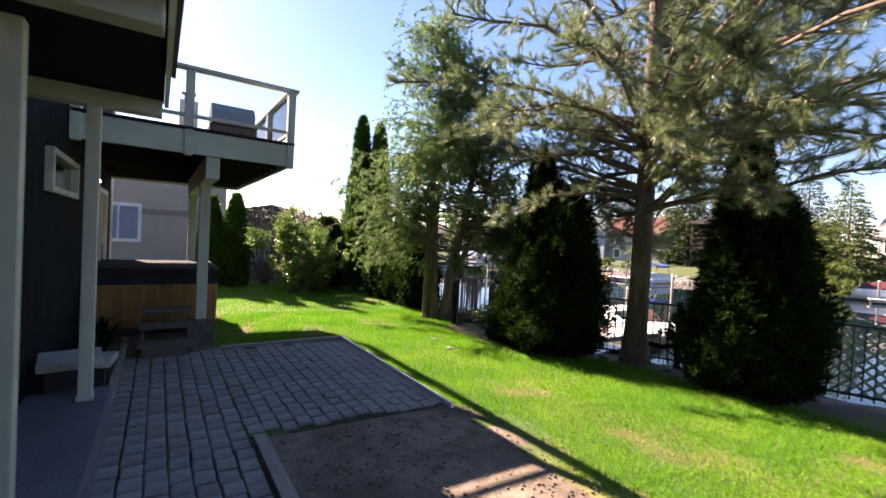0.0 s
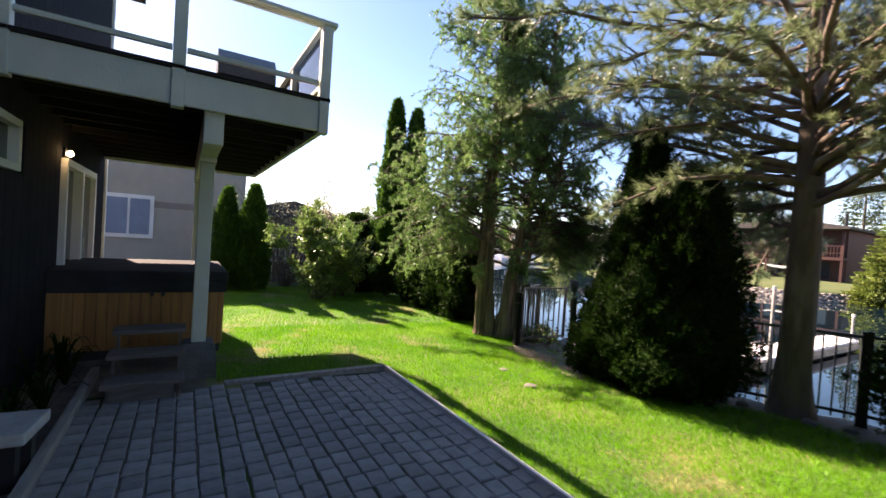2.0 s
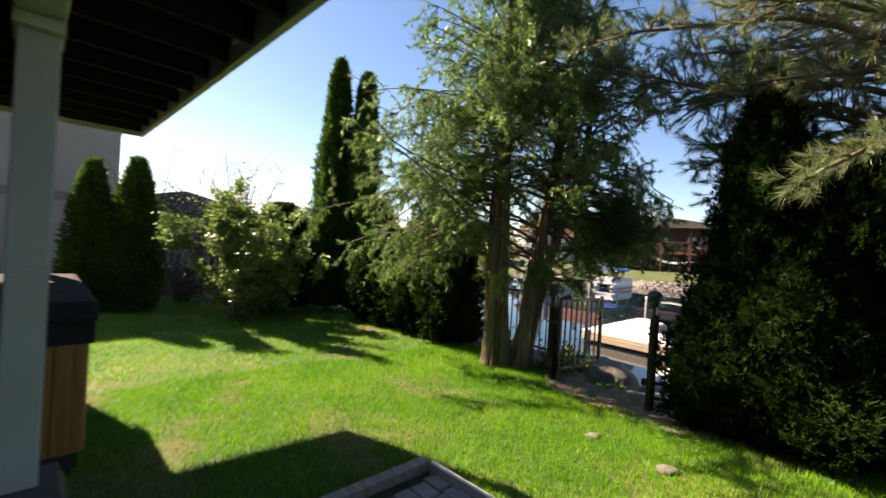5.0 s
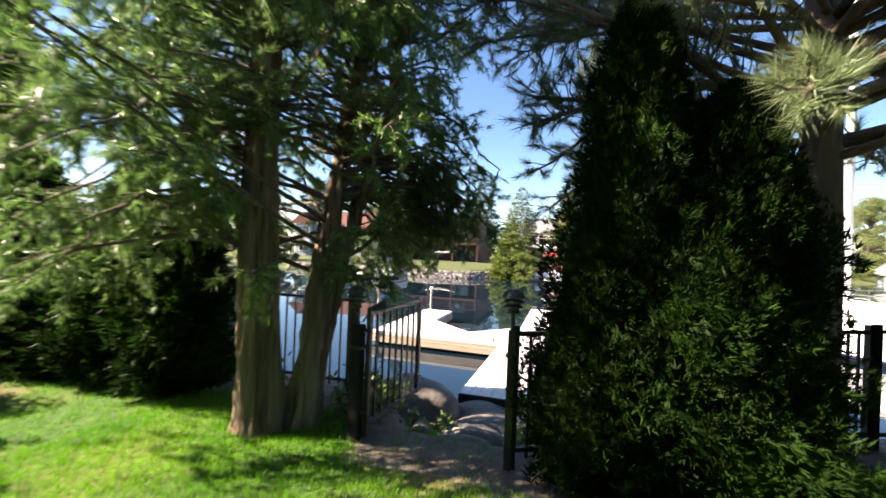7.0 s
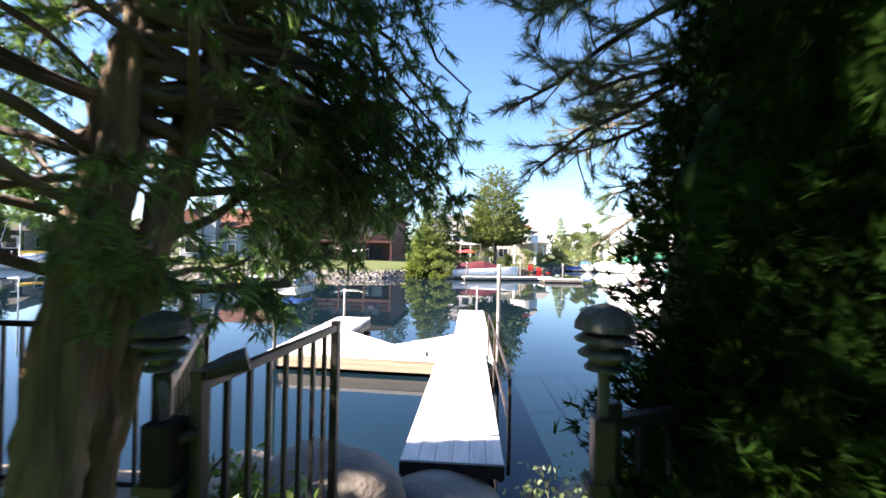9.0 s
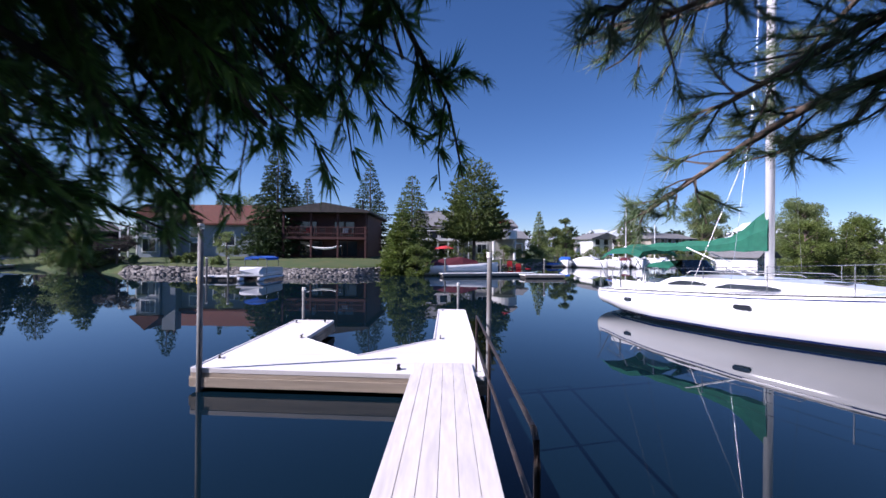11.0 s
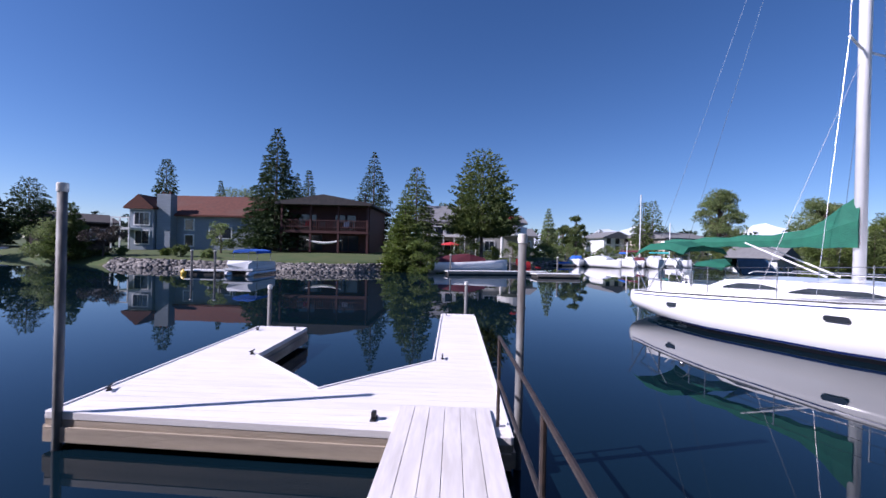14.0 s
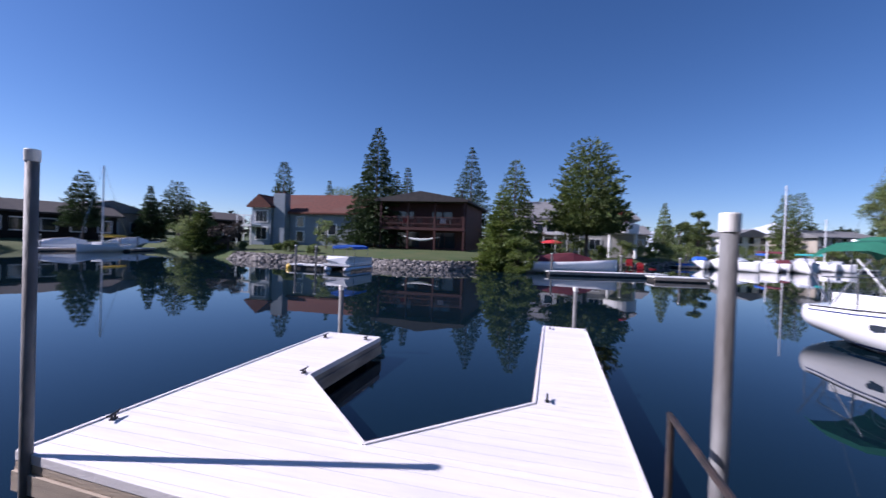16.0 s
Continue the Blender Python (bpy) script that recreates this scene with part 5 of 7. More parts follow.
# ---- far trees ----
def conifer(x, y, h, r, seed, label, material=None, base=0.06, clump=0.42, count=1500, droop=0.25, name="spruce", power=0.9, group="far conifers"):
    rng = np.random.default_rng(seed)
    gz = float(ground_z(x, y))
    t = thing(name, x, y, gz, label=label, category="tree", group=group)
    part("trunk", tb([(0, 0, -0.1), (0, 0, h * 0.5), (0, 0, h * 0.97)], [0.035 * h ** 0.9 * 0.6, 0.02 * h ** 0.9 * 0.6, 0.02], 7), M["bark"], t)
    fine = 1.0 if x > 62 else 0.85
    tiers = int(12 + h * 2.0)
    P, D, S = [], [], []
    for k in range(tiers):
        u = base + (0.99 - base) * (k + rng.uniform(-0.25, 0.25)) / tiers
        R = r * max(1 - u, 0.0) ** power * rng.uniform(0.84, 1.08) + 0.03
        nb = max(5, int(13 * (1 - u) + 5))
        per = max(5 if x > 62 else 8, int((0.6 if x > 62 else 1.15) * count * (1 - u) / tiers / nb * 5.5))
        for b in range(nb):
            a = 6.283 * (b + rng.uniform(-0.4, 0.4)) / nb + k * 0.7
            Rb = R * rng.uniform(0.7, 1.1)
            q = np.sqrt(rng.uniform(0.02, 1, per))
            z = u * h + 0.10 * Rb * q - droop * Rb * q * q
            side = rng.normal(size=per) * 0.16 * Rb * q
            c = np.stack([np.cos(a) * Rb * q - np.sin(a) * side, np.sin(a) * Rb * q + np.cos(a) * side, z], 1) + rng.normal(size=(per, 3)) * clump * 0.08
            P.append(c)
            d = np.stack([np.full(per, np.cos(a)), np.full(per, np.sin(a)), np.full(per, 0.1 - droop)], 1)
            D.append(unit(d + rng.normal(size=(per, 3)) * 0.4))
            S.append(np.full(per, clump * fine * (0.6 + 0.4 * (1 - u))))
    P, D, S = np.concatenate(P), np.concatenate(D), np.concatenate(S)
    v, f = sprays(P, D, S * rng.uniform(0.55, 1.1, len(P)), rng, 3, 0.6, 0.46)
    raw("crown", v, f, material or M["spruce"], t)
    return t


def broad(x, y, h, r, seed, label, material, z0=0.35, clumps=26, per=150, size=0.3, name="tree", group="far broad trees"):
    """A tree with limbs that end in uneven leaf clumps."""
    rng = np.random.default_rng(seed)
    per = int(per * 1.2)
    gz = float(ground_z(x, y))
    t = thing(name, x, y, gz, label=label, category="tree", group=group)
    bm = tube(B(), [(0, 0, -0.1), (0.05, 0, h * 0.3), (0, 0.05, h * 0.8)], [0.03 * h, 0.024 * h, 0.008 * h], 8)
    P, D = [], []
    for k in range(clumps):
        u = rng.uniform(0, 1)
        zc = h * (z0 + (0.93 - z0) * u)
        prof = math.sin(math.pi * min(1, 0.22 + 0.72 * u)) ** 0.7
        a, q = rng.uniform(0, 6.283), math.sqrt(rng.uniform(0.05, 1))
        c = Vector((math.cos(a) * r * prof * q, math.sin(a) * r * prof * q, zc))
        tube(bm, [(0, 0, zc * 0.82), (c.x * 0.5, c.y * 0.5, zc * 0.93), c], [0.008 * h, 0.005 * h, 0.002 * h], 5)
        cr = r * rng.uniform(0.17, 0.38)
        o = unit(rng.normal(size=(per, 3))) * (cr * rng.uniform(0.25, 1, (per, 1)) ** 0.6)
        o[:, 2] *= 0.62
        P.append(np.array(c) + o)
        D.append(unit(o + rng.normal(size=(per, 3)) * cr * 0.6))
    part("trunk", bm, M["bark"], t)
    P, D = np.concatenate(P), np.concatenate(D)
    v, f = sprays(P, D, size * 0.72 * rng.uniform(0.6, 1.2, len(P)), rng, 3, 0.8, 0.4)
    raw("crown", v, f, material, t)
    return t


conifer(48.5, 23.7, 12.2, 4.0, 101, "tall dark full spruce beside the red house", count=3600, clump=0.5)
conifer(55, 22.8, 9.3, 2.3, 102, "dark spruce behind the red house")
conifer(56, 24.5, 9.0, 2.3, 103, "dark spruce behind the red house")
conifer(58, 16.0, 12.2, 3.9, 104, "tall spruce with tiered limbs beside the red house", count=2600, droop=0.1)
conifer(44, 9.6, 8.2, 2.4, 105, "narrow dark conifer near the rocky bank", M["fpine"], count=2200, power=0.6)
conifer(38.5, 9.9, 5.9, 1.9, 106, "yellow-green conical evergreen on the rocky bank", M["cypress"], 0.04, 0.4, 2600, 0.0, power=0.7)
broad(37.5, 8.6, 3.4, 1.5, 107, "olive bushy tree overhanging the rocky bank", M["cypress"], 0.1, 26, 140, 0.28)
conifer(46, 3.8, 11.0, 3.9, 108, "broad old pine with dense irregular crown", M["fpine"], 0.26, 0.55, 4200, -0.12, name="far_pine", power=0.45)
conifer(62, 44, 11.5, 2.2, 109, "tall pine behind the blue-grey house", M["spruce"], 0.35, 0.5, 1500, 0.05, power=0.45)
conifer(66, 39, 9.5, 2.0, 110, "dark spruce behind the blue-grey house")
broad(70, 38, 9.5, 3.6, 111, "pale spring-leafed tree behind the houses", M["decid"], 0.3, 40, 110, 0.34)
conifer(37.5, 34.0, 4.3, 1.6, 112, "young green pine on the bank", M["fpine"], 0.05, 0.4, 1600, -0.1, power=0.7)
broad(38.6, 36.2, 3.4, 2.0, 113, "round olive shrub on the bank", M["decid"], 0.1, 26, 130, 0.28)
broad(37.6, 31.6, 2.4, 1.3, 114, "reddish bare shrub at the water's edge", M["twig"], 0.1, 18, 90, 0.25)
conifer(50, 50, 7.2, 2.6, 115, "dark pine behind the bank shrubs", M["spruce"], 0.2, 0.5, 1600, 0.0, power=0.45)
conifer(39.6, 50, 6.8, 2.0, 116, "dark pine by the canal's end", M["spruce"], 0.22, 0.45, 1700, 0.05, power=0.55)
conifer(48.3, 52, 6.6, 1.9, 117, "dark spruce by the canal's end", M["spruce"], 0.08, 0.45, 1700)
broad(43, 26.0, 2.6, 1.3, 118, "sparse leafy shrub before the blue-grey house", M["decid"], 0.1, 16, 80, 0.25)
conifer(29, 50, 7.5, 2.0, 119, "dark spruce at the canal's end", M["spruce"], 0.08, 0.45, 1300)
conifer(75, -8.6, 7.6, 2.0, 120, "fresh green larch by the docks", M["decid"], 0.12, 0.5, 1100, 0.1)
broad(75, -13, 7.0, 2.3, 121, "dark broad pine by the docks", M["fpine"], 0.2, 34, 120, 0.38)
conifer(80, -25.6, 9.6, 2.6, 122, "tall dark pine beyond the docks", M["fpine"], 0.08, 0.55, 1500, 0.0, power=0.55)
conifer(83, -28.6, 10.2, 2.7, 123, "tall dark pine beyond the docks", M["fpine"], 0.08, 0.55, 1500, 0.0, power=0.55)
broad(82, -39.5, 12.5, 3.4, 124, "tall round poplar beyond the sailing boat", M["decid"], 0.14, 110, 130, 0.42)
broad(80, -55, 12.5, 4.6, 125, "tall round poplar beyond the sailing boat", M["decid"], 0.14, 120, 130, 0.45)
conifer(64, -56, 10.5, 2.6, 126, "dark pine behind the sailing boat", M["fpine"], 0.2, 0.5, 1300, -0.05, power=0.6)
conifer(58, -53, 9.5, 2.6, 127, "dark pine behind the sailing boat", M["fpine"], 0.15, 0.5, 1300, 0.0, power=0.6)
conifer(50, -54, 9.5, 2.8, 128, "dark pine behind the sailing boat", M["fpine"], 0.15, 0.5, 1300, 0.0, power=0.6)
for k, (x, y, h) in enumerate(((56, -35, 8.0), (60, -40, 9.5), (54, -38.5, 7.0), (57, -43, 9.0), (52, -43, 8.2), (62, -47, 10), (66, -45, 7.5), (48, -47, 9), (56, -48, 8.5))):
    if k % 3 == 0:
        broad(x + 6, y - 6, h, h * 0.36, 180 + k, "round leafy tree behind the sailing boat", M["cypress"], 0.1, 50, 130, 0.4, group="trees behind the boat")
    else:
        conifer(x + 6, y - 6, h, h * 0.27, 180 + k, "dense dark conifer behind the sailing boat", M["fpine"], 0.05, 0.5, 1500, 0.0, power=0.6, group="trees behind the boat")
rs = np.random.default_rng(9)
k = 130
for x, y, h in ((90, -4, 6), (95, -16, 6.5), (88, -17, 5), (100, 3, 7), (88, -32, 6), (92, -46, 7), (70, -52, 6), (72, 30, 7), (80, 12, 6), (66, 8, 7), (84, -68, 9), (75, -75, 9), (60, -66, 9), (45, -62, 9), (35, -65, 9), (30, 56, 6.5), (22, 58, 6.5), (56, 54, 5.5)):
    k += 1
    if k % 3:
        conifer(x, y, h, h * 0.27, k, "dark conifer in the distant treeline", M["spruce"] if k % 2 else M["fpine"], 0.08, 0.5, 700, 0.05, power=0.6, group="distant treeline")
    else:
        broad(x, y, h * 0.85, h * 0.33, k, "round leafy tree in the distant treeline", M["decid"], 0.15, 22, 80, 0.4, group="distant treeline")
# far woods, joined
rng = np.random.default_rng(77)
n = 420
ang = rng.uniform(-1.75, 1.45, n)
dist = rng.uniform(105, 210, n)
sets = []
for a, d in zip(ang, dist):
    x, y = 8 + d * math.cos(a), 6 + d * math.sin(a)
    h = rng.uniform(4.5, 8.5) * (d / 150)
    m = 60
    u = rng.uniform(0.05, 1, m) ** 1.2
    aa = rng.uniform(0, 6.28, m)
    R = h * 0.25 * (1 - u) * rng.uniform(0.6, 1.1, m) + 0.1
    P = np.stack([x + R * np.cos(aa), y + R * np.sin(aa), 0.3 + u * h], 1)
    D = unit(np.stack([np.cos(aa), np.sin(aa), np.full(m, 0.3)], 1) + rng.normal(size=(m, 3)) * 0.4)
    sets.append(leaves(P, D, h * 0.2 * rng.uniform(0.7, 1.3, m), h * 0.1 * rng.uniform(0.8, 1.3, m), rng))
v, f = merge(sets)
tagged(raw("far_woods", v, f, M["haze_wood"]), "distant dark evergreen woods along the horizon", "woods", kind="stuff")


# ---- far houses ----
def gable_roof(bm, x0, x1, y0, y1, ze, zr, axis, over=0.5, th=0.16):
    if axis == "y":
        xm = (x0 + x1) / 2
        loft(bm, [[(x0 - over, y, ze), (x1 + over, y, ze), (x1 + over, y, ze + th), (xm, y, zr + th), (x0 - over, y, ze + th)] for y in (y0 - over, y1 + over)])
    else:
        ym = (y0 + y1) / 2
        loft(bm, [[(x, y0 - over, ze), (x, y1 + over, ze), (x, y1 + over, ze + th), (x, ym, zr + th), (x, y0 - over, ze + th)] for x in (x0 - over, x1 + over)])
    return bm


def front_window(t, x, y0, y1, z0, z1, trim, split=1):
    w = part("window", bx(x - 0.06, x + 0.02, y0 - 0.09, y1 + 0.09, z0 - 0.09, z1 + 0.09), trim, t)
    for k in range(split):
        a = y0 + (y1 - y0) * k / split + 0.03
        b = y0 + (y1 - y0) * (k + 1) / split - 0.03
        part("pane", bx(x - 0.075, x - 0.062, a, b, z0, z1), M["pane"], w)
    return w


# red house
t = thing("red_house", 48, 18.3, 0.3, label="dark red wooden two-storey house with full-width balcony", category="house")
part("wall", bx(0.0, 9, -3.9, 3.9, -0.3, 4.3), M["redwall"], t)
bm = B()
gable_roof(bm, -1.6, 9.6, -4.0, 4.0, 4.2, 4.95, "x", 0.45, 0.2)
part("roof", bm, M["darkroof"], t)
part("balcony_floor", bx(-1.6, -0.005, -4.1, 4.1, 1.6, 1.85), M["redwall"], t)
for y in (-4.0, -1.3, 1.3, 4.0):
    part("post", bx(-1.58, -1.4, y - 0.09, y + 0.09, -0.2, 4.25), M["redwall"], t)
for z in (2.15, 2.75):
    part("balcony_rail", bx(-1.56, -1.48, -4.0, 4.0, z, z + 0.08), M["redwall"], t)
for k in range(38):
    y = -3.9 + k * 0.21
    part("baluster", bx(-1.54, -1.50, y, y + 0.05, 1.85, 2.75), M["redwall"], t)
front_window(t, 0, 1.2, 2.9, 2.0, 3.4, M["redwall"], 2)
front_window(t, 0, -2.6, -0.6, 2.0, 3.4, M["redwall"], 2)
front_window(t, 0, 0.6, 2.9, 0.0, 1.45, M["redwall"], 2)
front_window(t, 0, -2.9, -0.9, 0.0, 1.45, M["redwall"], 2)
part("stove_pipe", tb([(4, -2.6, 4.5), (4, -2.6, 6.0)], 0.12, 8), M["iron"], t)
t = thing("hammock", 46.2, 18.3, 0.35, label="pale hammock slung below the balcony", category="hammock")
part("cloth", tb([(0.3, -1.7, 0.95), (0.3, -0.8, 0.72), (0.3, 0, 0.65), (0.3, 0.8, 0.72), (0.3, 1.7, 0.95)], [0.03, 0.1, 0.12, 0.1, 0.03], 6), M["rope"], t)
part("stand_post", tb([(0.3, -1.75, 0), (0.3, -1.72, 0.96)], 0.04, 6), M["joist"], t)
part("stand_post", tb([(0.3, 1.75, 0), (0.3, 1.72, 0.96)], 0.04, 6), M["joist"], t)
for k, (y, m) in enumerate(((1.8, "redcloth"), (0.4, "plastic"), (-0.9, "plastic"), (-1.9, "white"))):
    t = thing("balcony_chair", 46.95, 18.3 + y, 2.15, label="small chair standing on the red balcony", category="chair", group="balcony chairs")
    part("seat", bx(-0.25, 0.25, -0.25, 0.25, 0.38, 0.45), M[m], t)
    part("backrest", bx(0.2, 0.25, -0.25, 0.25, 0.46, 0.9), M[m], t)
    for a in (-0.22, 0.19):
        for b in (-0.22, 0.19):
            part("leg", bx(a, a + 0.03, b, b + 0.03, 0, 0.38), M["iron"], t)

# blue-grey house
t = thing("blue_grey_house", 48, 31.2, 0.25, label="blue-grey house with red-brown roof and broad chimney", category="house")
part("wall", bx(0, 8, -5.6, 5.4, -0.4, 3.05), M["bluewall"], t)
bm = B()
gable_roof(bm, 0, 8, -5.6, 5.4, 3.0, 5.3, "y", 0.5)
part("roof", bm, M["redroof"], t)
part("wing_wall", bx(-1.2, 6, 3.4, 5.7, -0.4, 3.6), M["bluewall"], t)
bm = B()
gable_roof(bm, -1.4, 7, 3.4, 5.7, 3.55, 4.75, "x", 0.28)
part("wing_roof", bm, M["redroof"], t)
bm = B()
prism(bm, [(3.5, 3.45), (5.6, 3.45), (4.55, 4.5)], -1.23, -1.2, Matrix(((0, 0, 1, 0), (1, 0, 0, 0), (0, 1, 0, 0), (0, 0, 0, 1))))
part("gable", bm, M["white"], t)
part("chimney", bx(-0.95, -0.01, 1.95, 3.3, -0.4, 5.05, bevel=0.03), M["bluewall"], t)
for y in (2.3, 2.95):
    part("chimney_pot", tb([(-0.5, y, 5.05), (-0.5, y, 5.3)], 0.11, 8), M["redroof"], t)
front_window(t, -1.2, 3.8, 5.2, 2.1, 3.2, M["white"], 3)
front_window(t, -1.2, 3.8, 5.1, 0.3, 1.5, M["white"], 2)
front_window(t, 0, 0.3, 1.1, 1.75, 2.7, M["white"])
front_window(t, 0, 0.3, 1.1, 0.2, 1.2, M["white"])
front_window(t, 0, -2.2, -1.3, 1.0, 2.0, M["white"])
front_window(t, 0, -3.4, -2.5, 1.0, 2.0, M["white"])
part("balcony", bx(-2.6, -1.205, 4.6, 6.4, 1.55, 1.75), M["white"], t)
for y in (4.65, 5.5, 6.3):
    part("balcony_post", bx(-2.58, -2.48, y, y + 0.1, -0.3, 2.6), M["white"], t)
part("balcony_rail", bx(-2.58, -2.48, 4.6, 6.4, 2.6, 2.7), M["white"], t)

# pale grey house
t = thing("grey_house", 56, 4, 0.3, label="pale grey two-storey house with white balconies and grey roof", category="house")
part("wall", bx(0, 9, -5.5, 6, -0.4, 3.5), M["greywall"], t)
bm = B()
gable_roof(bm, 0, 9, -1, 6, 3.4, 5.6, "y", 0.6)
part("roof", bm, M["greyroof"], t)
bm = B()
gable_roof(bm, 0, 9, -5.5, -1.6, 3.4, 4.6, "y", 0.5)
part("roof", bm, M["greyroof"], t)
for k in range(4):
    front_window(t, 0, 0.9 + k * 1.25, 1.95 + k * 1.25, 2.1, 3.25, M["white"])
front_window(t, 0, 1.6, 3.4, -0.1, 1.4, M["white"], 2)
front_window(t, 0, -2.3, -1.2, 0.4, 1.4, M["white"], 2)
front_window(t, 0, -3.0, -1.3, 2.3, 3.2, M["white"], 3)
part("balcony_floor", bx(-1.8, -0.005, -0.2, 5.9, 1.75, 1.95), M["white"], t)
for k in range(6):
    part("balcony_post", bx(-1.78, -1.68, -0.15 + k * 1.18, -0.05 + k * 1.18, -0.3, 2.85), M["white"], t)
part("balcony_rail", bx(-1.8, -1.66, -0.2, 5.9, 2.851, 2.93), M["white"], t)
bm = B()
lathe(bm, [(1.5, 2.0), (1.55, 2.05), (1.55, 3.0), (1.45, 3.02)], 24, (-1.2, -4.2, 0))
part("round_balcony", bm, M["white"], t)
for y in (-5.4, -3.0):
    part("balcony_column", tb([(-1.6, y, -0.4), (-1.6, y, 2.02)], 0.16, 10), M["white"], t)
def parasol(x, y, z, r, h):
    t = thing("parasol", x, y, z, label="red parasol standing open", category="parasol", group="red parasols")
    part("pole", tb([(0, 0, 0), (0, 0, h)], 0.03, 6), M["white"], t)
    part("canopy", lathe(B(), [(r, h - 0.35), (r * 0.95, h - 0.28), (r * 0.5, h - 0.1), (0.05, h)], 10), M["redcloth"], t)
parasol(55.0, -0.1, 3.3, 1.0, 1.25)
parasol(51.5, 6.6, float(ground_z(51.5, 6.6)), 1.2, 1.5)
for x, y in ((51, -0.4), (51.3, -1.4), (51.1, -2.4)):
    t = thing("garden_chair", x, y, float(ground_z(x, y)), label="red garden chair on the lawn", category="chair", group="red garden chairs")
    part("seat", bx(-0.28, 0.28, -0.28, 0.28, 0.34, 0.4), M["redcloth"], t)
    part("backrest", bx(0.24, 0.3, -0.28, 0.28, 0.41, 0.95), M["redcloth"], t)
    for a in (-0.26, 0.2):
        for b in (-0.26, 0.22):
            part("leg", bx(a, a + 0.05, b, b + 0.05, 0, 0.34), M["redcloth"], t)


def plain_house(name, x, y, w, d, ze, zr, wall, roof, rz, label, storeys=2, axis="y", wins=4):
    t = thing(name, x, y, float(ground_z(x, y)), rz, label=label, category="house", group="distant houses")
    part("wall", bx(0, d, -w / 2, w / 2, -0.5, ze), M[wall], t)
    bm = B()
    gable_roof(bm, 0, d, -w / 2, w / 2, ze - 0.02, zr, axis, 0.5)
    part("roof", bm, M[roof], t)
    for s in range(storeys):
        z0 = 0.8 + s * (ze - 0.4) / storeys
        for k in range(wins):
            y0 = -w / 2 + w * (k + 0.25) / wins
            front_window(t, 0, y0, y0 + w * 0.5 / wins, z0, z0 + 1.1, M["white"])
    return t


plain_house("white_house", 84, -22.9, 5.2, 7, 3.2, 4.3, "white", "greyroof", 12, "white gabled house far across the docks", 2, "x", 3)
plain_house("long_grey_house", 79, -32.6, 10, 8, 3.4, 4.5, "tanwall", "greyroof", 22, "long grey house with dark roof across the water", 2, "y", 6)
plain_house("grey_cottage", 72, -43.5, 6.5, 7, 2.9, 4.6, "white", "greyroof", 32, "pale grey gabled house behind the sailing boat", 1, "x", 3)
plain_house("brown_house", 40, 53, 9, 6, 2.4, 3.6, "joist", "darkroof", 75, "low dark brown house by the canal's end", 1, "y", 4)
plain_house("tan_house", 46, 55, 8, 6, 3.0, 4.2, "tanwall", "greyroof", 75, "tan house by the canal's end", 1, "x", 3)
plain_house("brown_house", 31, 54, 10, 6, 2.4, 3.7, "joist", "darkroof", 85, "low dark brown house by the canal's end", 1, "y", 4)
plain_house("dark_house", 53, 47, 6, 6, 2.6, 3.6, "joist", "darkroof", 60, "low dark house behind the bank shrubs", 1, "y", 2)
plain_house("tan_house", 70, -2.5, 6, 6, 2.6, 3.8, "tanwall", "greyroof", 5, "tan house glimpsed behind the docks", 1, "y", 3)

# riprap on the far bank
rng = np.random.default_rng(15)
ys = np.concatenate([rng.uniform(10.5, 22, 1200), rng.uniform(22, 30, 480), rng.uniform(-14, 10.5, 350)])
dd = rng.uniform(-0.1, 0.95, len(ys))
xs = np.interp(ys, FAR_Y, FAR_X) + dd
zs = ground_z(xs, ys)
base = np.array([(-1, -1, -1), (1, -1, -1), (1, 1, -1), (-1, 1, -1), (-1, -1, 1), (1, -1, 1), (1, 1, 1), (-1, 1, 1)], float)
bf = np.array([(0, 3, 2, 1), (4, 5, 6, 7), (0, 1, 5, 4), (1, 2, 6, 5), (2, 3, 7, 6), (3, 0, 4, 7)])
sz = rng.uniform(0.07, 0.2, (len(ys), 1, 3)) * np.array([1, 1.2, 0.75])
vv = base[None] * sz * rng.uniform(0.55, 1.15, (len(ys), 8, 1)) + rng.normal(size=(len(ys), 8, 3)) * 0.02
an = rng.uniform(0, 6.28, len(ys))[:, None]
vx = vv[:, :, 0] * np.cos(an) - vv[:, :, 1] * np.sin(an)
vy = vv[:, :, 0] * np.sin(an) + vv[:, :, 1] * np.cos(an)
vv = np.stack([vx, vy, vv[:, :, 2]], -1) + np.stack([xs, ys, zs + 0.03], -1)[:, None]
ff = (bf[None] + (np.arange(len(ys)) * 8)[:, None, None]).reshape(-1, 4)
tagged(raw("riprap", vv.reshape(-1, 3), ff, M["riprap"]), "grey riprap stones lining the far bank", "stones", kind="stuff")


# ---- boats ----
SECTION = ((0, 1.0), (0.18, 1.025), (0.36, 1.03), (0.5, 1.01), (0.62, 0.96), (0.75, 0.86), (0.87, 0.66), (0.95, 0.4), (1.0, 0.0))


def hull(bm, st, water=0.0):
    """st: rows of (u, half_beam, sheer, bilge)."""
    rings = []
    for u, b, s, k in st:
        half = [(u, b * w, s - (s - k) * f) for f, w in SECTION]
        rings.append([(x, -y, z) for x, y, z in half] + half[-2::-1])
    return loft(bm, rings)


def interp_st(st, n):
    a = np.array(st)
    u = np.linspace(a[0, 0], a[-1, 0], n)
    return [(float(x), *[float(np.interp(x, a[:, 0], a[:, c])) for c in (1, 2, 3)]) for x in u]


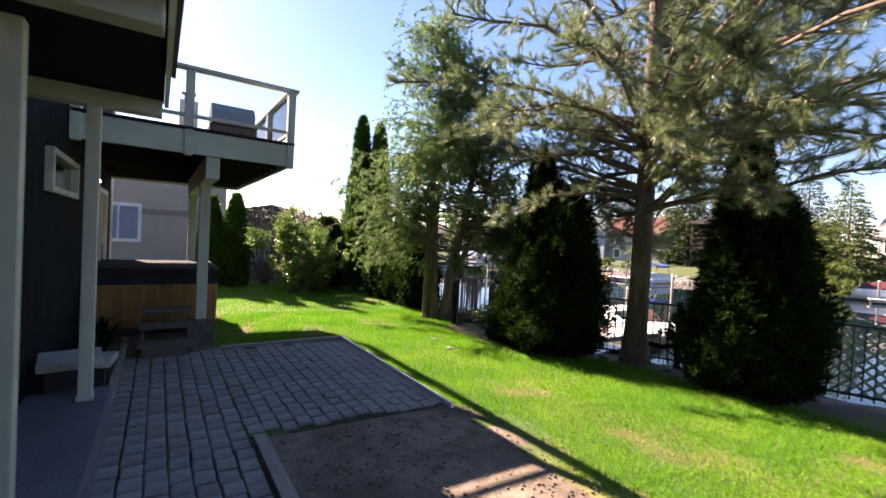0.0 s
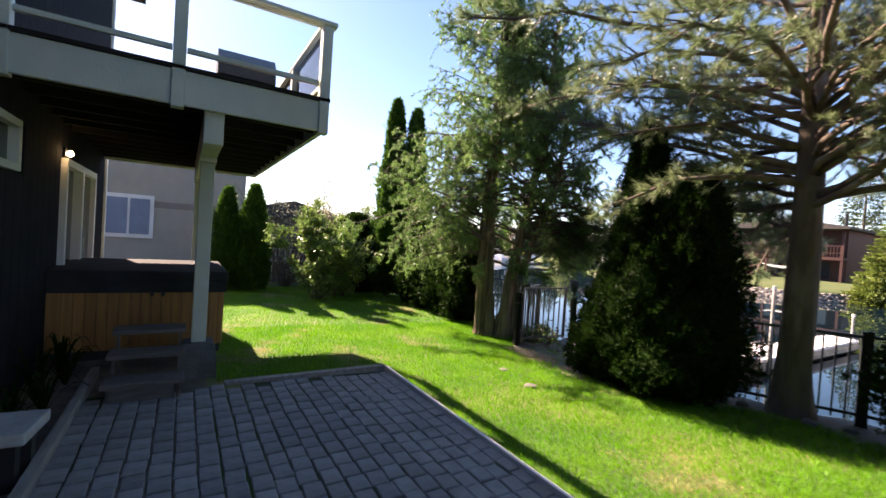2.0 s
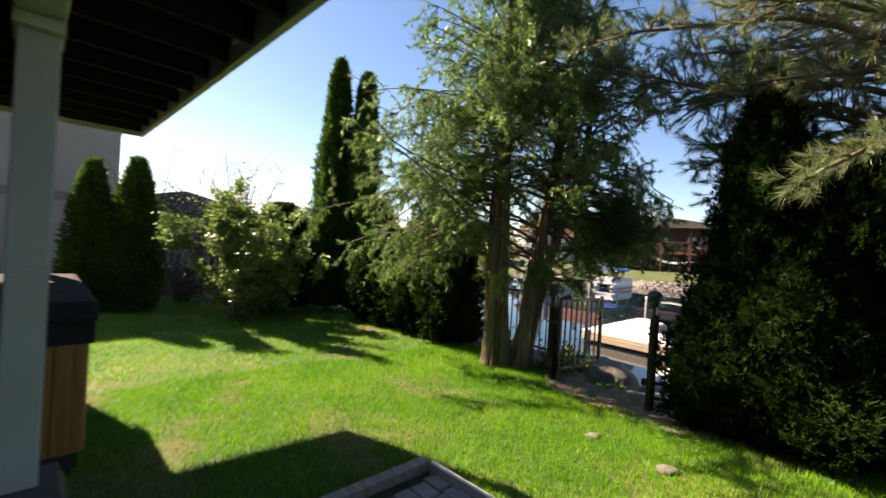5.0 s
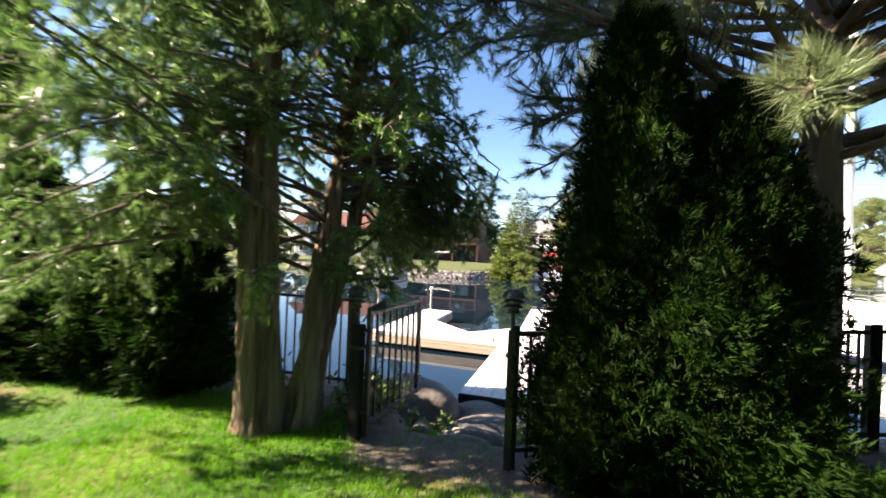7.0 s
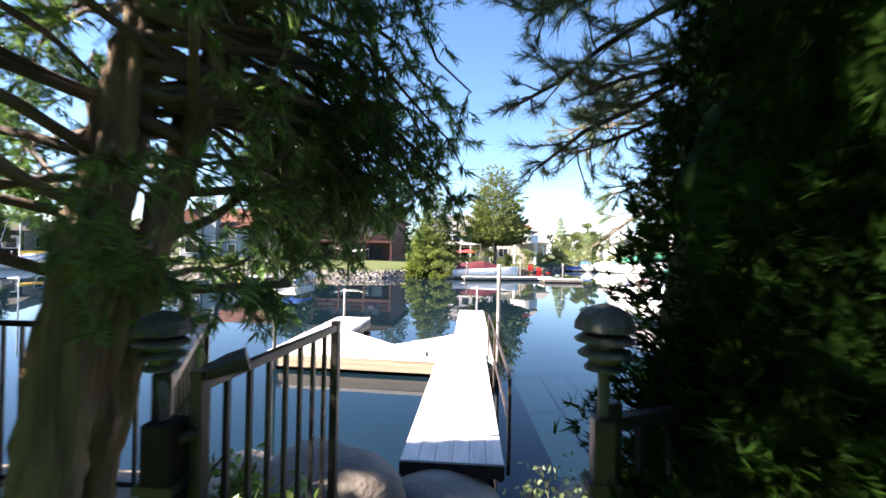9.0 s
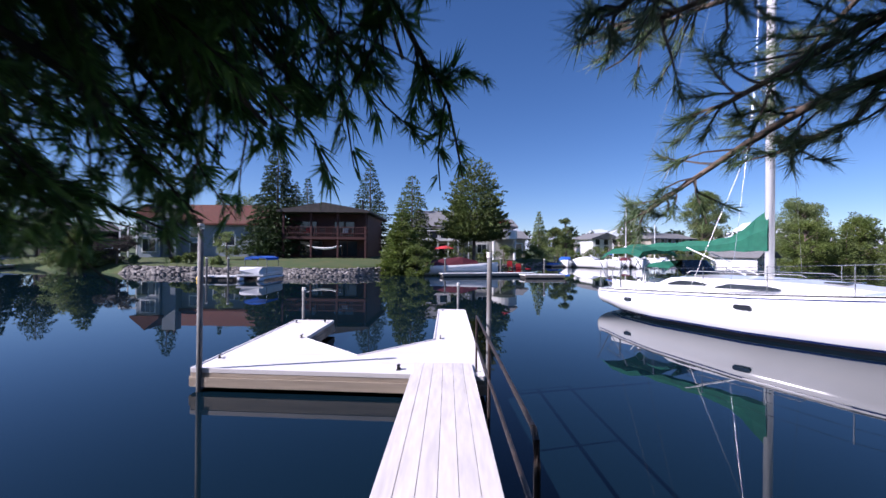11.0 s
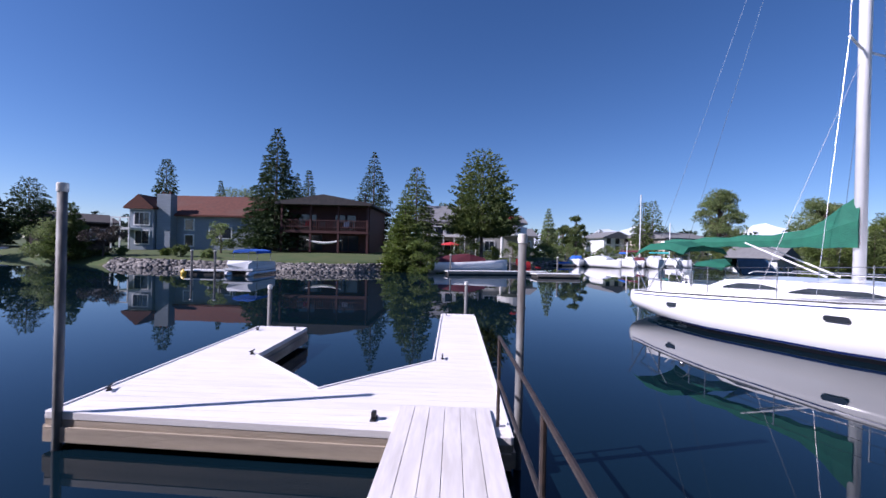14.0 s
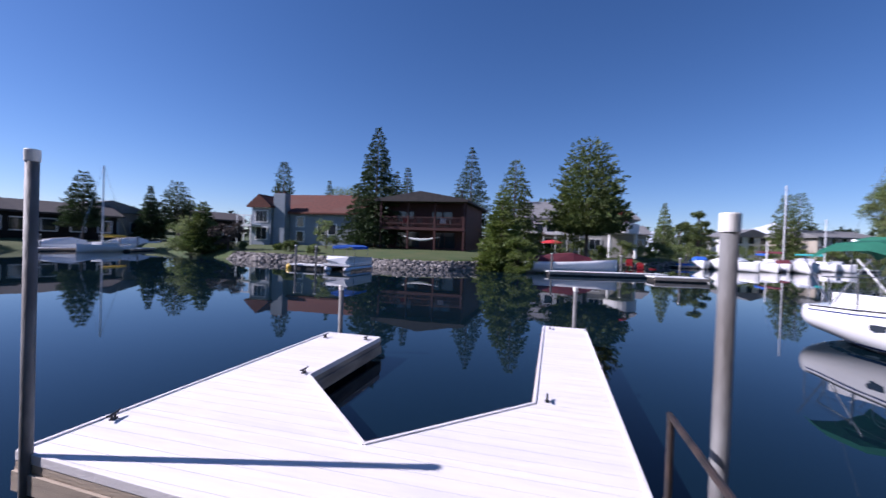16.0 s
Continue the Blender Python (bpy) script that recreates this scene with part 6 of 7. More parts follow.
ax_ang = math.degrees(math.atan2(-0.48, -0.88))
t = thing("sailing_boat", 20.6, 0.2, WATER, ax_ang, label="white sailing boat with green canvas covers, moored", category="boat")
ST = [(-0.2, 0.45, 0.5, 0.3), (-0.17, 0.78, 0.6, 0.22), (-0.08, 0.98, 0.68, 0.15), (0.1, 1.12, 0.72, 0.08), (0.5, 1.24, 0.74, 0.0), (1.2, 1.52, 0.78, -0.15), (2.6, 1.87, 0.87, -0.38), (5.0, 2.02, 1.0, -0.5), (6.8, 1.77, 1.12, -0.5), (8.5, 1.27, 1.24, -0.45), (10.2, 0.62, 1.36, -0.3), (11.4, 0.06, 1.48, -0.05)]
SS = interp_st(ST[:5], 14)[:-1] + interp_st(ST[4:], 36)
bm = hull(B(), SS)
part("hull", bm, M["gel"], t, smooth=True)


def beam(u):
    a = np.array(ST)
    return float(np.interp(u, a[:, 0], a[:, 1])), float(np.interp(u, a[:, 0], a[:, 2]))


def side(u, z):
    """Half width of the hull at height z."""
    b, s = beam(u)
    a = np.array(ST)
    k = float(np.interp(u, a[:, 0], a[:, 3]))
    f = np.array(SECTION)
    return b * float(np.interp((s - z) / (s - k), f[:, 0], f[:, 1]))


def stripe(z_of, w, m, name, label=""):
    bm = B()
    for s in (1, -1):
        us = [u for u in np.linspace(0.0, 11.2, 57) if side(u, z_of(u) - w) > 0.3 * beam(u)[0]]
        loft(bm, [[(u, s * (side(u, z_of(u) + q) + 0.008), z_of(u) + q) for q in (-w, 0, w)] for u in us], close=False)
    part(name, bm, m, t, label)


stripe(lambda u: 0.115, 0.022, M["navy"], "boot_stripe", "navy boot stripe")
stripe(lambda u: 0.04, 0.045, M["keel"], "bottom_paint")
stripe(lambda u: beam(u)[1] - 0.10, 0.012, M["navy"], "cove_stripe", "thin dark cove stripe")
stripe(lambda u: beam(u)[1] - 0.02, 0.014, M["iron"], "rub_rail", "dark rub rail")
part("rudder_blade", bx(0.3, 0.7, -0.02, 0.02, -1.3, 0.0), M["keel"], t)
for u in (1.75, 5.0, 7.4):
    for s in (1, -1):
        b, sh = beam(u)
        bm = B()
        y = s * side(u, sh - 0.3)
        oval = [(u + 0.13 * (1 if math.cos(q) > 0 else -1) + 0.055 * math.cos(q), sh - 0.3 + 0.055 * math.sin(q)) for q in np.linspace(0, 6.283, 17)[:-1]]
        prism(bm, oval, y - 0.02, y + 0.016, Matrix(((1, 0, 0, 0), (0, 0, 1, 0), (0, 1, 0, 0), (0, 0, 0, 1))))
        part("hull_port", bm, M["pane"], t, "dark oval hull port")
# deck and cabin
bm = B()
loft(bm, [[(u, -b * 1.0, s + 0.0), (u, 0, s + 0.05), (u, b * 1.0, s + 0.0), (u, 0, s - 0.08)] for u, b, s, k in SS[1:-1]])
part("deck", bm, M["gel"], t)
bm = B()
loft(bm, [[(u, -w, z0), (u, -w * 0.86, z1), (u, 0, z1 + 0.06), (u, w * 0.86, z1), (u, w, z0)] for u, w, z0, z1 in ((2.2, 1.2, 0.8, 1.02), (2.6, 1.25, 0.84, 1.2), (3.4, 1.25, 0.9, 1.25), (4.5, 1.22, 0.96, 1.27), (6.0, 1.05, 1.04, 1.24), (6.9, 0.8, 1.08, 1.16), (7.3, 0.6, 1.1, 1.12))])
part("cabin", bm, M["gel"], t)
for u0, u1 in ((2.6, 3.7), (3.9, 5.4)):
    for s in (1, -1):
        bm = B()
        y = s * 1.19
        prism(bm, [(u0, 1.02), (u1 - 0.05, 1.07), (u1, 1.1), (u1 - 0.3, 1.155), (u0 + 0.35, 1.15), (u0 + 0.05, 1.06)], y - 0.02, y + 0.02, Matrix(((1, 0, 0, 0), (0, 0, 1, 0), (0, 1, 0, 0), (0, 0, 0, 1))))
        part("cabin_window", bm, M["pane"], t)
part("coaming", bx(0.5, 2.2, -1.0, -0.85, 0.7, 1.02, bevel=0.02), M["gel"], t)
part("coaming", bx(0.5, 2.2, 0.85, 1.0, 0.7, 1.02, bevel=0.02), M["gel"], t)
part("wheel_pedestal", bx(0.95, 1.1, -0.1, 0.1, 0.7, 1.3, bevel=0.02), M["gel"], t)
bm = B()
for k in range(24):
    a, b = 2 * math.pi * k / 24, 2 * math.pi * (k + 1) / 24
    tube(bm, [(0.92, 0.4 * math.cos(a), 1.3 + 0.4 * math.sin(a)), (0.92, 0.4 * math.cos(b), 1.3 + 0.4 * math.sin(b))], 0.012, 5, False)
part("steering_wheel", bm, M["steel"], t)
part("mast", tb([(4.6, 0, 1.3), (4.6, 0, 14.5)], 0.105, 14), M["alloy"], t, smooth=True)
for s in (1, -1):
    part("spreader", tb([(4.6, 0, 6.0), (4.65, s * 0.85, 6.08)], 0.025, 6), M["alloy"], t)
    part("spreader", tb([(4.6, 0, 10.2), (4.65, s * 0.6, 10.25)], 0.02, 6), M["alloy"], t)
    part("shroud", tb([(4.6, s * 1.8, 1.0), (4.65, s * 0.85, 6.08), (4.65, s * 0.6, 10.25), (4.6, 0, 14.4)], 0.0045, 5), M["steel"], t)
    part("shroud", tb([(3.6, s * 1.75, 1.0), (4.6, 0, 6.0)], 0.005, 5), M["steel"], t)
    part("backstay", tb([(0.1, s * 0.7, 0.7), (4.6, 0, 14.4)], 0.0045, 5), M["steel"], t)
part("forestay", tb([(11.2, 0, 1.5), (4.6, 0, 14.4)], 0.02, 6), M["rope"], t)
part("boom", tb([(4.5, 0, 2.12), (0.2, 0, 2.08)], 0.06, 8), M["alloy"], t)
bm = B()
rings = []
for k in range(15):
    f = k / 14
    u = 4.62 - f * 4.4
    top = 2.15 + 0.72 * max(0, 1 - f * 4.2) ** 1.15 + 0.22 * (1 - f) + 0.03 * math.sin(k * 2.1)
    w = 0.16 * (1 - 0.5 * f) + 0.02 * math.sin(k * 1.7)
    bot = 1.98 + 0.02 * math.sin(k * 2.6)
    rings.append([(u, -w, bot), (u, -w * 1.1, (bot + top) * 0.5), (u, -0.03, top), (u, 0.03, top), (u, w * 1.1, (bot + top) * 0.5), (u, w, bot)])
loft(bm, rings)
part("sail_cover", bm, M["canvas"], t, "green canvas sail cover")
bm = B()
loft(bm, [[(u, -1.0, z - 0.18), (u, -0.8, z), (u, 0, z + 0.08), (u, 0.8, z), (u, 1.0, z - 0.18), (u, 0.8, z - 0.03), (u, 0, z + 0.05), (u, -0.8, z - 0.03)] for u, z in ((0.05, 1.86), (0.4, 2.03), (1.1, 2.06), (1.5, 1.94))])
part("bimini", bm, M["canvas"], t, "green canvas bimini")
for u in (-0.1, 1.1):
    for s in (1, -1):
        part("bimini_hoop", tb([(0.5, s * 1.05, 0.75), (u, s * 0.95, 1.72)], 0.014, 6), M["steel"], t)
bm = B()
loft(bm, [[(u, -1.0 * w, z - 0.2), (u, -0.8 * w, z - 0.08), (u, 0, z), (u, 0.8 * w, z - 0.08), (u, 1.0 * w, z - 0.2), (u, 0.78 * w, z - 0.11), (u, 0, z - 0.03), (u, -0.78 * w, z - 0.11)] for u, z, z0, w in ((1.75, 1.66, 1.1, 1.0), (2.15, 1.68, 1.1, 1.0), (2.45, 1.6, 1.25, 0.98))])
part("dodger", bm, M["canvas"], t, "green canvas dodger")
g = part("dodger_window", bx(-0.004, 0.004, -0.9, 0.9, 0, 0.55, Matrix.Translation((2.85, 0, 1.3)) @ Matrix.Rotation(-0.75, 4, "Y")), M["vinyl"], t, "clear vinyl window")
for s in (1, -1):
    bm = B()
    prism(bm, [(1.8, 1.05), (3.0, 1.2), (2.5, 1.46), (1.75, 1.5)], s * 1.02 - 0.004, s * 1.02 + 0.004, Matrix(((1, 0, 0, 0), (0, 0, 1, 0), (0, 1, 0, 0), (0, 0, 0, 1))))
    part("dodger_window", bm, M["vinyl"], t, "clear vinyl window")
    part("dodger_hoop", tb([(1.75, s * 1.04, 0.95), (1.75, s * 1.02, 1.5), (1.75, s * 0.8, 1.6)], 0.014, 6), M["steel"], t)
    part("push_pit", tb([(0.05, s * 0.35, 0.72), (0.02, s * 0.4, 1.3), (0.3, s * 0.98, 1.32), (1.2, s * 1.42, 1.36), (1.22, s * 1.42, 0.78)], 0.014, 6), M["steel"], t)
    part("winch", lathe(B(), [(0.09, 0), (0.07, 0.06), (0.08, 0.14), (0.02, 0.15)], 12, (1.5, s * 0.92, 1.0)), M["steel"], t)
    part("hatch", bx(5.9, 6.3, s * 0.35 - 0.18, s * 0.35 + 0.18, 1.26, 1.29, bevel=0.01), M["pane"], t, "dark deck hatch")
for s in (1, -1):
    pts = []
    for u in (0.1, 1.2, 2.6, 4.0, 5.4, 6.8, 8.2, 9.6, 10.9):
        b, sh = beam(u)
        part("stanchion", tb([(u, s * b * 0.95, sh), (u, s * b * 0.95, sh + 0.62)], 0.012, 6), M["steel"], t)
        pts.append((u, s * b * 0.95, sh))
    for h in (0.32, 0.6):
        part("lifeline", tb([(x, y, z + h) for x, y, z in pts], 0.005, 4), M["steel"], t)
    part("grab_rail", tb([(3.0, s * 0.9, 1.36), (3.1, s * 0.9, 1.42), (5.6, s * 0.8, 1.44), (5.7, s * 0.8, 1.38)], 0.014, 5), M["steel"], t)
    part("vang", tb([(4.2, s * 0.3, 1.35), (2.6, s * 0.3, 2.08)], 0.02, 6), M["alloy"], t)
part("flag_staff", tb([(0.5, 0.95, 0.74), (-0.35, 1.05, 1.7)], 0.02, 6), M["white"], t)
for u, s in ((6.0, 1), (10.0, 1)):
    b, sh = beam(u)
    part("mooring_line", tb([(u, s * b * 0.95, sh), (u + 1.2, s * (b + 1.2), sh - 0.3), (u + 2.5, s * (b + 2.6), sh - 0.45)], 0.012, 5), M["rope"], t)


def motor_boat(x, y, rz, L, cover, label, cm="maroon", name="motor_boat"):
    t = thing(name, x, y, WATER, rz, label=label, category="boat", group="moored motor boats")
    st = interp_st([(0, 0.16 * L, 0.12 * L, -0.1), (0.4 * L, 0.17 * L, 0.13 * L, -0.15), (0.8 * L, 0.12 * L, 0.15 * L, -0.1), (L, 0.01 * L, 0.165 * L, 0.02)], 16)
    part("hull", hull(B(), st), M["gel"], t, smooth=True)
    bm = B()
    loft(bm, [[(u * L, -w * L, 0.125 * L), (u * L, -w * 0.6 * L, z * L), (u * L, w * 0.6 * L, z * L), (u * L, w * L, 0.125 * L)] for u, w, z in ((0.04, 0.155, 0.15), (0.25, 0.16, 0.2), (0.5, 0.15, 0.225), (0.7, 0.12, 0.18))])
    part("cover", bm, M[cm] if cover else M["gel"], t)
    part("swim_platform", bx(-0.09 * L, 0.01, -0.13 * L, 0.13 * L, 0.03 * L, 0.045 * L), M["gel"], t)
    part("rub_rail", tb([(u, s[1] * 1.03, s[2]) for u, s in ((s[0], s) for s in st)], 0.03, 5), M["iron"], t)
    return t


motor_boat(38.0, 8.3, -76, 6.2, True, "white motor boat under maroon cover")
motor_boat(41, 49.0, -8, 5.5, False, "white motor boat moored at the canal's end")
motor_boat(60, -10.0, 200, 6.0, False, "white motor boat at the far docks")
motor_boat(62, -19.0, 160, 6.5, False, "white motor boat at the far docks")
motor_boat(34, 47.5, -20, 5.0, False, "white motor boat moored at the canal's end")

t = thing("pontoon_boat", 31.4, 17.8, WATER, 0, label="white pontoon boat with blue canopy", category="boat")
for y in (-0.58, 0.58):
    part("pontoon", tb([(-1.5, y, 0.02), (-1.3, y, 0.1), (1.6, y, 0.1)], [0.08, 0.24, 0.24], 10), M["steel"], t)
part("deck", bx(-1.4, 1.6, -0.8, 0.8, 0.3, 0.4), M["gel"], t)
bm = B()
loft(bm, [[(x, -w, z) for x, w, z in ((-1.35, 0.5, 0.4), (-1.45, 0.58, 0.62), (-1.2, 0.66, 0.82))] + [(x, w, z) for x, w, z in ((-1.2, 0.66, 0.82), (-1.45, 0.58, 0.62), (-1.35, 0.5, 0.4))]] + [[(x, -0.78, z) for x, z in ((1.5, 0.4), (1.55, 0.6), (1.5, 0.75))] + [(x, 0.78, z) for x, z in ((1.5, 0.75), (1.55, 0.6), (1.5, 0.4))]])
part("body", bm, M["gel"], t)
bm = B()
loft(bm, [[(x, -0.68, 1.22), (x, -0.62, 1.36), (x, -0.3, 1.44), (x, 0.3, 1.44), (x, 0.62, 1.36), (x, 0.68, 1.22), (x, 0.58, 1.33), (x, -0.58, 1.33)] for x in (-0.7, -0.3, 0.8, 1.2)])
part("canopy", bm, M["bluecloth"], t, "blue canvas canopy")
for x in (-0.6, 1.1):
    for y in (-0.66, 0.66):
        part("canopy_pole", tb([(x, y, 0.4), (x, y * 1.01, 1.3)], 0.02, 6), M["steel"], t)


def float_dock(x, y, rz, L, w, label, rails=()):
    t = thing("far_dock", x, y, WATER, rz, label=label, category="dock", group="far docks")
    part("deck", bx(0, L, -w / 2, w / 2, 0.2, 0.27, bevel=0.01), M["white"], t)
    part("fascia", bx(0.02, L - 0.02, -w / 2 - 0.03, -w / 2, 0.08, 0.24), M["fascia"], t)
    part("float", bx(0.1, L - 0.1, -w / 2 + 0.05, w / 2 - 0.05, -0.15, 0.2), M["float"], t)
    for a in rails:
        part("pile", tb([(a, w / 2 + 0.08, -1.2), (a, w / 2 + 0.08, 1.3)], 0.06, 8), M["pile"], t)
        part("pile_cap", tb([(a, w / 2 + 0.08, 1.3), (a, w / 2 + 0.08, 1.36)], 0.075, 8), M["cap"], t)


float_dock(36.2, 6.8, -72, 7.5, 0.9, "white floating dock beside the maroon-covered boat", (0.5, 5.0))
float_dock(35.8, 1.0, -80, 3.0, 1.3, "white floating dock end", (2.0,))
float_dock(30.7, 18.8, 88, 2.1, 1.0, "white floating dock beside the pontoon boat", (0.3, 1.6))
float_dock(58, -6, -62, 16, 1.6, "long floating dock with moored boats", (2, 7, 12))
float_dock(60, -15.5, -50, 8, 1.5, "long floating dock with moored boats", (2, 6))
float_dock(33, 45.6, 5, 9, 1.2, "floating dock at the canal's end", (1, 6))
float_dock(38, 43.0, 25, 5, 1.2, "floating dock at the canal's end", (1, 4))
float_dock(24, 46.2, 5, 7, 1.2, "floating dock at the canal's end", (1, 6))
t = thing("mooring_buoy", 30.4, 20.95, WATER, label="yellow buoy at the dock's end", category="buoy")
part("ball", lathe(B(), [(0.05, -0.1), (0.18, 0.0), (0.2, 0.12), (0.14, 0.24), (0.05, 0.28)], 12), M["yellow"], t)


def small_sloop(x, y, rz, L, H, label, cm="white"):
    t = thing("small_sailing_boat", x, y, WATER, rz, label=label, category="boat", group="far sailing boats")
    st = interp_st([(0, 0.12 * L, 0.1 * L, -0.1), (0.4 * L, 0.16 * L, 0.1 * L, -0.2), (0.8 * L, 0.1 * L, 0.12 * L, -0.1), (L, 0.01, 0.14 * L, 0)], 12)
    part("hull", hull(B(), st), M["gel"], t, smooth=True)
    part("cabin", bx(0.3 * L, 0.65 * L, -0.09 * L, 0.09 * L, 0.1 * L, 0.16 * L, bevel=0.05), M["gel"], t)
    part("mast", tb([(0.55 * L, 0, 0.14 * L), (0.55 * L, 0, H)], 0.06, 8), M["alloy"], t)
    part("boom", tb([(0.55 * L, 0, 0.26 * L), (0.1 * L, 0, 0.26 * L)], [0.14, 0.1], 8), M[cm], t)
    part("stay", tb([(L * 0.98, 0, 0.14 * L), (0.55 * L, 0, H)], 0.012, 4), M["steel"], t)
    part("stay", tb([(0.02, 0, 0.1 * L), (0.55 * L, 0, H)], 0.012, 4), M["steel"], t)


small_sloop(67, -16.4, 200, 7.5, 9.3, "small white sailing boat at the far docks", "maroon")
small_sloop(39.5, 44.0, 190, 5.2, 7.3, "small white sailing boat with yellow sail cover", "yellow")
small_sloop(71, -22, 210, 7.0, 6.0, "small white sailing boat at the far docks", "teal")
small_sloop(62, -14.6, 175, 6.5, 3.0, "small white sailing boat at the far docks", "bluecloth")
motor_boat(63, -9.4, 170, 5.6, True, "white motor boat under blue cover at the far docks", "bluecloth")
motor_boat(66, -12.2, 190, 5.2, False, "white motor boat at the far docks")
motor_boat(64, -17.8, 165, 5.4, True, "white motor boat under maroon cover at the far docks")
motor_boat(70, -26.5, 150, 5.4, False, "white motor boat at the far docks")
float_dock(68, -24.5, -55, 9, 1.4, "long floating dock with moored boats", (2, 6))
# shrubs along the far shore
rng = np.random.default_rng(31)
for k, y in enumerate(np.concatenate([np.linspace(-44, 7.5, 30), np.linspace(24, 41, 9)])):
    yy = float(y + rng.uniform(-0.6, 0.6))
    xx = float(np.interp(yy, FAR_Y, FAR_X) + rng.uniform(1.2, 3.6))
    hh = float(rng.uniform(0.9, 2.3)) if yy < 8 else float(rng.uniform(0.5, 1.0))
    broad(xx, yy, hh, hh * 0.75, 300 + k, "low leafy shrub along the far shore", M[("decid", "fpine", "cypress")[k % 3]], 0.12, 14, 60, 0.24, name="shore_shrub", group="shore shrubs")
for x, y, rz, m in ((59.2, -8.6, 118, "teal"), (58.6, -7.2, 118, "bluecloth"), (60.3, -10.4, 118, "teal")):
    t = thing("kayak", x, y, WATER + 0.28, rz, label="bright small kayak lying on the dock", category="kayak", group="kayaks")
    part("hull", loft(B(), [[(u, -w, 0.12), (u, -w * 0.7, 0), (u, w * 0.7, 0), (u, w, 0.12), (u, 0, 0.2)] for u, w in ((-1.3, 0.03), (-0.7, 0.24), (0, 0.32), (0.7, 0.24), (1.3, 0.03))]), M[m], t)

# snow on the far ridge and low cloud
bm = B()
pts = []
rng = np.random.default_rng(4)
for k in range(60):
    a = -1.2 + k * 0.02
    h = 60 + 22 * math.sin(k * 0.5) + 12 * math.sin(k * 1.3 + 1) + rng.uniform(-4, 4)
    pts.append((1400 * math.cos(a), 1400 * math.sin(a), max(20, h)))
for (x0, y0, z0), (x1, y1, z1) in zip(pts, pts[1:]):
    bm.faces.new([bm.verts.new(p) for p in ((x0, y0, -5), (x1, y1, -5), (x1 * 1.02, y1 * 1.02, z1), (x0 * 1.02, y0 * 1.02, z0))])
tagged(part("backdrop", bm, M["snow"]), "pale snowy mountain ridge on the horizon", "mountain", kind="structure")


# ---- lawn blades ----
def lawn():
    rng = np.random.default_rng(42)
    n = 520000
    x, y = rng.uniform(0.7, 6.1, n), rng.uniform(-2.5, 14.5, n)
    edge = np.interp(y, EDGE_Y, EDGE_X)
    wobble = 0.25 * np.sin(y * 2.1) + 0.15 * np.sin(y * 5.3 + 1)
    keep = (x < edge - 0.45 + wobble * 0.5 + rng.normal(size=n) * 0.08)
    keep &= ~((x < 2.47) & (y < 6.39))
    keep &= ~((x < 2.6 + 0.25 * np.sin(y * 3) + rng.normal(size=n) * 0.1) & (y < 3.4))
    keep &= (y > 0) | (x > 2.6)
    keep |= (np.abs(x - 5.3) < 0.35) & (np.abs(y - 6.4) < 0.4) & (rng.uniform(size=n) < 0.15)
    dens = np.where(y > 9, 0.45, 1.0)
    keep &= rng.uniform(size=n) < dens
    x, y = x[keep], y[keep]
    z = ground_z(x, y)
    bumps = 0.012 * np.sin(x * 2.3 + 1.3 * np.sin(y * 1.7)) * np.sin(y * 1.9 + x * 0.6)
    z = z + np.where((x > 2.7) & (x < 6), bumps, 0) - 0.004
    patch = np.sin(x * 2.6 + 2.0 * np.sin(y * 1.1)) * np.sin(y * 2.2 + 1.4 * np.sin(x * 1.9)) + 0.35 * np.sin(x * 9 + y * 5) * np.sin(y * 7 - x * 3)
    dry = patch + rng.normal(size=len(x)) * 0.25 > 0.78
    n = len(x)
    P = np.stack([x, y, z], 1)
    L = rng.uniform(0.03, 0.065, n) * np.where(dry, 0.6, 1.0)
    D = unit(np.stack([rng.normal(size=n) * 0.45, rng.normal(size=n) * 0.45, np.ones(n)], 1))
    S = unit(np.cross(D, rng.normal(size=(n, 3)))) * rng.uniform(0.002, 0.0038, (n, 1))
    v = np.stack([P + S, P - S, P + D * L[:, None]], 1)
    for name, m, label, mask in (("lawn_grass", M["blade"], "bright green mown lawn grass", ~dry), ("dry_grass", M["straw"], "dry straw-coloured patches in the lawn", dry)):
        w = v[mask].reshape(-1, 3)
        tagged(raw(name, w, np.arange(len(w)).reshape(-1, 3), m), label, "grass", kind="stuff")


lawn()

# ---- clods and crumbs on the bare soil ----
rng = np.random.default_rng(8)
n = 900
xs, ys = rng.uniform(0.8, 2.6, n), rng.uniform(0.2, 3.3, n)
sz = rng.uniform(0.003, 0.012, (n, 1, 1)) * np.array([1, 1, 0.7])
vv = base[None] * sz * rng.uniform(0.5, 1.2, (n, 8, 1)) + np.stack([xs, ys, ground_z(xs, ys) + 0.003], -1)[:, None]
ff = (bf[None] + (np.arange(n) * 8)[:, None, None]).reshape(-1, 4)
tagged(raw("soil_clods", vv.reshape(-1, 3), ff, M["soil"]), "brown clods and crumbs on the bare soil", "soil", kind="stuff")

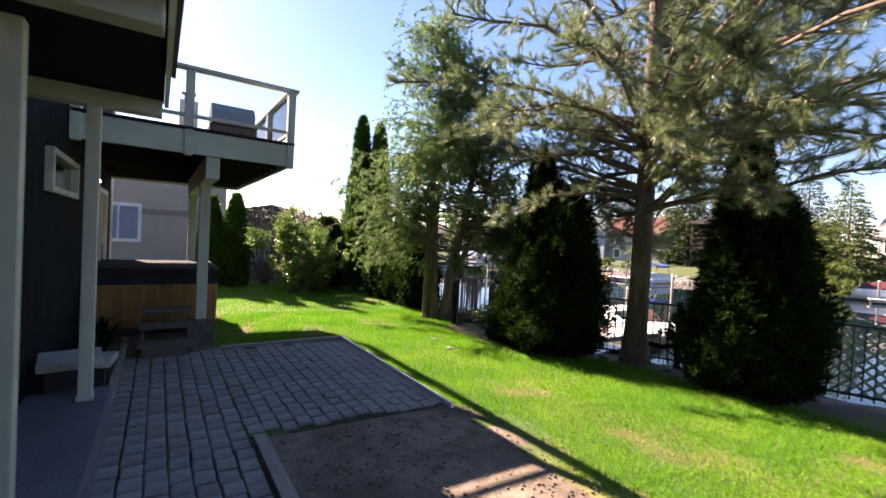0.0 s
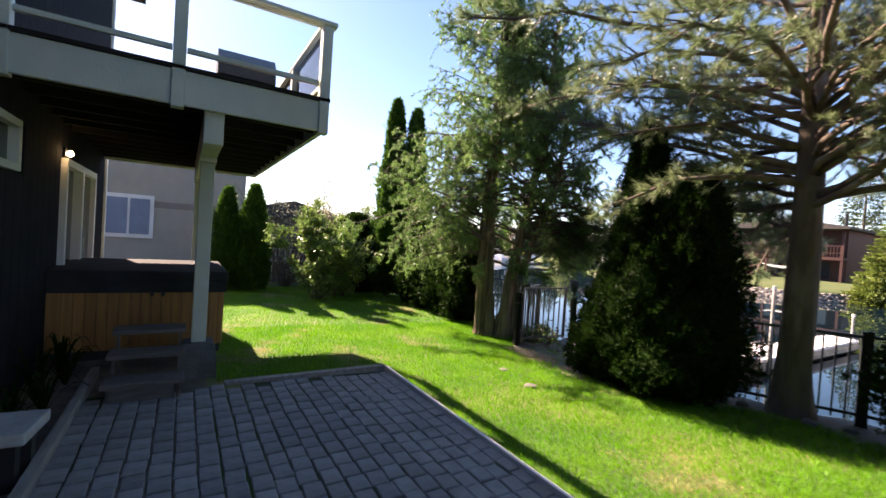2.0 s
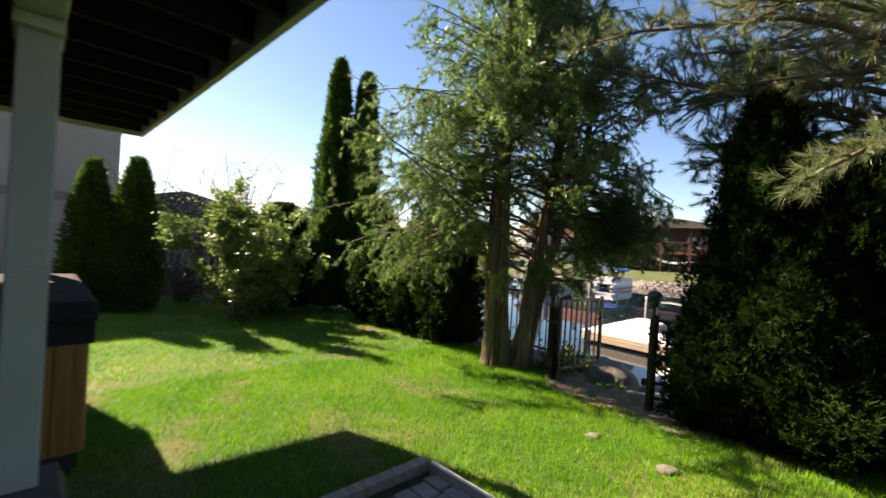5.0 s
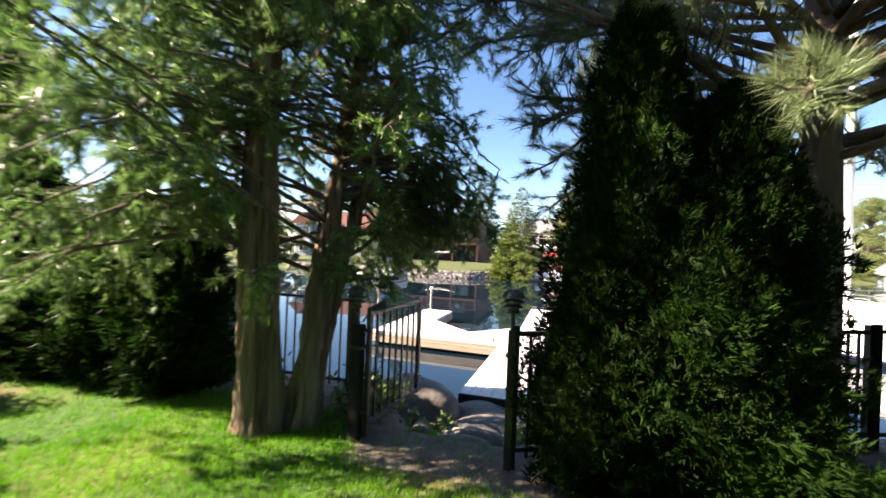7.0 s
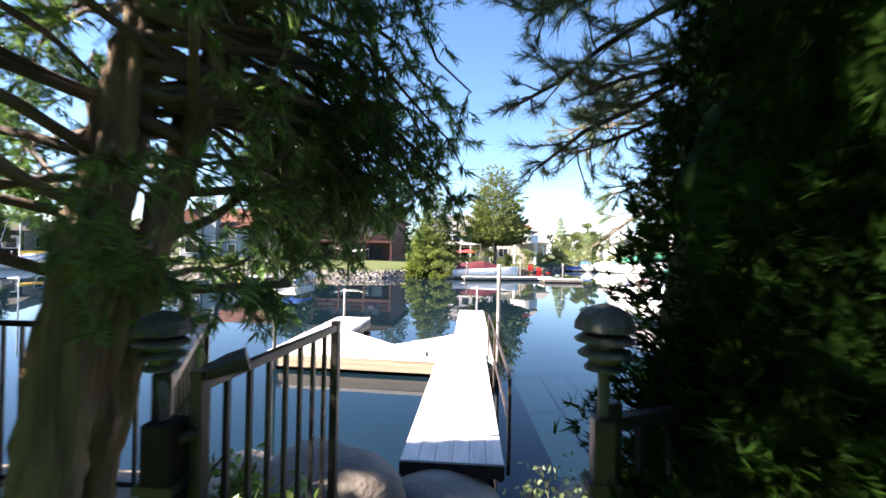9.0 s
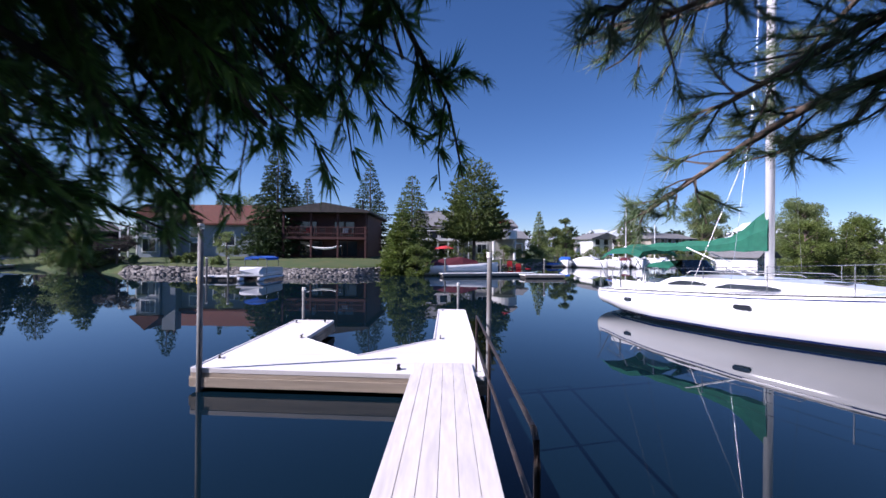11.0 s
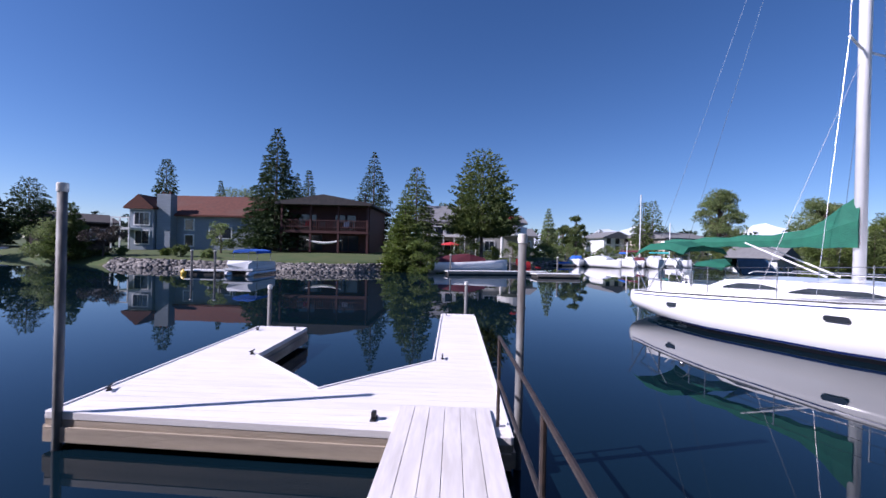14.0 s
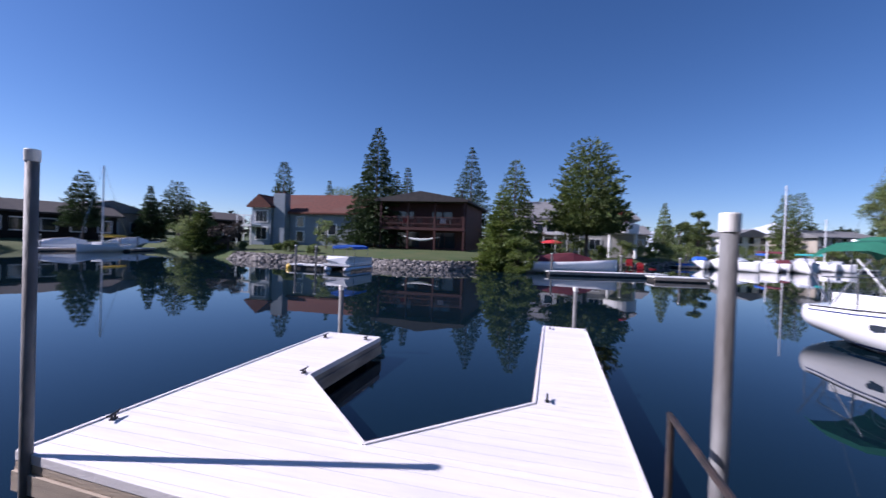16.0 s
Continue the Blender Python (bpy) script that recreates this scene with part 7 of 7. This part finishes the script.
# ---- pavers ----
def pavers():
    t = thing("patio", 1.0, 4.0, float(ground_z(1, 4)), label="grey concrete paver patio with mossy joints", category="patio", kind="structure")
    bed = []
    for x0, x1, y0, y1 in ((-0.29, 2.41, 3.38, 6.29), (-0.29, 0.63, -2.5, 3.375)):
        zs = [float(ground_z(x, y)) + 0.004 for x, y in ((x0, y0), (x1, y0), (x1, y1), (x0, y1))]
        bm = B()
        vs = [bm.verts.new((x - 1, y - 4, z - t.location.z)) for (x, y), z in zip(((x0, y0), (x1, y0), (x1, y1), (x0, y1)), zs)]
        bm.faces.new(vs)
        part("sand_bed", bm, M["moss"], t)
    w, l, g = 0.13, 0.165, 0.011
    bm = box(B(), -w / 2 + g / 2, w / 2 - g / 2, -l / 2 + 0.006, l / 2 - 0.006, -0.03, 0.0)
    bmesh.ops.bevel(bm, geom=[e for e in bm.edges if all(v.co.z > -0.01 for v in e.verts)], offset=0.007, segments=1, affect="EDGES")
    me = bpy.data.meshes.new("paver")
    bm.to_mesh(me)
    bm.free()
    me.materials.append(M["paver"])
    src = np.array([v.co for v in me.vertices])
    polys = [list(p.vertices) for p in me.polygons]
    rng = np.random.default_rng(3)
    joined_v, joined_f, made = [], [], 0
    for c in range(21):
        x = -0.29 + w * (c + 0.5)
        y = -2.5 + rng.uniform(0, l)
        while y < 6.2:
            y += l
            if (x > 0.6 and y < 3.46) or y > 6.2:
                continue
            z = float(ground_z(x, y)) + 0.019 + rng.uniform(-0.003, 0.003) - t.location.z
            rx, ry, rz = rng.normal(size=3) * (0.8, 0.8, 1.5)
            m = pose(x - 1 + rng.normal() * 0.0025, y - 4 + rng.normal() * 0.004, z, rx, ry, rz)
            if y > 2.6 and made < 300:
                o = new("paver", me)
                o.parent = t
                o.matrix_local = m
                made += 1
            else:
                k = sum(len(a) for a in joined_v)
                joined_v.append(np.array([m @ Vector(p) for p in src]))
                joined_f += [[i + k for i in p] for p in polys]
    me2 = bpy.data.meshes.new("paver_rest")
    me2.from_pydata(np.concatenate(joined_v).tolist(), [], joined_f)
    o = link("paver_rest", me2, M["paver"], t)
    o["kind"] = "stuff"


pavers()
